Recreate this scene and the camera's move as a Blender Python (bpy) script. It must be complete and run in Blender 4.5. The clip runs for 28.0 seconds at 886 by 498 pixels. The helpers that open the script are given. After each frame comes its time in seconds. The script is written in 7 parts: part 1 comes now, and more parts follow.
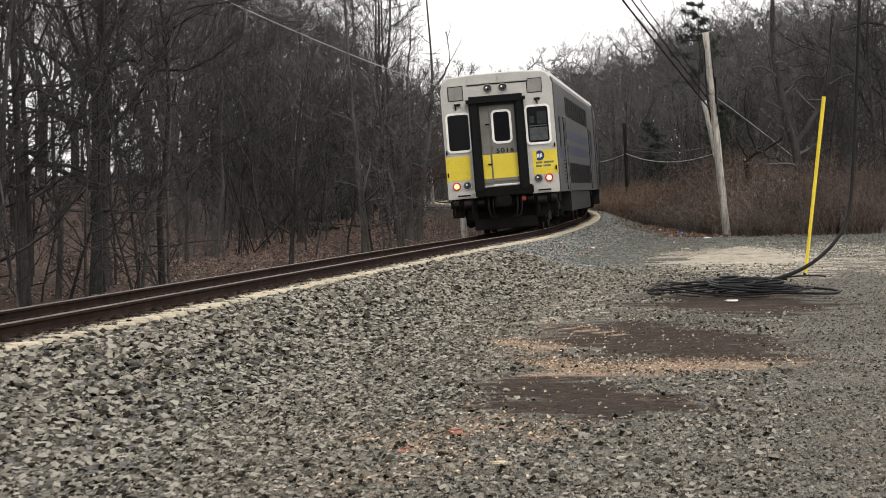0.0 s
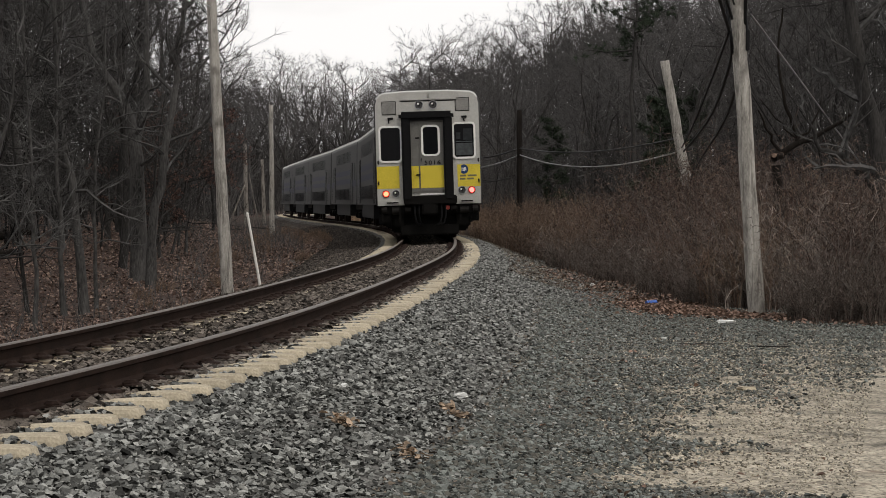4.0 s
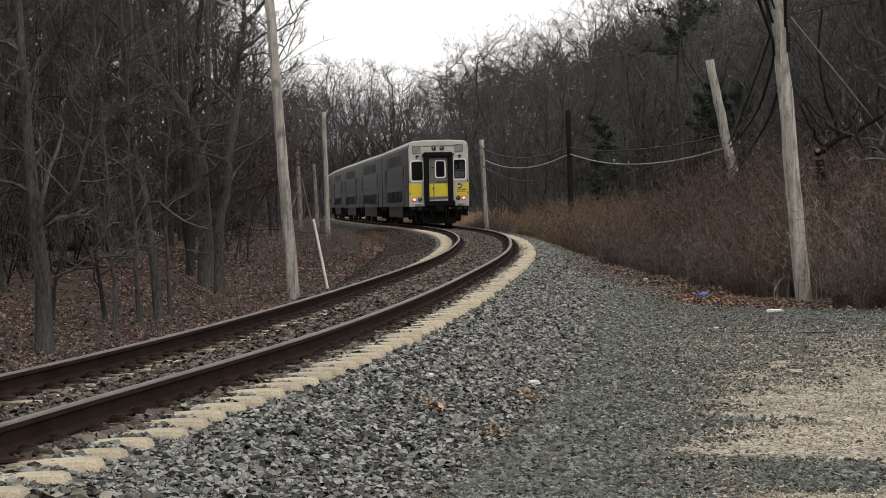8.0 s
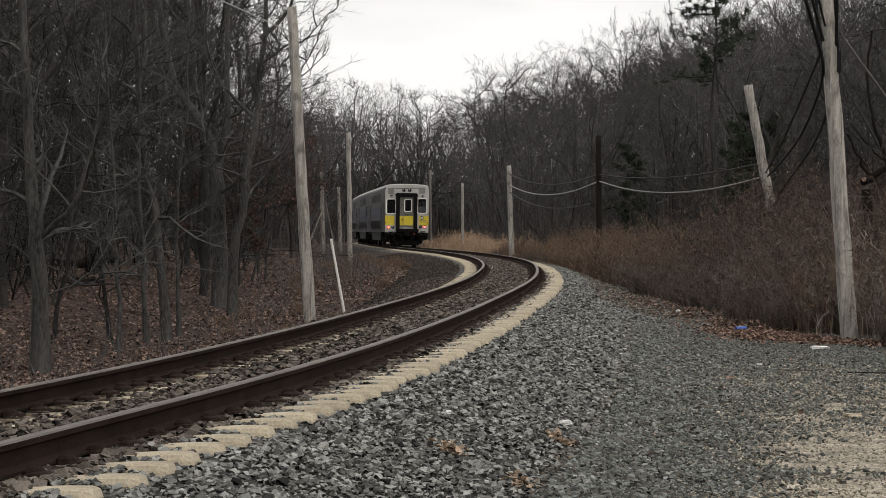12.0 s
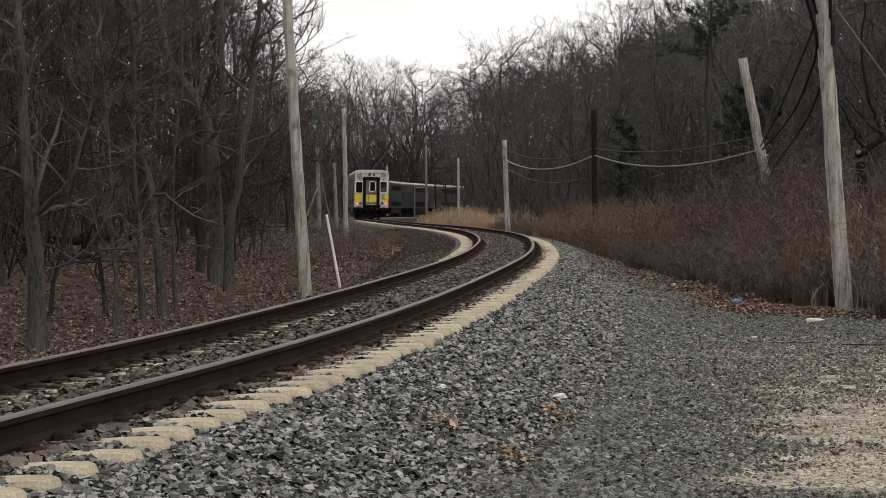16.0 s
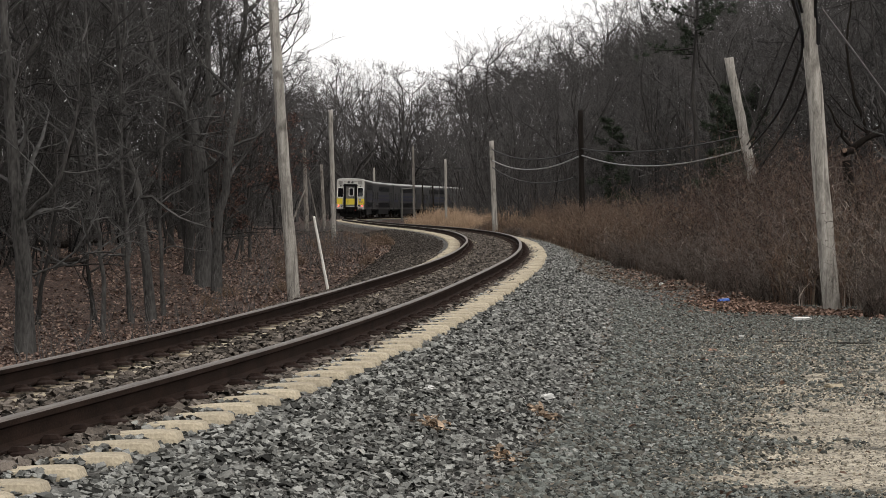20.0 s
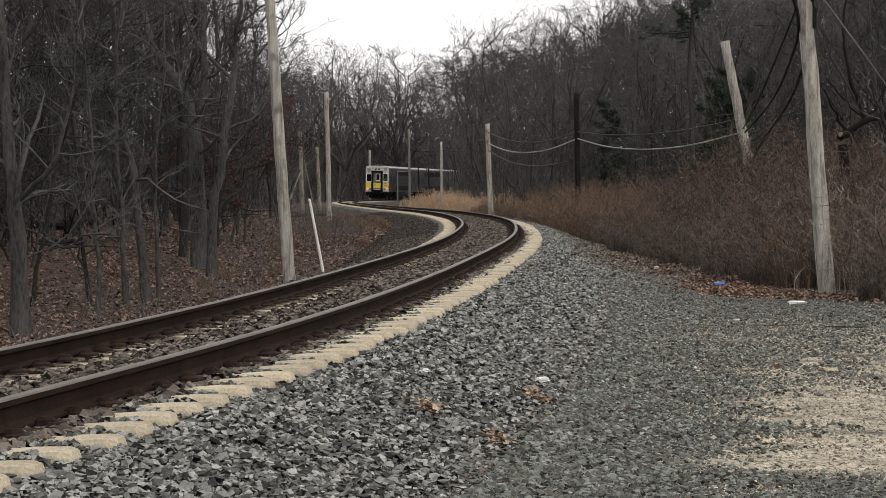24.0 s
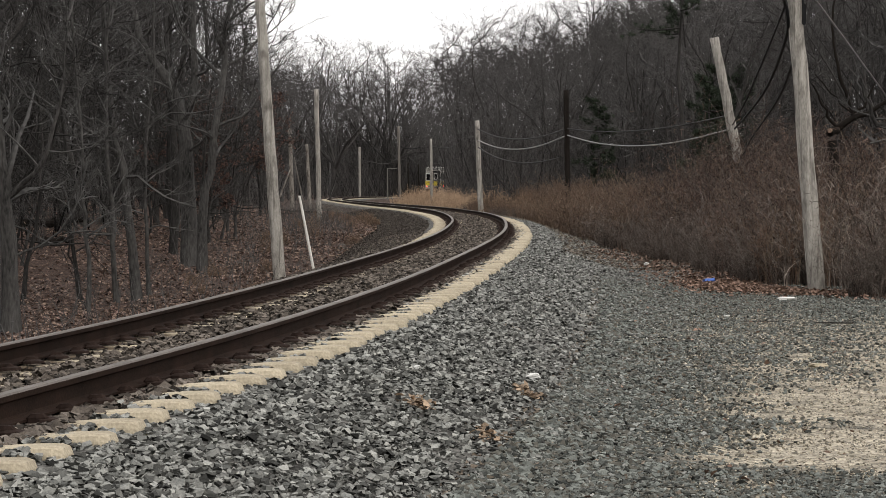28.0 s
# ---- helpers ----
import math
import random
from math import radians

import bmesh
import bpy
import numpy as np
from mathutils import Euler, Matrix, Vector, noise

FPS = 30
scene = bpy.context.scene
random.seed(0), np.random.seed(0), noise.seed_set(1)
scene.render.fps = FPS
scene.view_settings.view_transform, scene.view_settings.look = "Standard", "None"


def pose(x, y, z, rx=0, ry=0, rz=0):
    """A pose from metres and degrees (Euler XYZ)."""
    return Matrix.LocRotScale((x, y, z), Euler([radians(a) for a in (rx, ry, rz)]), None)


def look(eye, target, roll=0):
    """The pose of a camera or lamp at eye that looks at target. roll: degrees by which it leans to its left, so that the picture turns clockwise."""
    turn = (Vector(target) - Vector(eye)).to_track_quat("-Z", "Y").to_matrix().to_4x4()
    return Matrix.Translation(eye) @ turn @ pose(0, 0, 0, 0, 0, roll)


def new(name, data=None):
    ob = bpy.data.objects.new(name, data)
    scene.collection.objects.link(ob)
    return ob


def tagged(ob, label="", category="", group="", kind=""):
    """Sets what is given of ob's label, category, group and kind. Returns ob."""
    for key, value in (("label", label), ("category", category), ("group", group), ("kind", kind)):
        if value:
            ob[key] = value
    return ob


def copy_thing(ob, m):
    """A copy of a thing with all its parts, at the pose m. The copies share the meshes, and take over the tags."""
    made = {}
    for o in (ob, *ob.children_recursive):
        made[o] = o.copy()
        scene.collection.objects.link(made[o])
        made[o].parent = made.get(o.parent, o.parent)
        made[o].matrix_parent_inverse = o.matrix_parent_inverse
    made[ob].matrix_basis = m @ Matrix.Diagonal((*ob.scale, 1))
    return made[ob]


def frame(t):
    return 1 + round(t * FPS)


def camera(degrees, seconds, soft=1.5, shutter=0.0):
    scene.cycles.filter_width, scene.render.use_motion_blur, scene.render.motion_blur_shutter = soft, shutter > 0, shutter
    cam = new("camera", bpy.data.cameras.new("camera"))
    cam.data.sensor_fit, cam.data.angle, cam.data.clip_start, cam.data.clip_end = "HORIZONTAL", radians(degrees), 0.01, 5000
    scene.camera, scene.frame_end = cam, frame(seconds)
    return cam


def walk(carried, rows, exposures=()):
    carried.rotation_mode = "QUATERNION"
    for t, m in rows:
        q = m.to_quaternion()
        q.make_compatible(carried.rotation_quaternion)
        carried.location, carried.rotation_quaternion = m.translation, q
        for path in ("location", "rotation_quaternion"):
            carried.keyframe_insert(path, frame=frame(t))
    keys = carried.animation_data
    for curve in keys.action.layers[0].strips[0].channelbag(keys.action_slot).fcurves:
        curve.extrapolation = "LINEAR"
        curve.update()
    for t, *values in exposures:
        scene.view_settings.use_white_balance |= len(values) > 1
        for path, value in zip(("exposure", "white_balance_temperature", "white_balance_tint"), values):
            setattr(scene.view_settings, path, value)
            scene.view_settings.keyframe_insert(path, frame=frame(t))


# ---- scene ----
# --- camera and its walk ---
cam = camera(19.34, 28.0, soft=0.9, shutter=0.15)


def aim(x, y, z, yaw, pitch, roll):
    """Pose from an eye, a heading to the right of north, a tilt upwards and a lean, in degrees."""
    a, b = radians(yaw), radians(pitch)
    way = Vector((math.sin(a) * math.cos(b), math.cos(a) * math.cos(b), math.sin(b)))
    return look((x, y, z), Vector((x, y, z)) + way * 50, roll)


PATH = [
    (0.0, -1.347, -48.101, 1.765, -1.503, -1.275, -1.503),
    (0.5, -1.200, -42.000, 1.740, -0.515, -0.940, -1.400),
    (1.0, -0.939, -28.200, 1.692, 1.307, -0.877, -0.937),
    (1.5, -0.150, -11.400, 1.640, 0.656, -1.780, -1.400),
    (1.8, 0.415, -3.120, 1.783, -1.422, 0.887, -2.371),
    (2.0, 0.394, -0.720, 1.591, -0.338, 1.062, -0.771),
    (2.5, 0.372, -0.594, 1.601, 0.755, -0.187, 0.120),
    (3.0, 0.312, -0.513, 1.599, 1.008, -0.684, 0.670),
    (3.5, 0.232, -0.421, 1.598, 1.155, -0.991, 0.882),
    (5.5, 0.037, -0.060, 1.572, 1.636, -0.636, 0.677),
    (6.0, -0.035, 0.085, 1.559, 0.996, -0.659, 0.431),
    (6.5, -0.025, 0.050, 1.563, 0.419, -0.443, 0.091),
    (7.0, -0.011, 0.015, 1.562, 0.256, -0.635, -0.262),
    (7.5, -0.016, -1.222, 1.618, 0.252, -0.828, -0.609),
    (8.0, -0.043, -2.394, 1.658, 0.190, -0.954, -0.680),
    (8.5, -0.008, -0.105, 1.569, 0.044, -0.949, -0.011),
    (9.0, -0.005, 0.019, 1.562, -0.096, -0.679, -0.024),
    (9.5, -0.002, 0.039, 1.564, -0.168, -0.275, 0.098),
    (10.0, -0.002, 0.023, 1.560, -0.205, -0.265, 0.278),
    (10.5, -0.005, 0.007, 1.561, -0.253, -0.415, 0.381),
    (11.0, -0.013, -0.004, 1.564, -0.260, -0.464, 0.509),
    (11.5, -0.019, 0.027, 1.562, -0.237, -0.426, 0.529),
    (12.0, -0.024, 0.083, 1.558, -0.351, -0.343, 0.702),
    (12.5, -0.024, 0.040, 1.561, -0.407, -0.459, 0.750),
    (13.0, -0.012, 0.030, 1.558, -0.473, -0.624, 0.590),
    (13.5, -0.007, 0.043, 1.556, -0.547, -0.709, 0.502),
    (15.5, -0.006, -0.008, 1.562, -0.357, -0.818, 0.229),
    (16.0, -0.005, 0.030, 1.557, -0.269, -0.891, 0.364),
    (16.5, -0.002, -0.009, 1.559, -0.214, -1.028, 0.356),
    (17.0, -0.009, 0.038, 1.556, -0.130, -1.088, 0.407),
    (17.5, -0.010, 0.036, 1.560, 0.000, -1.003, 0.331),
    (18.0, -0.013, 0.024, 1.559, 0.153, -0.942, 0.225),
    (18.5, -0.010, 0.021, 1.557, 0.106, -0.989, 0.185),
    (19.0, -0.006, 0.007, 1.561, 0.085, -0.933, 0.027),
    (19.5, 0.000, -0.012, 1.561, 0.077, -0.908, -0.031),
    (20.0, 0.000, 0.000, 1.560, -0.000, -0.872, 0.000),
    (20.5, -0.001, 0.007, 1.560, -0.034, -0.886, 0.098),
    (21.0, 0.001, -0.031, 1.560, -0.106, -1.049, 0.167),
    (21.5, 0.003, -0.005, 1.560, -0.220, -1.179, 0.238),
    (22.0, 0.000, -0.035, 1.559, -0.123, -1.163, 0.149),
    (22.5, -0.001, 0.022, 1.557, -0.059, -1.275, 0.191),
    (24.5, 0.003, -0.023, 1.562, 0.206, -1.219, 0.172),
    (25.0, 0.001, -0.050, 1.563, 0.412, -0.948, 0.274),
    (25.5, -0.002, -0.036, 1.565, 0.604, -0.599, 0.371),
    (26.0, -0.005, -0.005, 1.558, 0.395, -0.792, 0.271),
    (26.5, -0.006, 0.023, 1.556, 0.414, -1.060, 0.374),
    (27.0, -0.003, -0.000, 1.558, 0.220, -1.307, 0.283),
    (27.5, -0.002, 0.027, 1.553, 0.201, -1.423, 0.261),
    (28.0, -0.001, -0.020, 1.560, 0.320, -1.320, 0.059),
]
EXPOSURES = [(t, e, 6850, 10) for t, e in ((0.0, 0.45), (0.6, 0.36), (1.4, -0.2), (2.0, -0.33), (3.0, -0.25), (6.0, -0.21), (7.0, -0.22), (8.0, -0.02), (9.0, 0.05), (10.0, -0.32), (12.0, -0.21), (13.0, -0.24), (16.0, -0.16), (17.0, -0.04), (20.0, -0.02), (25.0, 0.08), (26.0, 0.02), (28.0, 0.12))]
walk(cam, [(t, aim(x, y, z, yaw, pitch, roll)) for t, x, y, z, yaw, pitch, roll in PATH], EXPOSURES)

# --- world and sun: a bright overcast winter day ---
world = bpy.data.worlds.new("world")
scene.world = world
world.use_nodes = True
wn, wl = world.node_tree.nodes, world.node_tree.links
wn.clear()
w_out = wn.new("ShaderNodeOutputWorld")
w_bg = wn.new("ShaderNodeBackground")
w_sky = wn.new("ShaderNodeTexSky")
w_sky.sky_type, w_sky.sun_disc = "NISHITA", False
w_sky.sun_elevation, w_sky.sun_rotation = radians(47), radians(147)
w_sky.dust_density = 3.0
w_co = wn.new("ShaderNodeTexCoord")
w_map = wn.new("ShaderNodeMapping")
w_map.inputs["Scale"].default_value = (2.0, 2.0, 6.0)
w_noise = wn.new("ShaderNodeTexNoise")
w_noise.inputs["Scale"].default_value = 2.4
w_noise.inputs["Detail"].default_value = 7.0
w_ramp = wn.new("ShaderNodeValToRGB")
w_ramp.color_ramp.elements[0].position = 0.30
w_ramp.color_ramp.elements[0].color = (0.62, 0.62, 0.62, 1)
w_ramp.color_ramp.elements[1].position = 0.52
w_mix = wn.new("ShaderNodeMix")
w_mix.data_type = "RGBA"
w_mix.inputs["B"].default_value = (11.5, 11.6, 12.0, 1)
wl.new(w_co.outputs["Generated"], w_map.inputs["Vector"])
wl.new(w_map.outputs["Vector"], w_noise.inputs["Vector"])
wl.new(w_noise.outputs["Fac"], w_ramp.inputs["Fac"])
wl.new(w_ramp.outputs["Color"], w_mix.inputs["Factor"])
wl.new(w_sky.outputs["Color"], w_mix.inputs["A"])
wl.new(w_mix.outputs["Result"], w_bg.inputs["Color"])
w_bg.inputs["Strength"].default_value = 0.10
wl.new(w_bg.outputs["Background"], w_out.inputs["Surface"])

sun = new("sun", bpy.data.lights.new("sun", "SUN"))
sun.data.energy, sun.data.angle, sun.data.color = 0.95, radians(25), (1.0, 0.96, 0.9)
sun.matrix_world = look((0, 0, 60), (-18, 28, 24))


# --- materials ---
def mat(name, color, rough=0.8, metal=0.0, scale=8.0, vary=0.35, fine=60.0, bump=0.0, tint=None, island=0.0, spec=0.12, stretch=(1, 1, 1), random_ob=0.0, two=None):
    """A principled material whose colour varies at two scales; island: lightness that differs from piece to piece."""
    m = bpy.data.materials.new(name)
    m.use_nodes = True
    n, l = m.node_tree.nodes, m.node_tree.links
    b = n["Principled BSDF"]
    b.inputs["Roughness"].default_value, b.inputs["Metallic"].default_value = rough, metal
    b.inputs["Specular IOR Level"].default_value = spec
    co = n.new("ShaderNodeTexCoord")
    mp = n.new("ShaderNodeMapping")
    mp.inputs["Scale"].default_value = stretch
    l.new(co.outputs["Object"], mp.inputs["Vector"])
    big, small = n.new("ShaderNodeTexNoise"), n.new("ShaderNodeTexNoise")
    big.inputs["Scale"].default_value, small.inputs["Scale"].default_value = scale, fine
    big.inputs["Detail"].default_value, small.inputs["Detail"].default_value = 5, 4
    l.new(mp.outputs["Vector"], big.inputs["Vector"])
    l.new(mp.outputs["Vector"], small.inputs["Vector"])
    add = n.new("ShaderNodeMath")
    add.operation = "MULTIPLY_ADD"
    add.inputs[1].default_value = 0.5
    l.new(small.outputs["Fac"], add.inputs[0])
    half = n.new("ShaderNodeMath")
    half.operation = "MULTIPLY"
    half.inputs[1].default_value = 0.5
    l.new(big.outputs["Fac"], half.inputs[0])
    l.new(half.outputs[0], add.inputs[2])
    ramp = n.new("ShaderNodeValToRGB")
    c = Vector(color)
    t = Vector(tint) if tint else c
    ramp.color_ramp.elements[0].position, ramp.color_ramp.elements[1].position = 0.32, 0.68
    ramp.color_ramp.elements[0].color = (*(c * (1 - vary)), 1)
    ramp.color_ramp.elements[1].color = (*(t * (1 + vary)), 1)
    l.new(add.outputs[0], ramp.inputs["Fac"])
    last = ramp.outputs["Color"]
    if island or random_ob:
        g = n.new("ShaderNodeNewGeometry") if island else n.new("ShaderNodeObjectInfo")
        hs = n.new("ShaderNodeHueSaturation")
        mr = n.new("ShaderNodeMapRange")
        k = island or random_ob
        mr.inputs["To Min"].default_value, mr.inputs["To Max"].default_value = 1 - k, 1 + k
        l.new(g.outputs["Random Per Island" if island else "Random"], mr.inputs["Value"])
        l.new(mr.outputs["Result"], hs.inputs["Value"])
        l.new(last, hs.inputs["Color"])
        last = hs.outputs["Color"]
    if two:
        g2 = n.new("ShaderNodeNewGeometry")
        wn_ = n.new("ShaderNodeTexWhiteNoise")
        wn_.noise_dimensions = "1D"
        l.new(g2.outputs["Random Per Island"], wn_.inputs["W"])
        pick = n.new("ShaderNodeMath")
        pick.operation = "GREATER_THAN"
        pick.inputs[1].default_value = 0.72
        l.new(wn_.outputs["Value"], pick.inputs[0])
        mx = n.new("ShaderNodeMix")
        mx.data_type = "RGBA"
        mx.inputs["B"].default_value = (*two, 1)
        l.new(pick.outputs[0], mx.inputs["Factor"])
        l.new(last, mx.inputs["A"])
        last = mx.outputs["Result"]
    l.new(last, b.inputs["Base Color"])
    if bump:
        bp = n.new("ShaderNodeBump")
        bp.inputs["Strength"].default_value, bp.inputs["Distance"].default_value = bump, 0.02
        l.new(add.outputs[0], bp.inputs["Height"])
        l.new(bp.outputs["Normal"], b.inputs["Normal"])
    return m


def glow(name, color, strength):
    m = mat(name, color, 0.3)
    b = m.node_tree.nodes["Principled BSDF"]
    b.inputs["Emission Color"].default_value, b.inputs["Emission Strength"].default_value = (*color, 1), strength
    return m


M_RUST = mat("rusted_rail_steel", (0.0125, 0.0080, 0.0064), 0.85, 0.0, 3.0, 0.45, 90, 0.15, (0.025, 0.0150, 0.0113), spec=0.05)
M_HEAD = mat("worn_rail_head", (0.095, 0.080, 0.070), 0.5, 0.4, 2.0, 0.3, 50, 0.05, (0.125, 0.105, 0.090))
M_TIE = mat("weathered_concrete", (0.37, 0.322, 0.243), 0.9, 0, 5.0, 0.32, 70, 0.3, (0.46, 0.40, 0.30), random_ob=0.14)
def rust_run(m):
    """Brown rust that has run off the rail seats onto a tie."""
    n, l = m.node_tree.nodes, m.node_tree.links
    b = n["Principled BSDF"]
    old = b.inputs["Base Color"].links[0].from_socket
    co, sep = n.new("ShaderNodeTexCoord"), n.new("ShaderNodeSeparateXYZ")
    l.new(co.outputs["Object"], sep.inputs["Vector"])
    ab, far = n.new("ShaderNodeMath"), n.new("ShaderNodeMath")
    ab.operation, far.operation = "ABSOLUTE", "SUBTRACT"
    far.inputs[1].default_value = 0.75
    l.new(sep.outputs["X"], ab.inputs[0])
    l.new(ab.outputs[0], far.inputs[0])
    off, rag, fac, mix = n.new("ShaderNodeMath"), n.new("ShaderNodeTexNoise"), n.new("ShaderNodeMapRange"), n.new("ShaderNodeMix")
    off.operation = "ABSOLUTE"
    rag.inputs["Scale"].default_value, rag.inputs["Detail"].default_value = 7.0, 6.0
    l.new(far.outputs[0], off.inputs[0])
    add = n.new("ShaderNodeMath")
    add.operation = "MULTIPLY_ADD"
    add.inputs[1].default_value = 0.5
    l.new(rag.outputs["Fac"], add.inputs[0])
    l.new(off.outputs[0], add.inputs[2])
    fac.inputs["From Min"].default_value, fac.inputs["From Max"].default_value = 0.36, 0.56
    fac.inputs["To Min"].default_value, fac.inputs["To Max"].default_value = 0.85, 0.0
    l.new(add.outputs[0], fac.inputs["Value"])
    mix.data_type = "RGBA"
    mix.inputs["B"].default_value = (0.085, 0.060, 0.044, 1)
    l.new(fac.outputs["Result"], mix.inputs["Factor"])
    l.new(old, mix.inputs["A"])
    l.new(mix.outputs["Result"], b.inputs["Base Color"])


rust_run(M_TIE)
M_TIES = mat("weathered_concrete_far", (0.40, 0.345, 0.255), 0.9, 0, 5.0, 0.25, 70, 0.3, (0.46, 0.40, 0.30), island=0.14)
M_CLIP = mat("rusty_clip_iron", (0.026, 0.0165, 0.0135), 0.85, 0.1, 20, 0.4)
M_STONE = mat("crushed_ballast_stone", (0.155, 0.163, 0.158), 0.85, 0, 9, 0.35, 120, 0.2, (0.20, 0.199, 0.185), island=0.92)
M_RUSTSTONE = mat("rust_stained_ballast", (0.074, 0.063, 0.055), 0.9, 0, 9, 0.3, 120, 0.2, (0.122, 0.105, 0.090), island=0.9)
M_CHIP = mat("fine_gravel_chip", (0.105, 0.103, 0.094), 0.9, 0, 9, 0.3, 120, 0.2, (0.14, 0.13, 0.11), island=0.92, two=(0.20, 0.175, 0.14))
M_GRIT = mat("grey_green_grit", (0.100, 0.110, 0.104), 0.9, 0, 9, 0.3, 120, 0.2, (0.140, 0.148, 0.136), island=0.82, two=(0.110, 0.106, 0.092))
M_OLIVE = mat("olive_brown_gravel", (0.122, 0.115, 0.097), 0.9, 0, 9, 0.3, 120, 0.2, (0.17, 0.157, 0.128), island=0.95, two=(0.28, 0.262, 0.225))
# stems behind the near wood, paler: distance haze is put into the colour
M_HAZE = mat("hazed_grey_stems", (0.0352, 0.0334, 0.0326), 0.95, 0, 1.2, 0.4, 8, 0, (0.062, 0.058, 0.056), island=0.8)
# dirty gravel, set darker still for the contact shade beside the train
M_BANK = mat("shade_dark_dirty_gravel", (0.042, 0.0365, 0.032), 0.9, 0, 9, 0.3, 120, 0.2, (0.068, 0.058, 0.050), island=0.8)
M_BARK = mat("grey_brown_bark", (0.024, 0.0224, 0.0214), 0.95, 0, 2.5, 0.5, 30, 0.8, (0.048, 0.0452, 0.0432), stretch=(1, 1, 0.25), random_ob=0.5)
M_EDGE = mat("lichened_edge_bark", (0.026, 0.0248, 0.0236), 0.95, 0, 2.5, 0.65, 30, 0.8, (0.066, 0.0635, 0.061), stretch=(1, 1, 0.25))
M_TWIG = mat("bare_twig_bark", (0.023, 0.0216, 0.0208), 0.95, 0, 1.2, 0.45, 8, 0, (0.040, 0.038, 0.0365), random_ob=0.3)
# lichen grey, raised further: the light that edge twigs catch is painted in
M_PALETWIG = mat("pale_lit_lichened_twig", (0.040, 0.0392, 0.0385), 0.95, 0, 1.2, 0.6, 8, 0, (0.086, 0.084, 0.082), random_ob=0.2)
# greyer and paler than M_TWIG: the hillside's haze is put into it
M_GREYED = mat("greyed_twig_bark", (0.053, 0.0510, 0.0502), 0.95, 0, 1.2, 0.35, 8, 0, (0.086, 0.0825, 0.0808), random_ob=0.3)
# near-black stems: the shade deep in the wood is in this colour
M_BRUSH = mat("shade_dark_brushwood", (0.016, 0.0147, 0.0141), 0.95, 0, 1.2, 0.4, 8, 0, (0.027, 0.024, 0.023), island=0.9)
# far twigs, palest grey: haze and sky glow are painted in
M_TWIGFAR = mat("hazed_far_twig", (0.058, 0.0555, 0.055), 0.95, 0, 0.3, 0.35, 4, 0, (0.084, 0.0805, 0.0795), random_ob=0.3)
M_FARBARK = mat("dark_far_bark", (0.030, 0.028, 0.027), 0.95, 0, 0.6, 0.4, 6, 0.3, (0.046, 0.043, 0.041), random_ob=0.2)
M_POLE = mat("silvered_pole_wood", (0.28, 0.262, 0.236), 0.9, 0, 2.5, 0.45, 30, 0.7, (0.37, 0.35, 0.318), stretch=(5, 5, 0.5))
def checked(m, dark, streak=(26, 26, 0.7)):
    """Long dark drying checks and blotches down a weathered pole."""
    n, l = m.node_tree.nodes, m.node_tree.links
    b = n["Principled BSDF"]
    old = b.inputs["Base Color"].links[0].from_socket
    co = n.new("ShaderNodeTexCoord")
    for sc, lo, hi, amount in ((streak, 0.56, 0.66, 0.6), ((7.0, 7.0, 3.1), 0.52, 0.70, 0.6)):
        mp, tex, rng_, mix = n.new("ShaderNodeMapping"), n.new("ShaderNodeTexNoise"), n.new("ShaderNodeMapRange"), n.new("ShaderNodeMix")
        mp.inputs["Scale"].default_value = sc
        tex.inputs["Scale"].default_value, tex.inputs["Detail"].default_value = 1.0, 6.0
        rng_.inputs["From Min"].default_value, rng_.inputs["From Max"].default_value = lo, hi
        rng_.inputs["To Max"].default_value = amount
        mix.data_type = "RGBA"
        mix.inputs["B"].default_value = (*dark, 1)
        l.new(co.outputs["Object"], mp.inputs["Vector"])
        l.new(mp.outputs["Vector"], tex.inputs["Vector"])
        l.new(tex.outputs["Fac"], rng_.inputs["Value"])
        l.new(rng_.outputs["Result"], mix.inputs["Factor"])
        l.new(old, mix.inputs["A"])
        old = mix.outputs["Result"]
    l.new(old, b.inputs["Base Color"])


checked(M_POLE, (0.075, 0.068, 0.060))
M_SNAG = mat("weathered_snag_wood", (0.105, 0.098, 0.09), 0.9, 0, 2.5, 0.6, 30, 0.7, (0.17, 0.155, 0.14), stretch=(4, 4, 0.4))
M_BROKEN = mat("peeling_stub_wood", (0.135, 0.120, 0.105), 0.9, 0, 2.5, 0.5, 30, 0.7, (0.26, 0.24, 0.215), stretch=(4, 4, 0.8))
checked(M_BROKEN, (0.030, 0.020, 0.015), (9, 9, 1.6))
M_DIRT = mat("brown_dirty_grit", (0.088, 0.074, 0.060), 0.9, 0, 9, 0.3, 120, 0.2, (0.125, 0.102, 0.082), island=0.9, two=(0.17, 0.145, 0.115))
M_CUT = mat("pale_cut_wood", (0.15, 0.105, 0.08), 0.9, 0, 12, 0.4, 60, 0, (0.30, 0.21, 0.155))
M_TAR = mat("creosoted_pole_wood", (0.016, 0.013, 0.011), 0.9, 0, 3, 0.4, 40, 0.5, stretch=(4, 4, 0.3))
# darker than bare stainless: the train's shaded left side is in this colour
M_STEEL = mat("shaded_brushed_stainless", (0.046, 0.046, 0.0462), 0.45, 0.25, 0.7, 0.2, 30, 0.02, (0.060, 0.0597, 0.059), stretch=(1, 0.1, 1), spec=0.12)
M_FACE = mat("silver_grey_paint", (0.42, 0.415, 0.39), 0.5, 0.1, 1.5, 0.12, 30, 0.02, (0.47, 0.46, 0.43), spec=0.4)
M_VENT = mat("dull_vent_panel", (0.25, 0.245, 0.23), 0.6, 0.1, 3, 0.25, 30, 0.02)
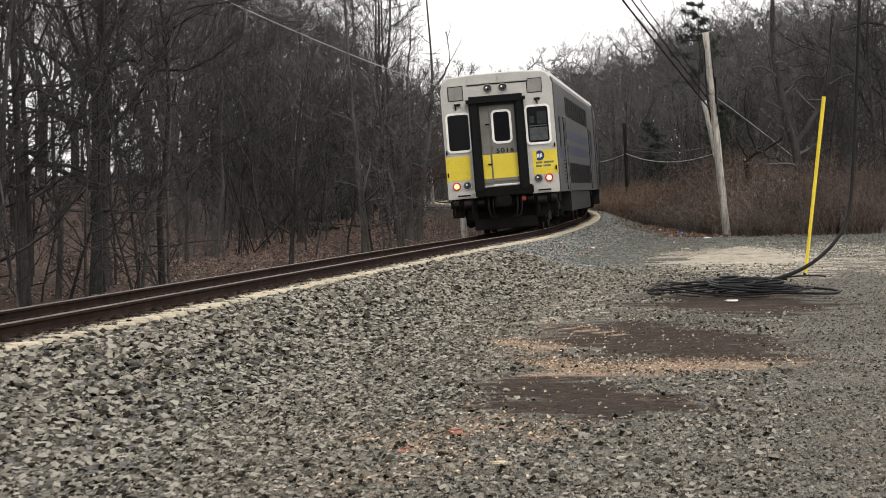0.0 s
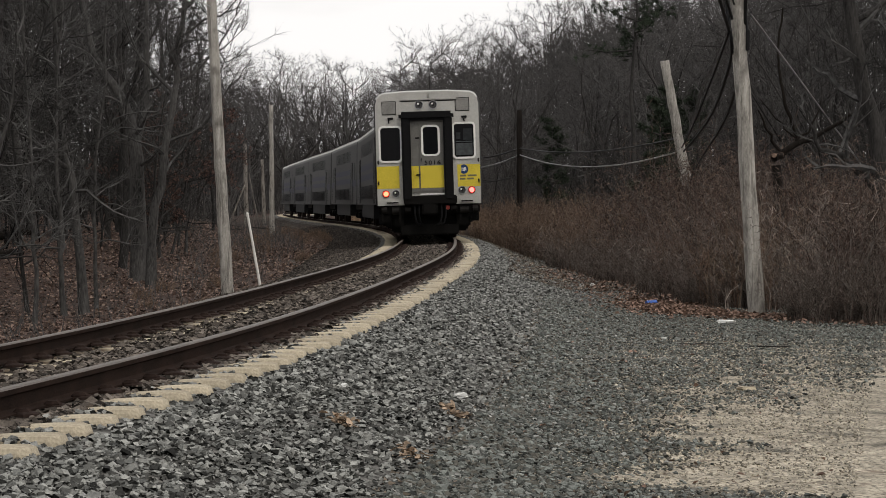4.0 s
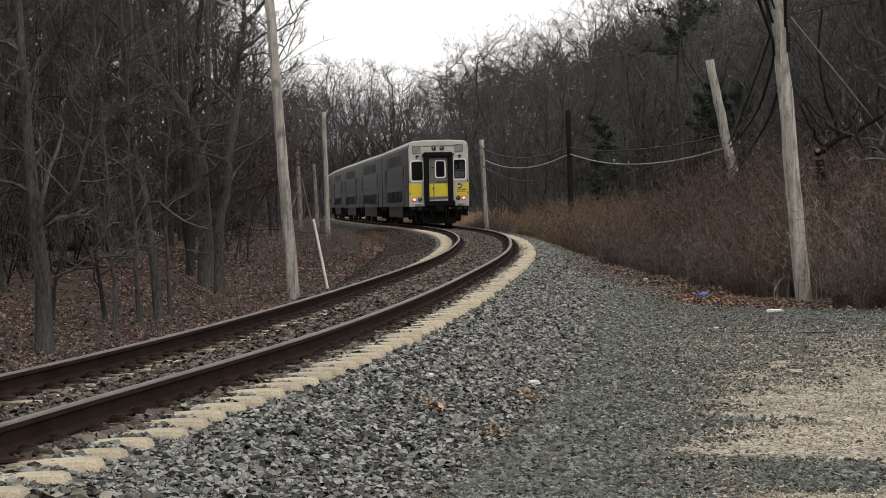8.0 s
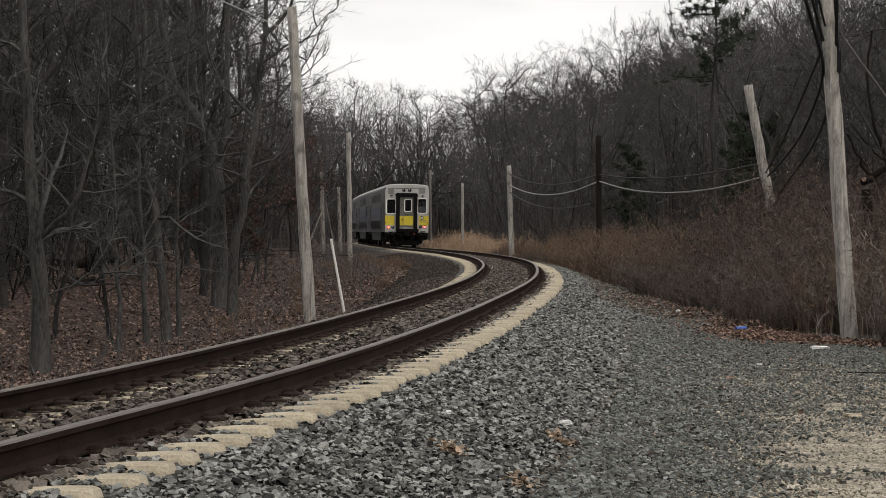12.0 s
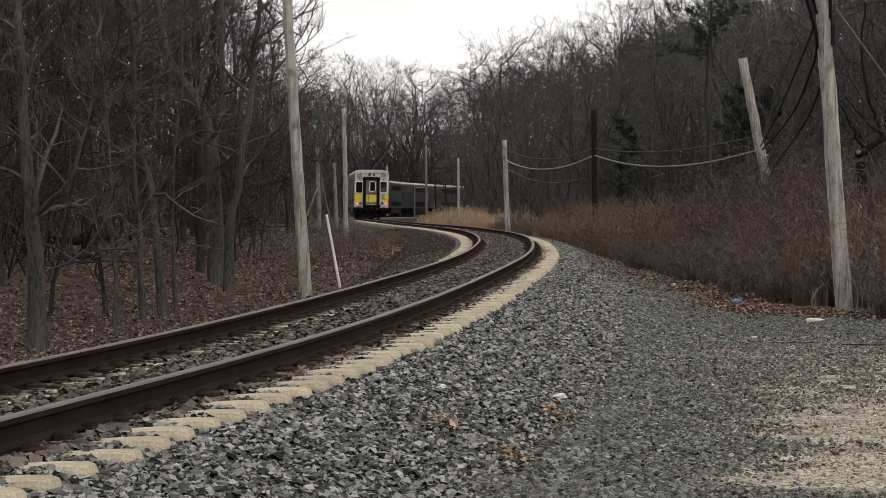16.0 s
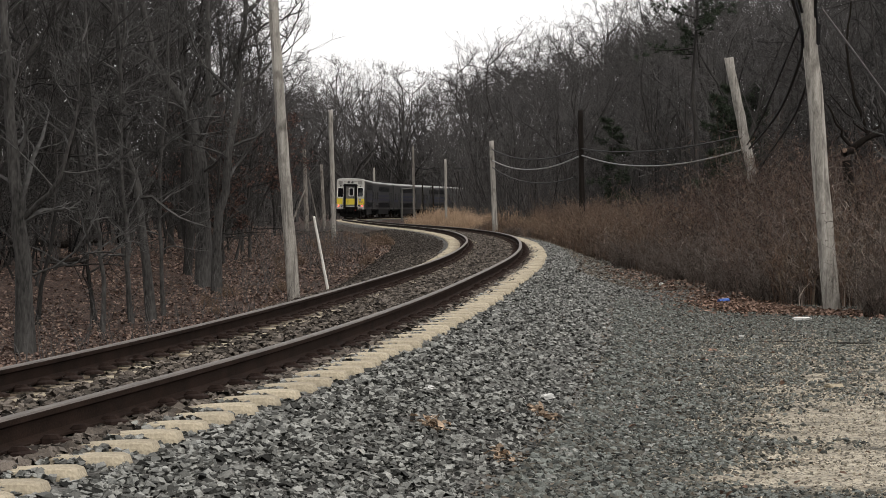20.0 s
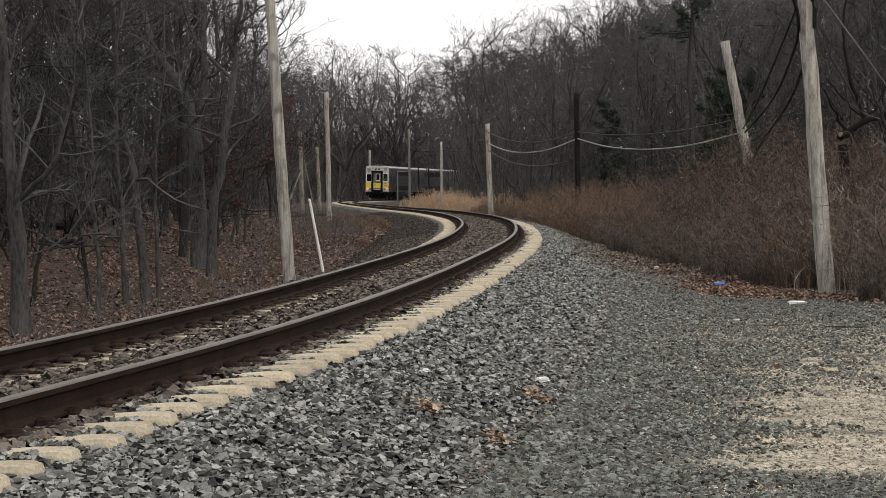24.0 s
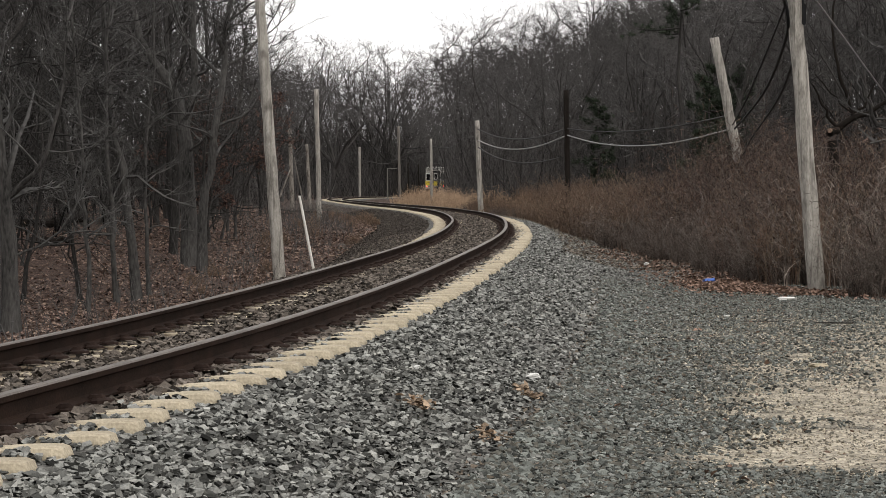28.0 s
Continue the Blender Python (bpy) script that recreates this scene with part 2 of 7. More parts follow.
# dull steel, set darker: the door recess's shade is in this colour
M_DOOR = mat("shaded_dull_steel", (0.15, 0.147, 0.138), 0.5, 0.3, 1.5, 0.15, 30, 0.02, (0.18, 0.175, 0.16))
# pale roof grey; the sky's brightness on it is partly in this colour
M_ROOF = mat("pale_skylit_roof", (0.52, 0.52, 0.505), 0.6, 0.1, 1.2, 0.2, 20, 0.02)
M_YELLOW = mat("yellow_end_paint", (0.62, 0.49, 0.05), 0.5, 0, 1.5, 0.12, 30, 0, (0.68, 0.54, 0.07))
M_BLACK = mat("black_rubber", (0.006, 0.006, 0.0065), 0.65, 0, 4, 0.3, 30)
M_UNDER = mat("grimy_underframe", (0.006, 0.0055, 0.005), 0.8, 0.1, 4, 0.4, 30, 0.2)
M_SKIRT = mat("dark_grey_skirt", (0.017, 0.017, 0.018), 0.6, 0.2, 1, 0.25, 20)
M_BLUE = mat("blue_stripe_film", (0.026, 0.028, 0.060), 0.45, 0.3, 1.2, 0.15, 20)
M_GLASS = mat("dark_window_glass", (0.009, 0.0095, 0.011), 0.3, 0, 1, 0.2, 5, spec=0.008)
M_DARKPANE = mat("black_end_glass", (0.004, 0.004, 0.005), 0.2, 0, 1, 0.2, 5, spec=0.12)
# two tones for the reflection painted on the right end pane
M_REFLECT = mat("pale_pane_reflection", (0.062, 0.068, 0.07), 0.2, 0, 3, 0.3, 12)
M_REFLECTDIM = mat("dim_pane_reflection", (0.022, 0.024, 0.026), 0.2, 0, 3, 0.3, 12)
M_LENS = mat("dark_red_lens", (0.25, 0.03, 0.02), 0.4, 0, 5, 0.2, 20)
M_GREASE = mat("greasy_black_iron", (0.010, 0.009, 0.008), 0.55, 0.2, 6, 0.5, 30)
M_RUBBER = mat("pale_window_gasket", (0.80, 0.79, 0.76), 0.5, 0, 3, 0.1, 20)
M_CHROME = mat("lamp_reflector_metal", (0.30, 0.30, 0.30), 0.25, 0.9, 5, 0.15, 30)
M_NAVY = mat("navy_decal", (0.02, 0.05, 0.14), 0.5, 0, 5, 0.1, 20)
M_OCHRE = mat("dull_decal_letters", (0.16, 0.15, 0.09), 0.6, 0, 5, 0.1, 20)
M_RED = glow("red_tail_lamp", (1.0, 0.075, 0.065), 8.0)
M_AMBER = glow("orange_marker_lamp", (1.0, 0.095, 0.05), 8.0)
M_WIRE = mat("black_cable", (0.012, 0.012, 0.013), 0.6, 0, 5, 0.2, 20)
M_PALEWIRE = mat("weathered_grey_cable", (0.30, 0.30, 0.29), 0.6, 0.1, 5, 0.2, 20)
M_GUARD = mat("yellow_guy_guard_plastic", (0.68, 0.52, 0.05), 0.45, 0, 2, 0.15, 20)
M_WHITE = mat("white_marker_plastic", (0.66, 0.64, 0.60), 0.6, 0, 3, 0.15, 30)
M_LITTER = mat("white_paper_litter", (0.75, 0.75, 0.73), 0.7, 0, 6, 0.1, 40)
M_CAN = mat("blue_drink_can", (0.06, 0.12, 0.36), 0.3, 0.5, 10, 0.3, 40)
M_LEAF = mat("dry_oak_leaf", (0.15, 0.094, 0.07), 0.8, 0, 12, 0.3, 60, 0, (0.22, 0.15, 0.118), island=0.7)
M_TANLEAF = mat("tan_curled_leaf", (0.24, 0.17, 0.12), 0.8, 0, 12, 0.3, 60, 0, (0.33, 0.25, 0.18), island=0.7)
M_DULL = mat("dull_wood_leaf", (0.098, 0.066, 0.055), 0.8, 0, 12, 0.3, 60, 0, (0.17, 0.120, 0.100), island=0.9, two=(0.24, 0.175, 0.138))
M_CANE = mat("red_brown_bramble_cane", (0.052, 0.037, 0.033), 0.9, 0, 0.8, 0.45, 6, 0, (0.100, 0.068, 0.056), island=0.75, two=(0.135, 0.118, 0.106))
M_CANE2 = mat("grey_brown_bramble_cane", (0.056, 0.043, 0.038), 0.9, 0, 0.8, 0.45, 6, 0, (0.096, 0.074, 0.064), island=0.7, two=(0.17, 0.15, 0.13))
M_CANE3 = mat("tan_brown_bramble_cane", (0.085, 0.054, 0.040), 0.9, 0, 0.8, 0.45, 6, 0, (0.15, 0.10, 0.074), island=0.6, two=(0.20, 0.155, 0.115))
M_GOLD = mat("dry_tan_grass", (0.33, 0.222, 0.145), 0.9, 0, 1.2, 0.35, 6, 0, (0.46, 0.34, 0.24), island=0.4)
M_NEEDLE = mat("dark_pine_needles", (0.027, 0.036, 0.025), 0.8, 0, 1.5, 0.4, 10, 0, (0.038, 0.049, 0.033), island=0.4)
M_BRICK = mat("broken_red_brick", (0.34, 0.17, 0.13), 0.9, 0, 12, 0.3, 60, 0.3)


# --- helpers for meshes ---
def mesh_from(name, v, f, mats, smooth=False, which=None):
    """A mesh from arrays: v of points, f a list of arrays of equal-sided faces."""
    me = bpy.data.meshes.new(name)
    v = np.asarray(v, np.float32).reshape(-1, 3)
    me.vertices.add(len(v))
    me.vertices.foreach_set("co", v.ravel())
    f = [np.asarray(a, np.int32) for a in f if len(a)]
    counts = np.concatenate([np.full(len(a), a.shape[1], np.int32) for a in f])
    idx = np.concatenate([a.ravel() for a in f])
    me.loops.add(len(idx))
    me.loops.foreach_set("vertex_index", idx)
    me.polygons.add(len(counts))
    me.polygons.foreach_set("loop_start", np.concatenate([[0], np.cumsum(counts)[:-1]]).astype(np.int32))
    me.polygons.foreach_set("loop_total", counts)
    if which is not None:
        me.polygons.foreach_set("material_index", np.asarray(which, np.int32))
    me.polygons.foreach_set("use_smooth", np.full(len(counts), smooth))
    for m in mats:
        me.materials.append(m)
    me.update(calc_edges=True)
    return me


def part(name, bm, material, parent, label="", smooth=False):
    """Link a bmesh as one mesh object under a thing or a part."""
    me = bpy.data.meshes.new(name)
    bmesh.ops.recalc_face_normals(bm, faces=bm.faces[:])
    if smooth:
        for q in bm.faces:
            q.smooth = True
    bm.to_mesh(me)
    bm.free()
    me.materials.append(material)
    ob = new(name, me)
    ob.parent = parent
    return tagged(ob, label)


def thing(name, label, category, group="", kind="", m=None):
    e = new(name)
    e.empty_display_size = 0.2
    if m is not None:
        e.matrix_world = m
    return tagged(e, label, category, group, kind)


def box(x0, x1, y0, y1, z0, z1, bevel=0.0, seg=2, bm=None):
    own = bmesh.new()
    bmesh.ops.create_cube(own, size=1)
    for q in own.verts:
        q.co = Vector(((x0 + x1) / 2 + q.co.x * (x1 - x0), (y0 + y1) / 2 + q.co.y * (y1 - y0), (z0 + z1) / 2 + q.co.z * (z1 - z0)))
    if bevel:
        bmesh.ops.bevel(own, geom=own.edges[:], offset=bevel, segments=seg, affect="EDGES")
    if bm is None:
        return own
    me = bpy.data.meshes.new("tmp")
    own.to_mesh(me)
    own.free()
    bm.from_mesh(me)
    bpy.data.meshes.remove(me)
    return bm


def rod(p, q, r0, r1=None, n=10, bm=None):
    """A tapered rod between two points."""
    bm = bm or bmesh.new()
    p, q = Vector(p), Vector(q)
    turn = (q - p).to_track_quat("Z", "Y").to_matrix().to_4x4()
    bmesh.ops.create_cone(bm, cap_ends=True, segments=n, radius1=r0, radius2=r0 if r1 is None else r1, depth=(q - p).length, matrix=Matrix.Translation((p + q) / 2) @ turn)
    return bm


def ring(w, h, r, t, d, y):
    """A rounded rectangular frame of width w, height h, corner r, bar t and depth d, lying in the xz plane about the origin, from y-d to y."""
    def loop(a, b, c):
        return [(s * (a / 2 - c) + c * math.cos(k), u * (b / 2 - c) + c * math.sin(k))
                for s, u, k0 in ((1, 1, 0), (-1, 1, 90), (-1, -1, 180), (1, -1, 270)) for k in [radians(k0 + j * 22.5) for j in range(5)]]
    bm = bmesh.new()
    o, i = loop(w, h, r), loop(w - 2 * t, h - 2 * t, max(r - t, 0.01))
    n = len(o)
    vs = [[bm.verts.new((x, yy, z)) for x, z in lp] for lp, yy in ((o, y), (o, y - d), (i, y - d), (i, y))]
    for a in range(4):
        b = (a + 1) % 4
        for k in range(n):
            bm.faces.new((vs[a][k], vs[a][(k + 1) % n], vs[b][(k + 1) % n], vs[b][k]))
    return bm


def slab(w, h, r, d, y):
    """A rounded rectangular panel in the xz plane about the origin, from y-d to y."""
    pts = [(s * (w / 2 - r) + r * math.cos(k), u * (h / 2 - r) + r * math.sin(k))
           for s, u, k0 in ((1, 1, 0), (-1, 1, 90), (-1, -1, 180), (1, -1, 270)) for k in [radians(k0 + j * 22.5) for j in range(5)]]
    bm = bmesh.new()
    a = [bm.verts.new((x, y, z)) for x, z in pts]
    b = [bm.verts.new((x, y - d, z)) for x, z in pts]
    bm.faces.new(a)
    bm.faces.new(b[::-1])
    for k in range(len(a)):
        bm.faces.new((a[k], b[k], b[(k + 1) % len(a)], a[(k + 1) % len(a)]))
    return bm


def moved(bm, x=0, y=0, z=0, turn=0.0):
    bmesh.ops.transform(bm, matrix=pose(x, y, z, 0, 0, turn), verts=bm.verts[:])
    return bm


def tube(pts, rad, k):
    """Rings of k points along a line: verts and quads."""
    pts, rad = np.asarray(pts, float), np.asarray(rad, float)
    d = np.gradient(pts, axis=0)
    d /= np.linalg.norm(d, axis=1)[:, None] + 1e-9
    ref = np.where(np.abs(d[:, 2:3]) > 0.9, [[1.0, 0, 0]], [[0, 0, 1.0]])
    a = np.cross(d, ref)
    a /= np.linalg.norm(a, axis=1)[:, None] + 1e-9
    for j in range(1, len(a)):
        a[j] = a[j - 1] - d[j] * (a[j - 1] @ d[j])
        a[j] /= np.linalg.norm(a[j]) + 1e-9
    b = np.cross(d, a)
    th = np.arange(k) * 2 * math.pi / k
    v = pts[:, None] + rad[:, None, None] * (np.cos(th)[None, :, None] * a[:, None] + np.sin(th)[None, :, None] * b[:, None])
    n = len(pts)
    i, j = np.meshgrid(np.arange(n - 1), np.arange(k), indexing="ij")
    q = np.stack([i * k + j, i * k + (j + 1) % k, (i + 1) * k + (j + 1) % k, (i + 1) * k + j], -1).reshape(-1, 4)
    return v.reshape(-1, 3), q


class Heap:
    """Collects verts and faces of many small pieces into one mesh."""

    def __init__(self):
        self.v, self.q, self.t, self.n = [], [], [], 0

    def add(self, v, quads=None, tris=None):
        self.v.append(v)
        if quads is not None:
            self.q.append(quads + self.n)
        if tris is not None:
            self.t.append(tris + self.n)
        self.n += len(v)

    def mesh(self, name, mats, smooth=False):
        f = ([np.concatenate(self.q)] if self.q else []) + ([np.concatenate(self.t)] if self.t else [])
        return mesh_from(name, np.concatenate(self.v), f, mats, smooth)


# --- the line of the track ---
KNOT_Y = np.array([-160, -80, -40, -15, 0, 11.4, 16, 24.4, 31.8, 38, 48, 58, 68, 78, 91, 103, 115, 127, 145, 165, 190, 215, 240, 262, 282, 305, 325, 345, 367, 388, 420, 470, 560, 720])
KNOT_X = np.array([-22, -13.0, -8.6, -5.8, -4.08, -2.69, -2.07, -1.2, -.62, -.2, .45, .95, 1.27, 1.47, 1.5, 1.3, .85, .2, -1.0, -2.6, -4.6, -6.5, -8.2, -9.4, -9.9, -9.5, -8.3, -6.0, -2.7, 1.2, 8.0, 21, 46, 92.])
RAIL_TOP, GAUGE, BANK = 0.60, 1.505, 0.055


def natural_spline(x, y):
    n, h = len(x), np.diff(x)
    a, b = np.eye(n), np.zeros(n)
    for i in range(1, n - 1):
        a[i, i - 1], a[i, i], a[i, i + 1] = h[i - 1], 2 * (h[i - 1] + h[i]), h[i]
        b[i] = 6 * ((y[i + 1] - y[i]) / h[i] - (y[i] - y[i - 1]) / h[i - 1])
    m = np.linalg.solve(a, b)

    def f(q):
        q = np.asarray(q, float)
        i = np.clip(np.searchsorted(x, q) - 1, 0, n - 2)
        u, w = (x[i + 1] - q) / h[i], (q - x[i]) / h[i]
        return u * y[i] + w * y[i + 1] + ((u ** 3 - u) * m[i] + (w ** 3 - w) * m[i + 1]) * h[i] ** 2 / 6
    return f


line_x = natural_spline(KNOT_Y, KNOT_X)


def slope(y):
    return (line_x(np.asarray(y) + 0.5) - line_x(np.asarray(y) - 0.5))


def bank(y):
    """The lean of the track: the outer rail of the near bend lies higher, the lean runs out where the bend turns back."""
    return BANK * np.interp(y, [-60, 80, 112, 190, 260, 420, 500], [1, 1, 0.22, 0.0, -0.3, -0.3, 0])


def rise(y):
    """The track lies a little higher along the bend."""
    return np.interp(y, [40, 70, 125, 170], [0.0, 0.05, 0.05, 0.0])


FINE_Y = np.arange(-155.0, 715.0, 0.25)
FINE_S = np.concatenate([[0], np.cumsum(np.hypot(np.diff(FINE_Y), np.diff(line_x(FINE_Y))))])


def y_at(s):
    return np.interp(s, FINE_S, FINE_Y)


def s_at(y):
    return np.interp(y, FINE_Y, FINE_S)


def beside(y, u, z=0.0):
    """The point u metres to the right of the line, square to it."""
    a = math.atan(float(slope(y)))
    return Vector((float(line_x(y)) + u * math.cos(a), y - u * math.sin(a), z))


def ease(a, b, x):
    t = np.clip((np.asarray(x, float) - a) / (b - a), 0, 1)
    return t * t * (3 - 2 * t)


def ground_z(u, y):
    """Height of the ground u metres to the right of the line, at y along the plan."""
    u, y = np.broadcast_arrays(np.asarray(u, float), np.asarray(y, float))
    right = 0.30 * ease(70, 125, y)
    right = right + np.clip(u - 13, 0, 70) * 0.09 * ease(55, 110, y)
    left = -0.62 + 0.75 * ease(42, 80, y)
    left = left + np.clip(-u - 6.5, 0, 60) * (0.07 + 0.05 * ease(40, 90, y) - 0.09 * ease(150, 230, y)) * ease(-60, 20, y) - np.clip(-u - 4.5, 0, 8) * 0.05 * (1 - ease(0, 40, y))
    back = np.clip(y - 415, 0, 240) * 0.03
    right, left = right + back * ease(6, 16, u), left + back * ease(6, 16, -u)
    top = 0.412 + 0.008 * (1 - ease(0.22, 0.5, np.abs(u))) + 0.013 * ease(0.8, 0.9, u) * (1 - ease(1.15, 1.28, u)) * (1 - ease(60, 100, y)) - 0.030 * ease(1.15, 1.32, u) * (1 - ease(40, 90, y))
    z = np.where(u > 0, top + (right - top) * ease(1.30, 3.4, u), top + (left - top) * ease(1.42, 3.9, -u))
    z = z + rise(y) * (1 - ease(1.8, 3.6, np.abs(u)))
    return z + bank(np.clip(y, -140, 690)) * np.clip(u, -1.5, 1.5) * (1 - ease(1.5, 3.2, np.abs(u)))


# --- ground: one sheet to the horizon ---
def ground_material():
    m = bpy.data.materials.new("trackside_ground")
    m.use_nodes = True
    n, l = m.node_tree.nodes, m.node_tree.links
    b = n["Principled BSDF"]
    b.inputs["Roughness"].default_value = 0.95
    b.inputs["Specular IOR Level"].default_value = 0.1
    co = n.new("ShaderNodeTexCoord")

    def noise_tex(scale, detail=5.0):
        t = n.new("ShaderNodeTexNoise")
        t.inputs["Scale"].default_value, t.inputs["Detail"].default_value = scale, detail
        l.new(co.outputs["Object"], t.inputs["Vector"])
        return t.outputs["Fac"]

    def ramp(fac, a, b_, p0=0.35, p1=0.65):
        r = n.new("ShaderNodeValToRGB")
        r.color_ramp.elements[0].position, r.color_ramp.elements[1].position = p0, p1
        r.color_ramp.elements[0].color, r.color_ramp.elements[1].color = (*a, 1), (*b_, 1)
        l.new(fac, r.inputs["Fac"])
        return r.outputs["Color"]

    def mix(fac, a, b_):
        x = n.new("ShaderNodeMix")
        x.data_type = "RGBA"
        l.new(fac, x.inputs["Factor"])
        l.new(a, x.inputs["A"])
        l.new(b_, x.inputs["B"])
        return x.outputs["Result"]

    def zone(name, ragged):
        a = n.new("ShaderNodeAttribute")
        a.attribute_name = name
        s = n.new("ShaderNodeMath")
        s.operation = "MULTIPLY_ADD"
        s.inputs[1].default_value = 2.4
        l.new(ragged, s.inputs[0])
        l.new(a.outputs["Fac"], s.inputs[2])
        r = n.new("ShaderNodeMapRange")
        r.inputs["From Min"].default_value, r.inputs["From Max"].default_value = 1.52, 1.84
        l.new(s.outputs[0], r.inputs["Value"])
        return r.outputs["Result"]

    stones = n.new("ShaderNodeTexVoronoi")
    stones.inputs["Scale"].default_value = 19.0
    l.new(co.outputs["Object"], stones.inputs["Vector"])
    sep = n.new("ShaderNodeSeparateColor")
    l.new(stones.outputs["Color"], sep.inputs["Color"])
    chips = n.new("ShaderNodeTexVoronoi")
    chips.inputs["Scale"].default_value = 42.0
    l.new(co.outputs["Object"], chips.inputs["Vector"])
    sep2 = n.new("ShaderNodeSeparateColor")
    l.new(chips.outputs["Color"], sep2.inputs["Color"])
    rag, wide, fine = noise_tex(1.5, 12), noise_tex(0.35, 4), noise_tex(60, 4)
    ballast = ramp(sep.outputs[0], (0.028, 0.027, 0.025), (0.165, 0.160, 0.150), 0.0, 1.0)
    gravel = ramp(sep2.outputs[0], (0.020, 0.019, 0.017), (0.20, 0.19, 0.165), 0.0, 1.0)
    gravel = mix(ramp(rag, (0, 0, 0), (0.35, 0.35, 0.35), 0.45, 0.7), gravel, ramp(fine, (0.055, 0.044, 0.034), (0.15, 0.125, 0.098)))
    litter = ramp(noise_tex(14, 8), (0.013, 0.009, 0.008), (0.136, 0.091, 0.074), 0.34, 0.74)
    sand = mix(ramp(noise_tex(26, 6), (0, 0, 0), (1, 1, 1), 0.40, 0.52), ramp(sep2.outputs[0], (0.07, 0.065, 0.055), (0.30, 0.275, 0.225), 0.0, 1.0), ramp(noise_tex(5, 9), (0.29, 0.258, 0.205), (0.56, 0.50, 0.40), 0.32, 0.62))
    soil = ramp(noise_tex(9, 8), (0.010, 0.0075, 0.006), (0.062, 0.043, 0.032), 0.3, 0.7)
    chipwood = ramp(noise_tex(38, 5), (0.13, 0.088, 0.062), (0.44, 0.325, 0.24), 0.38, 0.68)
    c = mix(zone("ballast", rag), gravel, ballast)
    c = mix(zone("sand", rag), c, sand)
    c = mix(zone("soil", rag), c, soil)
    c = mix(zone("woodchip", rag), c, chipwood)
    c = mix(zone("litter", rag), c, litter)
    dim = n.new("ShaderNodeHueSaturation")
    mr = n.new("ShaderNodeMapRange")
    mr.inputs["From Min"].default_value, mr.inputs["From Max"].default_value = 0.3, 0.7
    mr.inputs["To Min"].default_value, mr.inputs["To Max"].default_value = 0.55, 1.35
    mott = n.new("ShaderNodeMath")
    mott.operation = "MULTIPLY_ADD"
    mott.inputs[1].default_value = 0.6
    half = n.new("ShaderNodeMath")
    half.operation = "MULTIPLY"
    half.inputs[1].default_value = 0.4
    l.new(noise_tex(3.4, 12), mott.inputs[0])
    l.new(wide, half.inputs[0])
    l.new(half.outputs[0], mott.inputs[2])
    l.new(mott.outputs[0], mr.inputs["Value"])
    l.new(mr.outputs["Result"], dim.inputs["Value"])
    l.new(c, dim.inputs["Color"])
    l.new(dim.outputs["Color"], b.inputs["Base Color"])
    bp = n.new("ShaderNodeBump")
    bp.inputs["Strength"].default_value, bp.inputs["Distance"].default_value = 0.7, 0.04
    l.new(stones.outputs["Distance"], bp.inputs["Height"])
    l.new(bp.outputs["Normal"], b.inputs["Normal"])
    return m


def base_x(y):
    return line_x(np.clip(y, -155, 555))


def blob(x, y, cx, cy, rx, ry, turn=0.0):
    """1 inside an ellipse, falling to 0 outside."""
    a = radians(turn)
    dx, dy = x - cx, y - cy
    p, q = dx * math.cos(a) + dy * math.sin(a), -dx * math.sin(a) + dy * math.cos(a)
    return np.clip(1.5 - np.hypot(p / rx, q / ry), 0, 1)


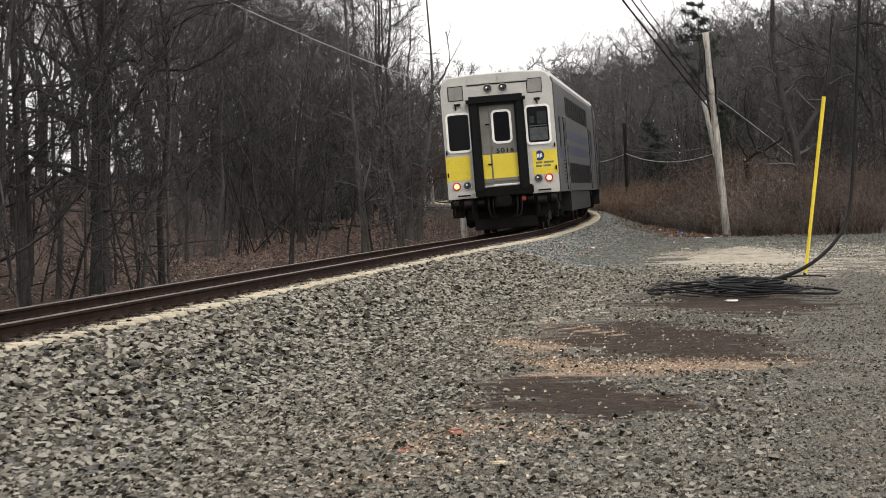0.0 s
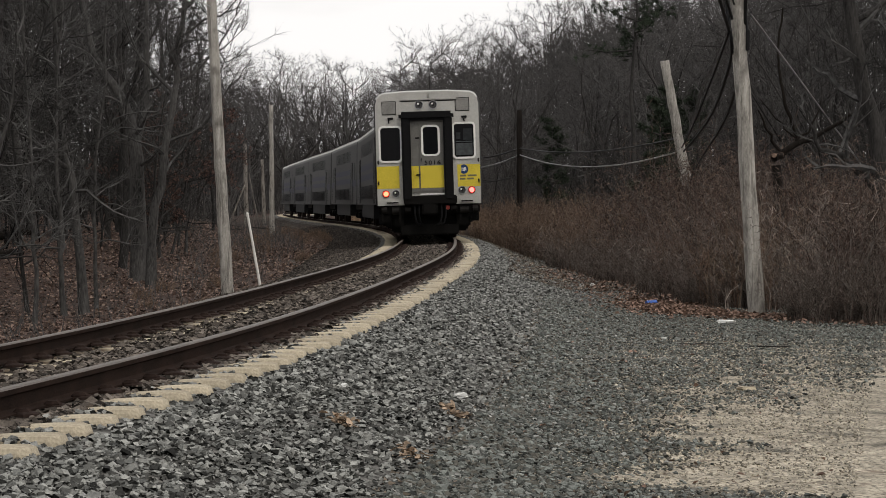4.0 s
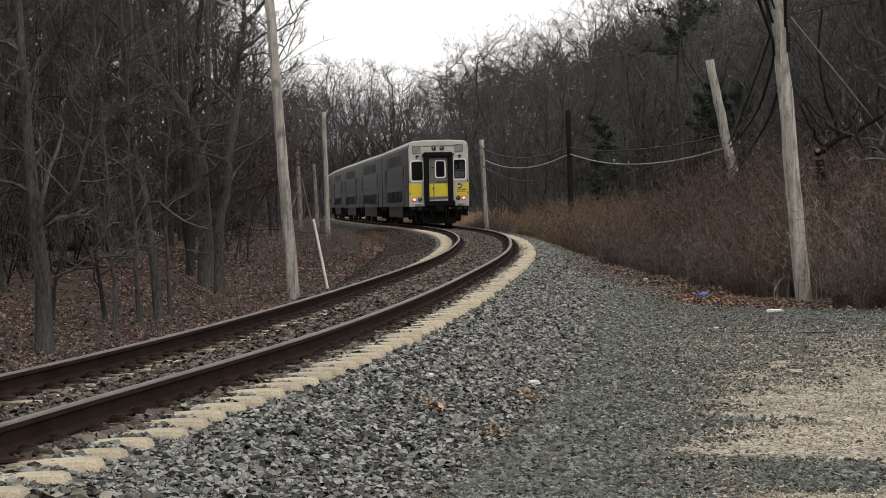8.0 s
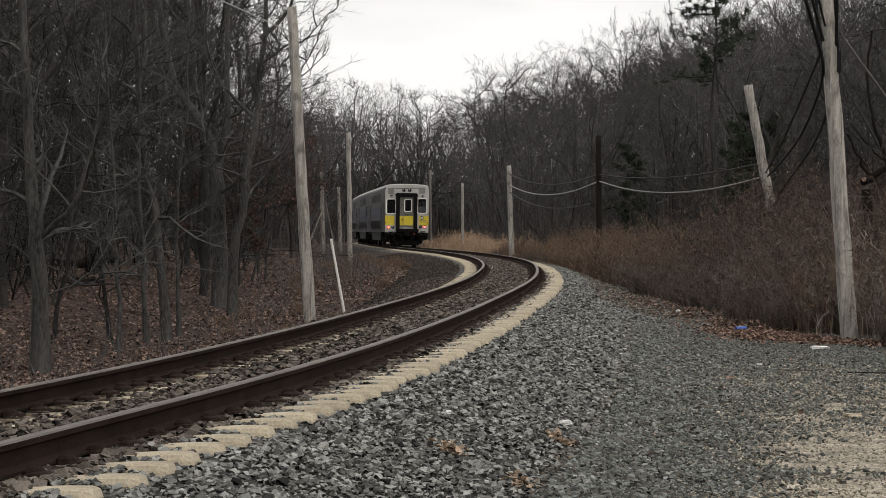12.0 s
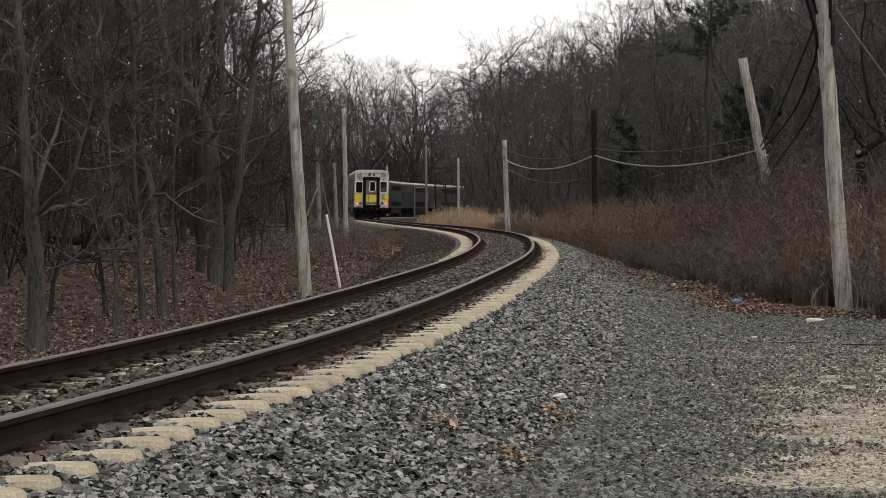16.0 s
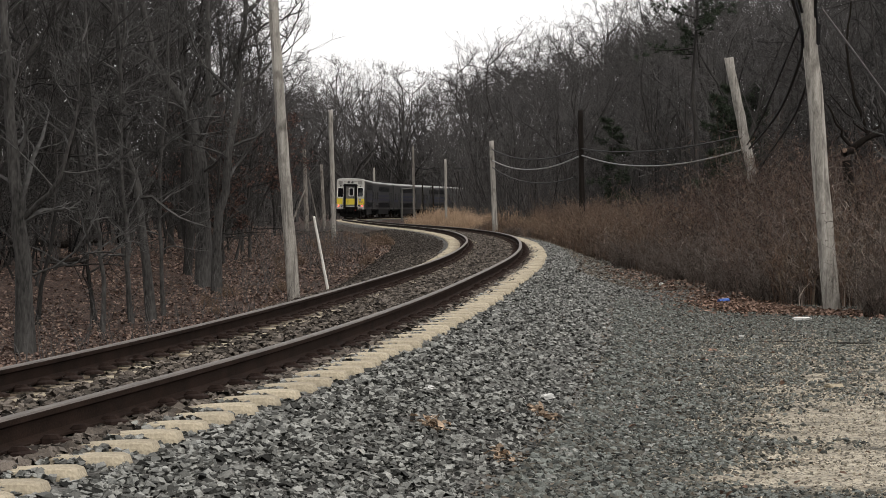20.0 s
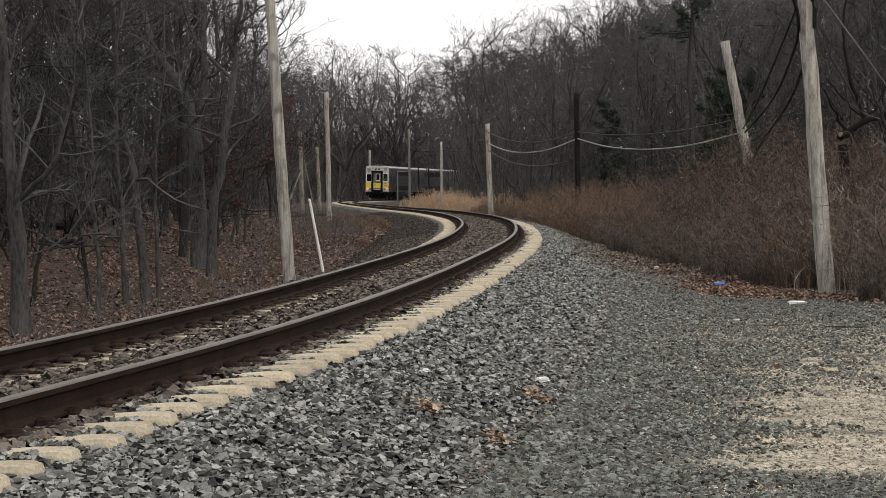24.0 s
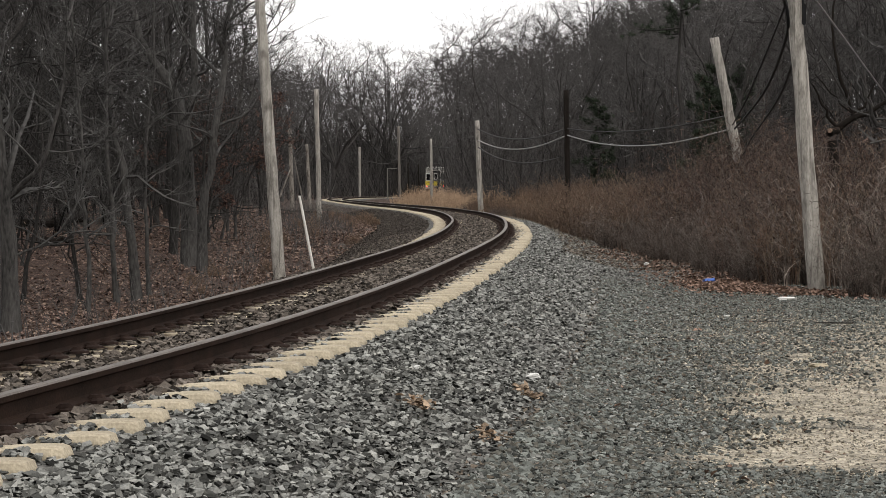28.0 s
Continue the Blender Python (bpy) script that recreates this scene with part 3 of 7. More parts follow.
def zones(u, x, y):
    """How far each kind of ground covers the place (0 to 1)."""
    edge = np.interp(y, [-200, 30, 34, 38, 44, 60, 90, 130, 160], [40, 30, 9, 5.6, 4.35, 3.8, 3.6, 3.2, 3.0])
    ballast = np.where(u > 0, 1 - ease(2.9, 4.4, u) * (1 - 0.6 * ease(45, 70, y)), 1 - ease(1.7, 3.2, -u) * (1 - 0.25 * ease(70, 120, y)))
    wet = np.maximum(np.clip(ease(2.7, 4.3, -u - 0.6 * ease(85, 120, y)), 0, 1), 0.30 * ease(1.9, 2.8, -u))
    litter = np.where(u > 0, ease(-0.6, 0.6, u - edge), wet)
    xw = x + 0.22 * np.sin(1.7 * y + 0.6) + 0.15 * np.sin(4.3 * y)
    yw = y + 1.3 * np.sin(2.3 * x) + 0.7 * np.sin(5.7 * x + 1)
    lot = ease(-1.0, 1.0, xw - np.interp(y, [-10, -4, 3, 8, 12, 14.6, 15.6, 18.2, 24.7, 30], [8, 4.6, 2.1, 1.5, 1.35, 1.4, 1.55, 1.85, 2.9, 3.7])) * (1 - ease(21, 30, yw)) * ease(-5, 4, y + 1.5 * np.sin(2.1 * x))
    lot2 = blob(x, y, 6.2, 23, 4.0, 12.0)
    sand = np.maximum(lot * (0.82 - 0.26 * (1 - ease(6, 12, y))), lot2 * 0.6)
    sand = np.maximum(sand, 0.85 * blob(x, y, 3.47, 24.2, 0.16, 0.9, -8))
    sand = sand * (1 - 0.30 * ease(4.6, 6.5, x))
    sand = np.maximum(sand, 0.42 * blob(x + 0.3 * np.sin(1.3 * y), y, -0.3 + 0.055 * (y + 8), -8.0, 0.75, 12.0))
    sand = np.maximum(sand, 0.9 * blob(x, y, 3.15, 17.6, 0.35, 1.0, 10))
    sand = sand * (1 - blob(x, y, 2.35, 13.3, 0.45, 0.75))
    xs = x + 0.25 * np.sin(1.9 * y + 2.0 * x) + 0.12 * np.sin(5.3 * y)
    soil = np.maximum(1.15 * blob(xs, y, 0.35, -18.4, 1.15, 4.0, 8), 1.1 * blob(xs, y, -0.85, -26.0, 0.80, 2.3, 10))
    soil = np.maximum(soil, 0.9 * blob(xs, y, 2.0, -9.5, 1.4, 4.5))
    soil = np.maximum(soil, 0.72 * ease(1.7, 2.5, -u) * ease(35, 50, y))
    soil = np.maximum(soil, 0.42 * ease(3.2, 4.2, u) * ease(44, 60, y))
    chip = 0 * x
    for cx, cy, rx, ry, turn, w in ((-0.75, -22.6, 0.50, 1.3, 10, 1.2), (0.25, -22.9, 0.75, 1.0, 80, 1.15), (-1.3, -18.8, 0.32, 1.3, 5, 1.1), (-0.4, -16.0, 0.14, 1.2, 5, 0.9),
                                    (-1.85, -30.0, 0.45, 1.7, 10, 0.55), (-1.3, -28.6, 0.40, 1.0, 0, 0.5), (-2.2, -32.4, 0.30, 0.9, 0, 0.5)):
        chip = np.maximum(chip, w * blob(xs, y, cx, cy, rx, ry, turn))
    return {"ballast": np.clip(ballast, 0, 1), "litter": litter, "sand": sand * (1 - litter), "soil": soil, "woodchip": chip}


def build_ground():
    us = np.concatenate([[-1500, -700, -350, -180, -110, -75], np.arange(-55, -8, 2.5), np.arange(-8, 10.01, 0.25), np.arange(11, 60, 2.5), [75, 110, 180, 350, 700, 1500]])
    ys = np.concatenate([[-900, -400, -220], np.arange(-150, -50, 8), np.arange(-50, 64, 0.5), np.arange(64, 200, 2), np.arange(200, 560, 6), [600, 700, 900, 1300, 2600]])
    uu, yy = np.meshgrid(us, ys)
    xx = base_x(yy) + uu
    zz = ground_z(uu, yy)
    rough = np.array([noise.fractal(Vector((a * 0.5, b * 0.5, 0)), 1.0, 2.0, 4) for a, b in zip(xx.ravel(), yy.ravel())]).reshape(xx.shape)
    zz = zz + rough * np.where(np.abs(uu) < 3.2, 0.006, np.where(uu > 0, 0.008 + 0.03 * ease(10, 16, uu), 0.09 * ease(3.2, 6, -uu)))
    nu = len(us)
    i, j = np.meshgrid(np.arange(len(ys) - 1), np.arange(nu - 1), indexing="ij")
    q = np.stack([i * nu + j, i * nu + j + 1, (i + 1) * nu + j + 1, (i + 1) * nu + j], -1).reshape(-1, 4)
    me = mesh_from("ground", np.stack([xx, yy, zz], -1), [q], [ground_material()], True)
    for name, w in zones(uu, xx, yy).items():
        a = me.attributes.new(name, "FLOAT", "POINT")
        a.data.foreach_set("value", w.ravel().astype(np.float32))
    return tagged(new("ground", me), "gravelly trackside ground with ballast, sandy lot and brown leaf litter", "ground", kind="structure")


build_ground()


# --- track: two rails, concrete ties, clips ---
track = thing("railway_track", "single curving railway track on concrete ties in grey ballast", "railway track", kind="structure")


def rail_mesh(side):
    prof = [(-0.030, 0.003), (0.030, 0.003), (0.037, -0.006), (0.036, -0.032), (0.011, -0.044), (0.010, -0.108), (0.030, -0.120), (0.068, -0.128), (0.068, -0.140), (-0.068, -0.140), (-0.068, -0.128), (-0.030, -0.120), (-0.010, -0.108), (-0.011, -0.044), (-0.036, -0.032), (-0.037, -0.006)]
    ys = np.concatenate([np.arange(-110, 120, 0.6), np.arange(120, 556, 2.0)])
    a, t = np.arctan(slope(ys)), bank(ys)
    k, v = len(prof), []
    for px, pz in prof:
        u = side * GAUGE / 2 + px
        v.append(np.stack([line_x(ys) + u * np.cos(a), ys - u * np.sin(a), RAIL_TOP + pz + u * t + rise(ys)], -1))
    v = np.stack(v, 1)
    i, j = np.meshgrid(np.arange(len(ys) - 1), np.arange(k), indexing="ij")
    q = np.stack([i * k + j, (i + 1) * k + j, (i + 1) * k + (j + 1) % k, i * k + (j + 1) % k], -1).reshape(-1, 4)
    which = np.isin(j.ravel(), (0, 1, 15)).astype(int)
    return mesh_from("rail", v, [q], [M_RUST, M_HEAD], False, which)


for side in (-1, 1):
    ob = new("rail", rail_mesh(side))
    ob.parent = track
    tagged(ob, "rust-brown steel rail with a worn bright head")


def tie_bm():
    """A concrete tie with sloped shoulders, rounded ends and a sunken middle."""
    bm = bmesh.new()
    prof = [(-1.31, -0.045, 0.035), (-1.295, -0.014, 0.016), (-1.26, -0.003, 0.004), (-1.12, 0.0, 0.0), (-0.62, -0.012, 0.0), (0.0, -0.05, 0.008),
            (0.62, -0.012, 0.0), (1.12, 0.0, 0.0), (1.26, -0.003, 0.004), (1.295, -0.014, 0.016), (1.31, -0.045, 0.035)]
    rows_ = []
    for x, dz, e in prof:
        x *= 1.03
        rows_.append([bm.verts.new(c) for c in ((x, -0.125 + e, -0.21), (x, -0.103 + e, dz - 0.030), (x, -0.094 + e, dz - 0.008), (x, -0.080 + e, dz), (x, 0.080 - e, dz), (x, 0.094 - e, dz - 0.008), (x, 0.103 - e, dz - 0.030), (x, 0.125 - e, -0.21))])
    for a, b in zip(rows_, rows_[1:]):
        for k in range(7):
            bm.faces.new((a[k], a[k + 1], b[k + 1], b[k]))
    bm.faces.new(rows_[0])
    bm.faces.new(rows_[-1][::-1])
    return bm


TIE_STEP = 0.561
tie_s = np.arange(float(s_at(10.745)) - 190 * TIE_STEP, float(s_at(540.0)), TIE_STEP)
tie_y = y_at(tie_s)


def tie_pose(y, rng):
    a, t = math.atan(float(slope(y))), float(bank(y))
    p = beside(float(y), 0.0, RAIL_TOP - 0.147 + float(rise(y)))
    return Matrix.Translation(p) @ Matrix.Rotation(-a + rng.uniform(-0.012, 0.012), 4, "Z") @ Matrix.Rotation(-t, 4, "Y") @ Matrix.Translation((rng.uniform(-0.03, 0.03), 0, rng.uniform(-0.008, 0.004)))


def build_ties():
    rng = random.Random(5)
    bm = tie_bm()
    bmesh.ops.recalc_face_normals(bm, faces=bm.faces[:])
    me = bpy.data.meshes.new("tie")
    bm.to_mesh(me)
    bm.free()
    me.materials.append(M_TIE)
    base_v = np.array([q.co[:] for q in me.vertices])
    polys = [list(q.vertices) for q in me.polygons]
    quads = np.array([q for q in polys if len(q) == 4])
    rest, clips = Heap(), Heap()
    ring8 = [(math.cos(a), math.sin(a)) for a in np.arange(8) * math.pi / 4]
    cb = np.array([(x * k, y * k, z) for z, k in ((0, 1.0), (0.6, 0.92), (1.0, 0.55)) for x, y in ring8])
    cq = np.array([(8 * r + i, 8 * r + (i + 1) % 8, 8 * r + 8 + (i + 1) % 8, 8 * r + 8 + i) for r in (0, 1) for i in range(8)] + [(16, 17, 18, 19), (16, 19, 20, 23), (20, 21, 22, 23)])
    for y in tie_y:
        m = tie_pose(y, rng)
        if -40 < y < 95:
            ob = new("tie", me)
            ob.parent = track
            ob.matrix_world = m
        else:
            a = np.array(m)
            rest.add(base_v @ a[:3, :3].T + a[:3, 3], quads)
        if -40 < y < 130:
            a = np.array(m)
            for side in (-1, 1):
                for d in (-1, 1):
                    for sx, sy, h, off in ((0.078, 0.064, 0.026, 0.128), (0.058, 0.024, 0.044, 0.112)):
                        v = cb * (sx, sy, h)
                        v = v + (side * GAUGE / 2 + d * off, rng.uniform(-0.02, 0.02), 0.0)
                        clips.add(v @ a[:3, :3].T + a[:3, 3], cq)
    ob = new("far_ties", rest.mesh("far_ties", [M_TIES]))
    ob.parent = track
    tagged(ob, "row of pale concrete ties", kind="stuff")
    ob = new("rail_clips", clips.mesh("rail_clips", [M_CLIP]))
    ob.parent = track
    tagged(ob, "rusty rail clips on the ties", kind="stuff")


build_ties()


# --- the train ---
def shell_profile(w=1.52, low=1.0):
    return [(-w, low), (-w, 3.93), (-w + 0.05, 4.07), (-w + 0.13, 4.18), (-w + 0.26, 4.245), (-0.6, 4.29), (0.6, 4.29), (w - 0.26, 4.245), (w - 0.13, 4.18), (w - 0.05, 4.07), (w, 3.93), (w, low)]


CAR = 25.9


def build_car(last):
    car = thing("rail_car", "stainless steel double-deck commuter rail car with blue stripes" if not last else "double-deck commuter rail car with a yellow-banded silver end", "rail car", "cars of the train")
    p = shell_profile()
    y1 = CAR - 0.35
    bm = bmesh.new()
    loops = []
    for y, k in ((0.0, 0.035), (0.06, 0.0), (y1 - 0.06, 0.0), (y1, 0.035)):
        loops.append([bm.verts.new((x * (1 - k * 0.6), y, z - (k if z > 3 else 0))) for x, z in p[1:11]] + [])
    # sides down to the sill as one shell
    for lp, (y, k) in zip(loops, ((0.0, 0.035), (0.06, 0.0), (y1 - 0.06, 0.0), (y1, 0.035))):
        lp.insert(0, bm.verts.new((p[0][0] * (1 - k * 0.6), y, p[0][1])))
        lp.append(bm.verts.new((p[-1][0] * (1 - k * 0.6), y, p[-1][1])))
    for a, b in zip(loops, loops[1:]):
        for k in range(len(a)):
            bm.faces.new((a[k], a[(k + 1) % len(a)], b[(k + 1) % len(a)], b[k]))
    bm.faces.new(loops[-1])
    if not last:
        bm.faces.new(loops[0][::-1])
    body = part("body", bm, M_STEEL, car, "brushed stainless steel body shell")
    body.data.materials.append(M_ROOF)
    # sky-facing shoulder takes the pale roof colour: its skylight is painted in
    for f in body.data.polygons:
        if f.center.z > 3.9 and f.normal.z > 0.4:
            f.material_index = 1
    if last:
        bm = bmesh.new()
        pts = [(x * 0.979, z - (0.035 if z > 3 else 0)) for x, z in p]
        bm.faces.new([bm.verts.new((x, 0.0, z)) for x, z in pts])
        ex = bmesh.ops.extrude_face_region(bm, geom=bm.faces[:])
        bmesh.ops.translate(bm, vec=(0, -0.012, 0), verts=[q for q in ex["geom"] if isinstance(q, bmesh.types.BMVert)])
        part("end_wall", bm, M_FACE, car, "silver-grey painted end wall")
    # roof skin
    bm = bmesh.new()
    rp = [(-1.40, 4.215), (-1.22, 4.255), (-0.6, 4.30), (0.6, 4.30), (1.22, 4.255), (1.40, 4.215)]
    prev = None
    for y in np.linspace(0.3, y1 - 0.3, 2):
        cur = [bm.verts.new((x, y, z)) for x, z in rp] + [bm.verts.new((x, y, z - 0.06)) for x, z in rp[::-1]]
        if prev:
            for k in range(len(cur)):
                bm.faces.new((prev[k], prev[(k + 1) % len(cur)], cur[(k + 1) % len(cur)], cur[k]))
        prev = cur
    part("roof", bm, M_ROOF, car, "pale grey roof panel")
    # skirt between the trucks
    part("skirt", box(-1.47, 1.47, 6.2, y1 - 6.0, 0.42, 1.0, 0.03), M_SKIRT, car, "dark grey low side skirt")
    part("underframe", box(-1.2, 1.2, 0.7, y1 - 0.4, 0.75, 1.0, 0.02), M_UNDER, car)
    # side windows, doors, stripes
    made = {}

    def piece(name, key, make, material, side, y, z, label=""):
        if key in made:
            ob = new(name, made[key])
            ob.parent = car
            tagged(ob, label)
        else:
            ob = part(name, make(), material, car, label)
            made[key] = ob.data
        ob.matrix_parent_inverse = Matrix()
        ob.location = (side * 1.52, y, z)
        ob.rotation_euler = (0, 0, 0 if side > 0 else math.pi)
        return ob

    def plate(ly, lz, d, bev=0.0):
        return lambda: box(-0.01, d, -ly / 2, ly / 2, -lz / 2, lz / 2, bev, 1)
    for side in (-1, 1):
        for k in range(11):
            piece("upper_window", "wu", plate(1.20, 0.56, 0.008), M_GLASS, side, 6.35 + k * 1.32, 3.42)
            piece("lower_window", "wl", plate(1.20, 0.58, 0.008), M_GLASS, side, 6.35 + k * 1.32, 1.52)
        for y in (4.3, y1 - 4.3):
            piece("door", "door", plate(1.15, 1.98, 0.012), M_STEEL, side, y, 2.06, "stainless steel side door")
            piece("door_gap", "gap", plate(0.07, 2.02, 0.018), M_BLACK, side, y - 0.6, 2.06)
            piece("door_gap", "gap", plate(0.07, 2.02, 0.018), M_BLACK, side, y + 0.6, 2.06)
            piece("door_window", "dw", plate(0.4, 0.7, 0.016), M_GLASS, side, y, 2.6)
        piece("blue_stripe", "s1", plate(14.2, 0.26, 0.005), M_BLUE, side, y1 / 2, 2.62, "blue stripe")
        piece("blue_stripe", "s1", plate(14.2, 0.26, 0.005), M_BLUE, side, y1 / 2, 2.18, "blue stripe")
        for y in (2.2, y1 - 2.2):
            piece("end_stripe", "s2", plate(3.0, 0.30, 0.005), M_BLUE, side, y, 2.05, "blue stripe")
            piece("end_window", "we", plate(0.62, 0.82, 0.008), M_GLASS, side, y - 0.4, 2.62)
            for k in range(7):
                piece("grille_slat", "gs", plate(0.30, 0.035, 0.014), M_UNDER, side, y + 0.75, 1.25 + k * 0.1)
    # trucks
    for y in (3.9, y1 - 3.9):
        bm = box(-1.12, -0.92, y - 1.75, y + 1.75, 0.42, 0.66, 0.04)
        box(0.92, 1.12, y - 1.75, y + 1.75, 0.42, 0.66, 0.04, 2, bm)
        box(-1.0, 1.0, y - 0.25, y + 0.25, 0.4, 0.75, 0.04, 2, bm)
        for s in (-1, 1):
            for d in (-1.25, 1.25):
                box(s * 1.13 - 0.12, s * 1.13 + 0.12, y + d - 0.2, y + d + 0.2, 0.32, 0.62, 0.04, 2, bm)
                rod((s * 1.02, y + d * 0.55, 0.62), (s * 1.02, y + d * 0.55, 0.86), 0.11, n=10, bm=bm)
        truck = part("truck", bm, M_UNDER, car, "black cast bogie frame")
        for s in (-1, 1):
            for d in (-1.25, 1.25):
                bm = rod((s * 0.69, y + d, 0.46), (s * 0.82, y + d, 0.46), 0.46, n=28)
                rod((s * 0.66, y + d, 0.46), (s * 0.69, y + d, 0.46), 0.485, n=28, bm=bm)
                part("wheel", bm, M_CLIP, truck)
    # end gear
    for end, y in ((0, 0.0), (1, y1)):
        sg = -1 if end == 0 else 1
        bm = box(-0.16, 0.16, min(y, y + sg * 0.5), max(y, y + sg * 0.5), 0.72, 0.98, 0.04)
        box(-0.22, 0.22, min(y + sg * 0.42, y + sg * 0.62), max(y + sg * 0.42, y + sg * 0.62), 0.70, 1.02, 0.05, 2, bm)
        part("coupler", bm, M_UNDER, car, "black coupler")
        for s in (-1, 1):
            bm = box(s * 0.60 - 0.13 - 0.02, s * 0.60 + 0.13 - 0.02, min(y, y + sg * 0.24), max(y, y + sg * 0.24), 1.12, 3.55, 0.05)
            part("diaphragm_post", bm, M_BLACK, car, "black rubber gangway post")
        part("diaphragm_top", box(-0.82, 0.76, min(y, y + sg * 0.27), max(y, y + sg * 0.27), 3.42, 3.68, 0.08), M_BLACK, car, "black rubber gangway hood")
        part("gangway_plate", box(-0.74, 0.80, min(y, y + sg * 0.2), max(y, y + sg * 0.2), 1.0, 1.26, 0.03), M_UNDER, car, "dark gangway foot plate")
    if not last:
        return car
    # details of the rear end wall, at y = -0.012
    Y = -0.014

    def face(name, bm, material, x, z, label="", smooth=False, parent=car):
        return part(name, moved(bm, x, 0, z), material, parent, label, smooth)
    def unlit_lamp(name, x, z, r, label):
        lamp = face(name, rod((0, Y - 0.02, 0), (0, Y, 0), r, n=24), M_DARKPANE, x, z, label)
        face("bezel", ring(2 * r, 2 * r, r, 0.022, 0.04, Y), M_CHROME, x, z, "bright metal bezel", parent=lamp)
        face("reflector", ring(1.3 * r, 1.3 * r, 0.65 * r, 0.35 * r, 0.028, Y), M_STEEL, x, z - 0.1 * r, parent=lamp)
        # off-centre pale disc: a highlight painted into the dark lamp
        face("bulb", rod((0, Y - 0.034, 0), (0, Y - 0.02, 0), 0.22 * r, n=12), M_RUBBER, x - 0.2 * r, z + 0.25 * r, parent=lamp)
    for s, x in ((-1, -1.075), (1, 1.045)):
        pane = face("end_pane", slab(0.56, 0.94, 0.08, 0.01, Y), M_DARKPANE, x, 2.79 + 0.03 * s, "black end window with rounded corners")
        face("window_gasket", ring(0.67, 1.06, 0.12, 0.055, 0.04, Y - 0.002), M_RUBBER, x, 2.79 + 0.03 * s, "pale window gasket", parent=pane)
        if s > 0:
            # pale and dim blocks on the pane: a painted reflection
            for x0, x1, z0, z1, mt in ((-0.24, 0.24, 2.40, 2.74, M_REFLECT), (-0.24, 0.24, 2.775, 2.80, M_REFLECT), (-0.02, 0.23, 2.83, 3.16, M_REFLECTDIM), (-0.22, -0.10, 2.86, 3.05, M_REFLECTDIM)):
                face("cab_interior", box(x0, x1, Y - 0.0135, Y - 0.0105, z0 - 2.8, z1 - 2.8), mt, x, 2.8, "pale reflection painted on the glass", parent=pane)
        bm = rod((x + 0.03 * s, Y - 0.05, 3.36), (x - 0.03, Y - 0.05, 3.52), 0.02, n=8)
        box(x - 0.06, x + 0.10, Y - 0.06, Y, 3.47, 3.53, 0.01, 1, bm)
        part("wiper", bm, M_BLACK, car, "black wiper arm")
    for x, w in ((-0.33, 0.86), (0.43, 0.84)):
        face("roof_hatch", box(-w / 2, w / 2, Y - 0.03, Y, -0.10, 0.10, 0.015), M_FACE, x, 4.10, "hinged grey panel")
        face("hatch_gap", box(-w / 2 - 0.01, w / 2 + 0.01, Y - 0.012, Y, -0.012, 0.012), M_UNDER, x, 3.985)
    for x, z in ((-1.09, 3.80), (1.02, 3.86)):
        face("vent_panel", box(-0.18, 0.18, Y - 0.012, Y, -0.17, 0.17, 0.01), M_VENT, x, z, "square grey vent panel")
        face("panel_outline", ring(0.41, 0.39, 0.02, 0.018, 0.010, Y), M_UNDER, x, z)
    for x in (-0.22, 0.18):
        unlit_lamp("headlamp", x, 3.87, 0.125, "round unlit headlamp")
    # door between the gangway posts
    door = face("end_door", box(-0.56, 0.60, Y - 0.02, Y, -1.10, 1.10), M_DOOR, 0.0, 2.42, "stainless end door with a yellow band")
    face("door_jamb", box(-0.56, -0.27, Y - 0.035, Y - 0.018, -1.06, 1.10, 0.006), M_DOOR, 0.0, 2.42, parent=door)
    face("door_leaf", box(-0.26, 0.43, Y - 0.05, Y - 0.018, -1.03, 1.06, 0.01), M_DOOR, 0.02, 2.42, parent=door)
    face("door_band", box(-0.25, 0.42, Y - 0.055, Y - 0.048, -0.32, 0.32), M_YELLOW, 0.02, 1.80, "yellow band", parent=door)
    face("jamb_band", box(-0.55, -0.28, Y - 0.040, Y - 0.034, -0.32, 0.32), M_YELLOW, 0.0, 1.80, "yellow band", parent=door)
    face("edge_band", box(0.46, 0.58, Y - 0.026, Y - 0.019, -0.32, 0.32), M_YELLOW, 0.0, 1.80, "yellow band", parent=door)
    face("door_pane", slab(0.42, 0.78, 0.09, 0.008, Y - 0.048), M_GLASS, 0.08, 2.84, parent=door)
    face("door_gasket", ring(0.54, 0.90, 0.14, 0.06, 0.03, Y - 0.046), M_RUBBER, 0.08, 2.84, "pale gasket", parent=door)
    for z in (2.92, 1.86):
        face("hinge", box(-0.08, 0.04, Y - 0.075, Y - 0.05, -0.02, 0.02, 0.005), M_UNDER, -0.28, z, parent=door)
    face("handle", rod((0, Y - 0.08, -0.05), (0, Y - 0.08, 0.05), 0.014, n=8), M_CHROME, -0.19, 2.3, parent=door)
    face("door_sill", box(-0.26, 0.46, Y - 0.07, Y - 0.03, -0.02, 0.02, 0.005), M_RUBBER, 0.0, 1.30, "bright metal sill", parent=door)
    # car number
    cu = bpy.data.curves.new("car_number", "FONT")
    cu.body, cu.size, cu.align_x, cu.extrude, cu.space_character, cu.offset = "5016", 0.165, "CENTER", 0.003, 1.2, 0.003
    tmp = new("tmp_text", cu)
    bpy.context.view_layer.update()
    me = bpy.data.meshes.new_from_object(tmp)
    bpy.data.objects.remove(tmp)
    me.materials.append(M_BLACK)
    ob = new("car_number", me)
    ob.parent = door
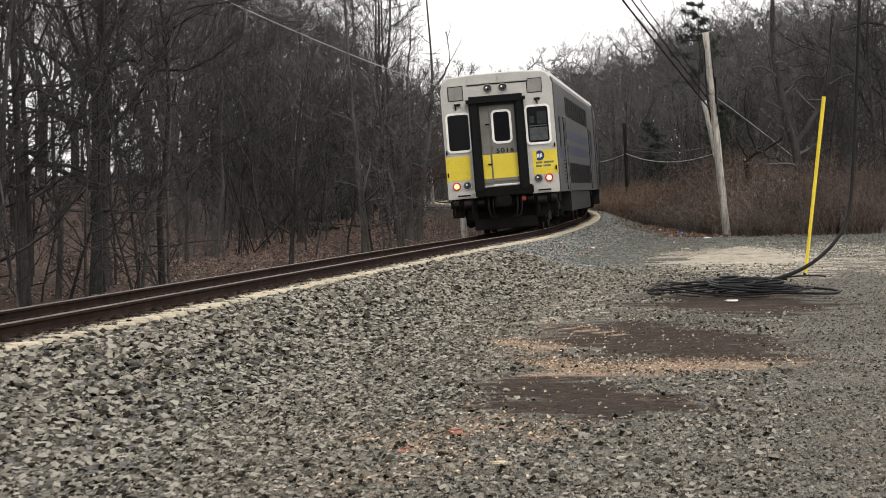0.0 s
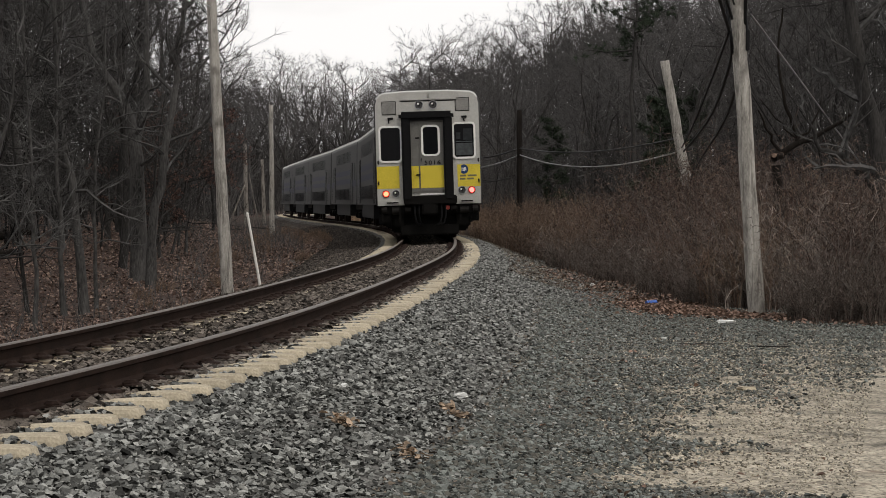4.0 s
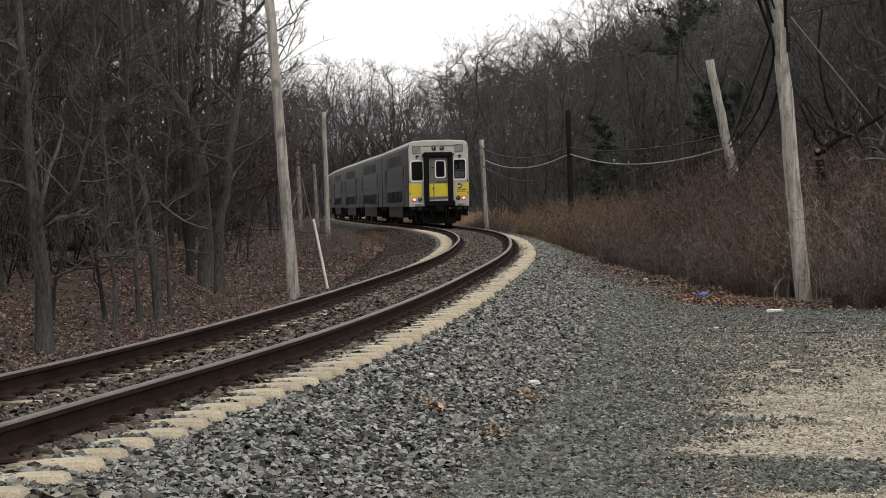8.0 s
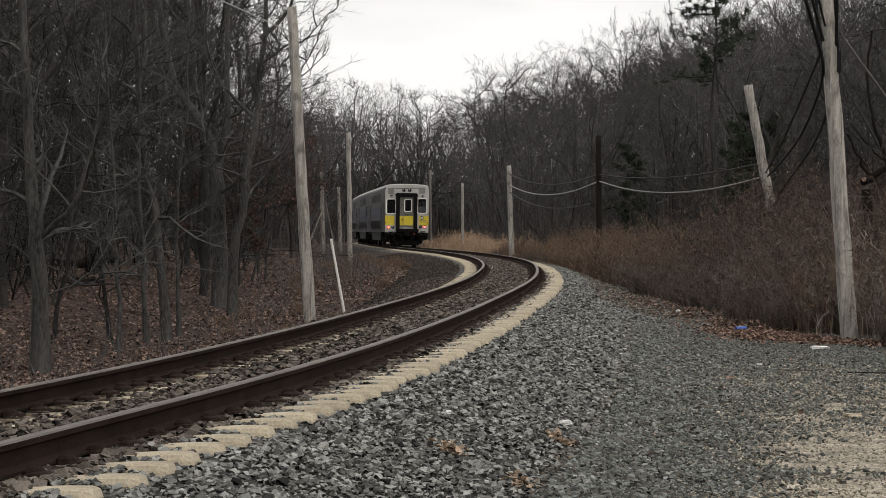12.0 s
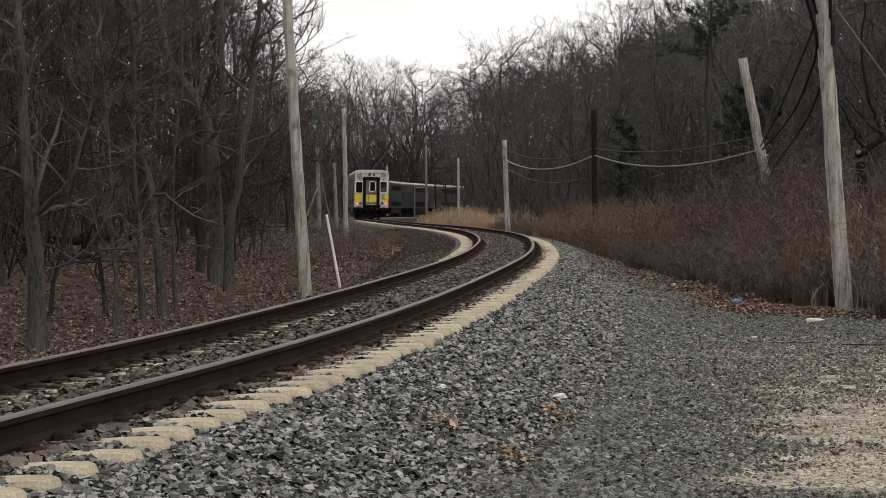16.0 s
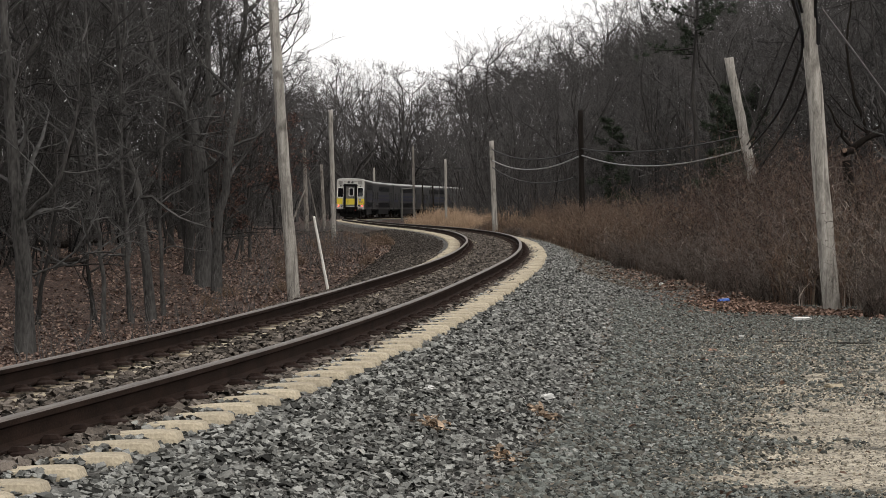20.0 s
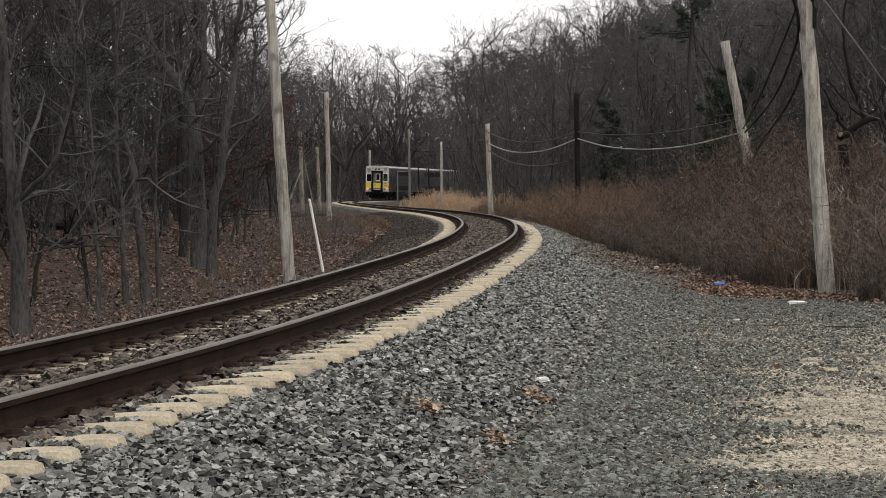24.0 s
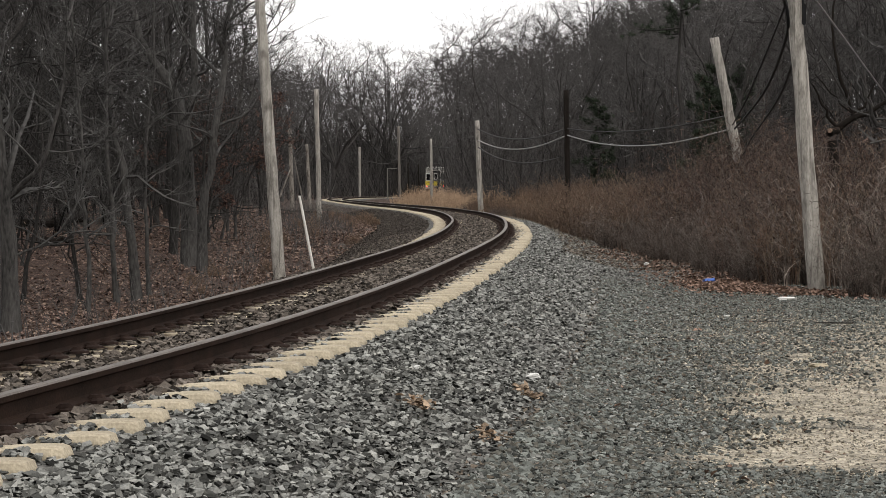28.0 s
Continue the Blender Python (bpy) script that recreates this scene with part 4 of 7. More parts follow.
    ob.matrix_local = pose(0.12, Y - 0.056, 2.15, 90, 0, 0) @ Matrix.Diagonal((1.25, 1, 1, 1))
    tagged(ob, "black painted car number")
    # yellow bands either side
    for x0, x1 in ((-1.485, -0.84), (0.83, 1.485)):
        face("end_band", box(x0, x1, Y - 0.006, Y, -0.34, 0.30), M_YELLOW, 0, 1.83, "yellow end band")
    # decal: a disc cut straight on one side, with pale strokes, and bars in place of words
    bm = bmesh.new()
    rim = [(0.125 * math.cos(radians(a)), 0.135 * math.sin(radians(a))) for a in range(-130, 131, 10)]
    low = [bm.verts.new((px, Y - 0.007, pz)) for px, pz in rim]
    bm.faces.new(low)
    ex = bmesh.ops.extrude_face_region(bm, geom=bm.faces[:])
    bmesh.ops.translate(bm, vec=(0, -0.004, 0), verts=[q for q in ex["geom"] if isinstance(q, bmesh.types.BMVert)])
    decal = face("round_decal", bm, M_NAVY, 1.02, 1.99, "navy disc decal")
    for x, w, z, h in ((-0.055, 0.022, 0, 0.10), (-0.02, 0.022, 0, 0.10), (0.018, 0.022, -0.005, 0.09), (0.055, 0.02, 0, 0.07), (0.035, 0.06, 0.045, 0.02)):
        face("decal_stroke", box(x - w / 2, x + w / 2, Y - 0.015, Y - 0.0105, z - h / 2, z + h / 2), M_RUBBER, 1.02, 1.985, parent=decal)
    for x0, x1, z in ((0.90, 1.08, 1.805), (1.12, 1.38, 1.805), (0.90, 1.06, 1.715), (1.10, 1.30, 1.715)):
        face("decal_bar", box(x0, x1, Y - 0.011, Y - 0.007, -0.026, 0.026), M_OCHRE, 0, z)
    for x, z, lit in ((-1.24, 1.34, M_AMBER), (1.23, 1.39, M_RED)):
        lamp = face("tail_lamp", rod((0, Y - 0.045, 0), (0, Y, 0), 0.072, 0.05, 22), lit, x, z, "round lit red tail lamp")
        face("bezel", ring(0.215, 0.215, 0.107, 0.036, 0.04, Y), M_LENS, x, z, "dark red lens ring", parent=lamp)
    unlit_lamp("marker_lamp", -0.95, 1.34, 0.115, "round unlit marker lamp")
    unlit_lamp("marker_lamp", 0.95, 1.39, 0.115, "round unlit marker lamp")
    for x in (-1.06, 1.09):
        face("step_plate", box(-0.20, 0.20, Y - 0.05, Y, -0.055, 0.055, 0.01), M_FACE, x, 1.09, "white outlined step plate")
        face("step_slot", box(-0.17, 0.17, Y - 0.056, Y - 0.048, -0.02, 0.02), M_UNDER, x, 1.08)
    for x in (-1.44, 1.44):
        for z in (1.65, 2.25):
            face("grab_iron", box(-0.02, 0.02, Y - 0.06, Y, -0.06, 0.06, 0.01), M_UNDER, x, z)
    # gear below the sill
    part("buffer_beam", box(-1.45, 1.45, 0.05, 0.45, 0.72, 1.0, 0.04), M_UNDER, car, "black buffer beam")
    # plain black block added to darken the gap under the car
    part("gear_case", box(-1.1, 1.1, 0.35, 1.9, 0.22, 0.8, 0.05), M_UNDER, car)
    for x, z, w, h in ((-0.62, 0.86, 0.16, 0.18), (-0.98, 0.84, 0.2, 0.22), (0.70, 0.88, 0.14, 0.16), (1.0, 0.82, 0.24, 0.2), (-1.3, 0.86, 0.16, 0.2), (1.32, 0.84, 0.14, 0.24)):
        part("air_reservoir", rod((x - w / 2, -0.02, z), (x + w / 2, -0.02, z), h / 2, n=14), M_GREASE, car)
    for x in (-1.36, -0.86, 0.9, 1.38):
        part("hanger", box(x - 0.03, x + 0.03, -0.06, 0.02, 0.5, 1.0, 0.01), M_UNDER, car)
    part("pilot_plate", box(-0.85, 0.83, 0.02, 0.30, 0.13, 0.42, 0.03), M_UNDER, car, "scuffed dark pilot plate")
    for x0, x1, z0 in ((-1.05, -0.75, 0.36), (0.78, 1.1, 0.36), (-1.42, -1.1, 0.5), (1.15, 1.42, 0.5)):
        part("equipment_box", box(x0, x1, 0.1, 0.75, z0, 0.75, 0.04), M_UNDER, car)
    for x, r in ((-0.42, 0.03), (-0.3, 0.025), (0.34, 0.03), (0.46, 0.025)):
        pts = [(x, -0.05, 1.0), (x * 1.02, -0.16, 0.72), (x * 0.9, -0.2, 0.48), (x * 0.6, -0.18, 0.42)]
        v, q = tube(pts, [r] * 4, 6)
        ob = new("brake_hose", mesh_from("brake_hose", v, [q], [M_BLACK], True))
        ob.parent = car
    face("jumper_socket", box(-0.06, 0.06, -0.12, 0.0, -0.06, 0.06, 0.02), mat("dull_red_socket", (0.25, 0.05, 0.04), 0.6), 0.52, 0.9, "dull red jumper socket")
    return car


last_car = build_car(True)
mid_car = build_car(False)
cars = [last_car, mid_car] + [copy_thing(mid_car, Matrix()) for k in range(4)]
tail_y = natural_spline(np.array([0.0, 1, 2, 3, 8, 11, 14, 17, 20, 22.5, 25, 28]), np.array([21.0, 34.2, 47.5, 61, 127, 165, 202, 240, 279, 311, 344, 387]))


def car_pose(s):
    """A car whose rear end stands s metres along the line, on two bogies."""
    ya, yb = float(y_at(s + 3.9)), float(y_at(s + CAR - 4.25))
    a, b = beside(ya, 0, RAIL_TOP + float(rise(ya))), beside(yb, 0, RAIL_TOP + float(rise(yb)))
    way = (b - a).normalized()
    yaw = math.atan2(way.x, way.y)
    lean = float(bank((ya + yb) / 2))
    return Matrix.Translation(a) @ Matrix.Rotation(-yaw, 4, "Z") @ Matrix.Rotation(-lean, 4, "Y") @ Matrix.Translation((0, -3.9, 0))


# --- poles, wires, posts ---
def floor_at(x, y):
    return float(ground_z(x - float(base_x(y)), y))


def utility_pole(name, label, base, top, r0, r1, material, group="trackside poles"):
    base, top = Vector(base), Vector(top)
    t = thing(name, label, "pole", group, m=Matrix.Translation(base))
    rng = random.Random(int(abs(base.y) * 10))
    n, k = 14, 12
    pts = [(top - base) * (i / n) + Vector((rng.uniform(-1, 1), rng.uniform(-1, 1), 0)) * 0.012 for i in range(n + 1)]
    pts[0] = pts[0] - (top - base).normalized() * 0.4
    v, q = tube(pts, [r0 + (r1 - r0) * i / n + rng.uniform(-0.004, 0.004) for i in range(n + 1)], k)
    end = np.arange(n * k, (n + 1) * k)[None]
    ob = new("shaft", mesh_from("shaft", v, [q, end], [material], True))
    ob.parent = t
    return t


def band(pole, z, r, material=None):
    part("strap", rod((0, 0, z - 0.03), (0, 0, z + 0.03), r, n=14), material or M_UNDER, pole)


def cable(name, label, pts, r, material, sides=6):
    """A cable along a smooth line through points."""
    p = np.array(pts, float)
    t = np.arange(len(p))
    tt = np.linspace(0, len(p) - 1, (len(p) - 1) * 8 + 1)
    f = [natural_spline(t.astype(float), p[:, k]) for k in range(3)]
    v, q = tube(np.stack([g(tt) for g in f], -1), np.full(len(tt), r), sides)
    return tagged(new(name, mesh_from(name, v, [q], [material], True)), label, "cable")


def sag(a, b, drop, n=5):
    a, b = Vector(a), Vector(b)
    return [a.lerp(b, i / n) - Vector((0, 0, drop * 4 * (i / n) * (1 - i / n))) for i in range(n + 1)]


big_pole = utility_pole("utility_pole", "weathered silver-grey wooden pole leaning beside the brambles", (5.9, 39.46, 0), (5.36, 39.5, 6.85), 0.135, 0.105, M_POLE)
part("cable_bracket", box(-0.30, -0.235, -0.06, 0.03, 4.45, 5.35, 0.015), M_UNDER, big_pole, "black cable bracket")
utility_pole("broken_pole", "short weathered pole leaning behind the brambles", (8.30, 66, 0.2), (7.24, 66, 5.41), 0.14, 0.115, M_POLE)
dark_pole = utility_pole("dark_pole", "dark creosoted wooden pole carrying sagging wires", (5.27, 98, 0.3), (5.18, 98, 5.29), 0.115, 0.105, M_TAR)
utility_pole("wire_pole", "grey wooden pole at the end of sagging wires", (2.66, 132, 0.35), (2.46, 132, 5.04), 0.14, 0.115, M_POLE)
utility_pole("wire_pole", "thin grey wooden pole in dry grass", (0.22, 165, 0.35), (0.14, 165, 4.75), 0.09, 0.075, M_POLE)
utility_pole("wire_pole", "thin brown wooden pole beside the track", (-2.2, 200, 0.35), (-2.32, 200, 6.4), 0.105, 0.085, M_SNAG)
utility_pole("wire_pole", "far pale pole beside the bend", (-9.1, 345, 0.35), (-9.15, 345, 7.1), 0.16, 0.14, M_POLE)
utility_pole("utility_pole", "tall weathered grey pole at the wood's edge", (-3.15, 55, -0.45), (-3.62, 55, 6.30), 0.135, 0.100, M_POLE)
utility_pole("utility_pole", "slim weathered grey pole still standing by the track", (-4.70, 112, 0.3), (-4.84, 112, 5.85), 0.11, 0.095, M_POLE)
utility_pole("dead_snag", "dead leaning grey tree stub", (-7.85, 150, 0.2), (-8.0, 150, 5.05), 0.15, 0.10, M_BROKEN)
utility_pole("dead_snag", "dead leaning grey tree stub", (-7.75, 170, 0.2), (-7.95, 170, 4.5), 0.14, 0.09, M_BROKEN)
utility_pole("leaning_stick", "dead branch propped against a tree stub", (-8.9, 149.6, 0.2), (-7.95, 149.8, 2.7), 0.06, 0.035, M_BROKEN, "dead branches")
utility_pole("leaning_stick", "dead branch propped against a tree stub", (-7.1, 149.7, 0.2), (-7.75, 149.8, 3.4), 0.05, 0.03, M_SNAG, "dead branches")
utility_pole("dead_sapling", "dark dead sapling standing in the dry grass", (-1.55, 205, 0.3), (-1.62, 205, 3.6), 0.07, 0.05, M_TAR, "dead branches")
utility_pole("dead_sapling", "dark dead sapling standing in the dry grass", (-0.72, 203, 0.3), (-0.80, 203, 3.5), 0.07, 0.05, M_TAR, "dead branches")
utility_pole("utility_pole", "thick brown wooden pole at the lot's edge", (4.35, -12.0, 0), (4.25, -12.0, 9.5), 0.26, 0.22, M_POLE)

marker = thing("marker_post", "thin white leaning marker post beside the rails", "post", m=Matrix.Translation((-2.04, 46, -0.1)))
part("shaft", rod((0.05, 0, 0), (-0.24, 0, 1.51), 0.025, 0.022, 10), M_WHITE, marker)
part("cap", rod((-0.24, 0, 1.51), (-0.245, 0, 1.54), 0.027, 0.015, 10), M_WHITE, marker)

mast = thing("signal_mast", "slim grey mast with a short arm by the far bend", "mast", m=Matrix.Translation((-4.6, 292, 0.3)))
part("shaft", rod((0, 0, 0), (0, 0, 3.6), 0.09, 0.07, 10), M_DOOR, mast)
part("arm", rod((0, 0, 3.55), (1.1, 0, 3.58), 0.05, 0.05, 8), M_DOOR, mast)

L, D, C = Vector((7.68, 66, 3.1)), Vector((5.22, 98, 3.75)), Vector((2.50, 132, 4.7))
cable("wire", "thin grey sagging wire", sag(L + Vector((0, 0, 0.35)), D + Vector((0, 0, 0.1)), 0.25), 0.022, M_SKIRT)
cable("wire", "pale grey sagging cable", sag(L, D - Vector((0, 0, 0.15)), 0.42), 0.02, M_PALEWIRE)
cable("wire", "thin grey sagging wire", sag(D + Vector((0, 0, 0.1)), C - Vector((0, 0, 0.1)), 0.45), 0.03, M_SKIRT)
cable("wire", "pale grey sagging cable", sag(D - Vector((0, 0, 0.15)), C - Vector((0, 0, 0.65)), 0.5), 0.026, M_PALEWIRE)
cable("wire", "thin grey sagging wire", sag(D - Vector((0.3, 0, 1.0)), C - Vector((0, 0, 1.0)), 0.45), 0.026, M_SKIRT)
cable("wire", "thin grey sagging wire", sag((0.14, 165, 4.3), (1.6, 170, 4.35), 0.12), 0.03, M_SKIRT)
cable("wire", "thin grey sagging wire", sag((-2.3, 200, 4.9), (-0.6, 200, 4.8), 0.2), 0.03, M_SKIRT)
# black cables hung on the big pole, reaching to the broken one and up towards the road
cable("hanging_cable", "thick black cable drooping from the pole", [(5.28, 39.3, 6.3), (5.31, 39.3, 5.4), (5.34, 39.28, 4.7), (5.43, 39.3, 4.1), (5.72, 42.2, 3.78), (6.68, 52, 3.46), (7.75, 65.8, 3.1)], 0.027, M_WIRE)
cable("hanging_cable", "black cable drooping from the pole", [(5.37, 39.3, 4.3), (6.01, 46, 4.07), (7.07, 58, 3.53), (7.7, 65.8, 3.2)], 0.02, M_WIRE)
cable("hanging_cable", "black cable drooping into the brambles", [(5.53, 39.46, 3.52), (6.29, 47, 3.15), (7.24, 58, 2.75), (7.6, 63, 2.3)], 0.024, M_WIRE)
part("ground_wire", rod((-0.385, -0.03, 6.3), (-0.225, -0.03, 4.35), 0.018, 0.018, 8), M_WIRE, big_pole, "black ground wire stapled to the pole")
part("wire_clamp", box(-0.245, -0.185, -0.06, 0.0, 4.05, 4.38, 0.015), M_WIRE, big_pole, "black wire clamp")
utility_pole("utility_pole", "tall wooden pole across the track from the lot", (-8.8, -32.6, -0.5), (-8.8, -32.6, 15.6), 0.22, 0.15, M_POLE)
for dx, dz, r in ((0.0, 0.0, 0.030), (0.05, 0.45, 0.024), (0.14, 0.85, 0.017)):
    cable("overhead_cable", "black overhead cable climbing from the pole across the track", sag((5.42 + dx * 0.3, 39.4, 4.30 + dz * 0.55), (-8.75 + dx, -32.5, 14.6 + dz), 0.35), r, M_WIRE)
cable("drop_wire", "thin pale wire from the wood", sag((-3.58, 55, 5.75), (-12, 16, 8.6), 0.3), 0.014, M_PALEWIRE)
cable("drop_wire", "thin grey guy wire slanting to the ground", [(5.72, 39.4, 4.62), (7.84, 46, 3.57), (10.0, 52.5, 2.4)], 0.016, M_PALEWIRE)

# guy wire with a yellow guard
guy = thing("guy_wire_guard", "tall yellow plastic guard on a guy wire", "guy guard", m=Matrix.Translation((4.17, 0.9, 0)))
part("guard", rod((0.0, 0, 0.05), (0.42, 0, 3.35), 0.03, 0.038, 12), M_GUARD, guy)
part("wire", rod((0.42, 0, 3.3), (1.2, 0, 9.0), 0.008, 0.008, 6), M_WIRE, guy)
part("anchor", rod((-0.05, 0, -0.1), (0.0, 0, 0.1), 0.03, 0.02, 8), M_UNDER, guy)
cable("hanging_cable", "black cable hanging down to a coil", [(5.0, -3.0, 9.0), (4.75, -3.4, 5.5), (4.5, -3.8, 2.2), (4.2, -4.3, 0.9), (3.4, -5.0, 0.3), (2.5, -5.5, 0.12), (1.9, -6.0, 0.08)], 0.032, M_WIRE)


def build_coil():
    rng = random.Random(21)
    coil = thing("cable_coil", "heap of loosely coiled black cable on the gravel", "cable coil", m=Matrix.Translation((2.2, -6.0, 0)))
    for k in range(20):
        cx, cy = rng.uniform(-0.75, 0.75), rng.uniform(-2.0, 1.4)
        rx, ry = rng.uniform(0.45, 1.05), rng.uniform(0.9, 2.0)
        z, tilt, a0 = rng.uniform(0.03, 0.16), rng.uniform(-0.05, 0.05), rng.uniform(0, 6)
        span = rng.uniform(4, 6.3)
        pts = [(cx + rx * math.cos(a0 + span * i / 24) + rng.uniform(-0.02, 0.02), cy + ry * math.sin(a0 + span * i / 24), max(0.025, z + tilt * math.cos(a0 + span * i / 24) * 2)) for i in range(25)]
        v, q = tube(pts, [rng.choice((0.012, 0.016, 0.022))] * 25, 6)
        ob = new("loop", mesh_from("loop", v, [q], [M_WIRE if k % 7 else M_SKIRT], True))
        ob.parent = coil


build_coil()


# --- bare trees ---
def grow(seed, height, r0, limbs, subs, twigs, low=0.3, spread=0.33, thick=0.011, wander=0.035, fork=False, up=0.8, spine=None, arms=(), thin=0.88):
    """A bare tree: trunk mesh and crown mesh (limbs, branches, twigs)."""
    rng = np.random.default_rng(seed)
    trunk, crown = Heap(), Heap()
    tw_v, tw_n = [], 0

    def line(p, d, length, n, bend, lift):
        pts = [np.array(p, float)]
        d = np.array(d, float)
        for _ in range(n):
            d = d + rng.normal(0, bend, 3) + np.array([0, 0, lift])
            d /= np.linalg.norm(d)
            pts.append(pts[-1] + d * length / n)
        return np.array(pts)

    n = 11
    leads = []
    t = np.linspace(0, 1, n + 1)
    main = line((0, 0, 0), (rng.normal(0, 0.04), rng.normal(0, 0.04), 1), height, n, wander, 0.02)
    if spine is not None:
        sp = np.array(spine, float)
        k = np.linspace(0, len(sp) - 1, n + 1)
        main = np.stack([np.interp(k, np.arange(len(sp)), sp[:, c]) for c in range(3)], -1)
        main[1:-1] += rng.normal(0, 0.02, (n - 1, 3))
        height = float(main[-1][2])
    rad = r0 * (1 - thin * t ** 0.9)
    rad[0] *= 1.2
    v, q = tube(np.vstack([main[0] - (0, 0, 0.5), main]), np.r_[rad[0] * 1.2, rad], 8)
    trunk.add(v, q)
    leads.append((main, rad, low))
    if fork:
        k = rng.integers(3, 6)
        d = np.array([rng.choice([-1, 1]) * 0.5, rng.normal(0, 0.3), 1.0])
        side = line(main[k], d / np.linalg.norm(d), height * 0.62, n, wander * 1.3, 0.03)
        r2 = rad[k] * 0.8 * (1 - 0.88 * t)
        v, q = tube(side, r2, 7)
        trunk.add(v, q)
        leads.append((side, r2, 0.2))
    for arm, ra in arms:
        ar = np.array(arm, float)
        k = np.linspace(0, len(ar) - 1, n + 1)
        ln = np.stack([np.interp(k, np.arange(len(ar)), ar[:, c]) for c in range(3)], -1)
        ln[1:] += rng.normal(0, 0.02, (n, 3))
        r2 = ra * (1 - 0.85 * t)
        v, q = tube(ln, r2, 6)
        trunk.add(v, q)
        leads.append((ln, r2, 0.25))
    for stem, sr, lo in leads:
        m = limbs if stem is main else limbs // 2
        az = rng.uniform(0, 6.28)
        for i in range(m):
            f = lo + (0.97 - lo) * (i + rng.uniform(0, 1)) / m
            j = f * (len(stem) - 1)
            a = int(j)
            p = stem[a] + (stem[min(a + 1, len(stem) - 1)] - stem[a]) * (j - a)
            az += 2.4 + rng.normal(0, 0.5)
            el = rng.uniform(0.15, 0.8) * up + 0.35 * f
            length = height * spread * (1.05 - 0.65 * f) * rng.uniform(0.55, 1.25)
            d = (math.cos(az) * math.cos(el), math.sin(az) * math.cos(el), math.sin(el))
            br = line(p, d, length, 5, 0.27, 0.05)
            lr = max(0.018, float(np.interp(f, np.linspace(0, 1, len(sr)), sr)) * 0.5)
            v, q = tube(br, lr * (1 - 0.8 * np.linspace(0, 1, 6)), 4)
            crown.add(v, q)
            for _ in range(subs):
                g = rng.uniform(0.2, 1.0)
                j = g * 5
                a = min(int(j), 4)
                p2 = br[a] + (br[a + 1] - br[a]) * (j - a)
                d2 = (br[a + 1] - br[a]) / (np.linalg.norm(br[a + 1] - br[a]) + 1e-9) + rng.normal(0, 0.5, 3) + (0, 0, 0.2)
                d2 /= np.linalg.norm(d2)
                l2 = length * rng.uniform(0.25, 0.55) * (1.2 - 0.6 * g)
                sb = line(p2, d2, l2, 3, 0.22, 0.03)
                v, q = tube(sb, max(thick * 1.5, lr * 0.33) * np.array([1, 0.8, 0.6, 0.35]), 3)
                crown.add(v, q)
                for _ in range(twigs):
                    g2 = rng.uniform(0.15, 1.0) * 3
                    a = min(int(g2), 2)
                    p3 = sb[a] + (sb[a + 1] - sb[a]) * (g2 - a)
                    d3 = (sb[a + 1] - sb[a]) / (np.linalg.norm(sb[a + 1] - sb[a]) + 1e-9) + rng.normal(0, 0.65, 3) + (0, 0, 0.15)
                    d3 /= np.linalg.norm(d3)
                    l3 = rng.uniform(0.25, 0.75) * min(1.5, 0.4 + l2 * 0.5)
                    tip = p3 + d3 * l3
                    w = np.cross(d3, rng.normal(0, 1, 3))
                    w /= np.linalg.norm(w) + 1e-9
                    w2 = np.cross(d3, w)
                    v3 = np.array([p3 + w * thick, p3 - w * thick * 0.5 + w2 * thick * 0.87, p3 - w * thick * 0.5 - w2 * thick * 0.87, tip])
                    tw_v.append(v3)
                    if rng.uniform() < 0.6:
                        pm = p3 + d3 * l3 * rng.uniform(0.3, 0.7)
                        d4 = d3 + rng.normal(0, 0.6, 3)
                        d4 /= np.linalg.norm(d4)
                        tw_v.append(np.array([pm + w * thick * 0.7, pm - w * thick * 0.35 + w2 * thick * 0.6, pm - w * thick * 0.35 - w2 * thick * 0.6, pm + d4 * l3 * 0.6]))
    if tw_v:
        k = len(tw_v)
        tri = np.array([(0, 1, 3), (1, 2, 3), (2, 0, 3)])
        crown.add(np.concatenate(tw_v), tris=(tri[None] + 4 * np.arange(k)[:, None, None]).reshape(-1, 3))
    return trunk, crown


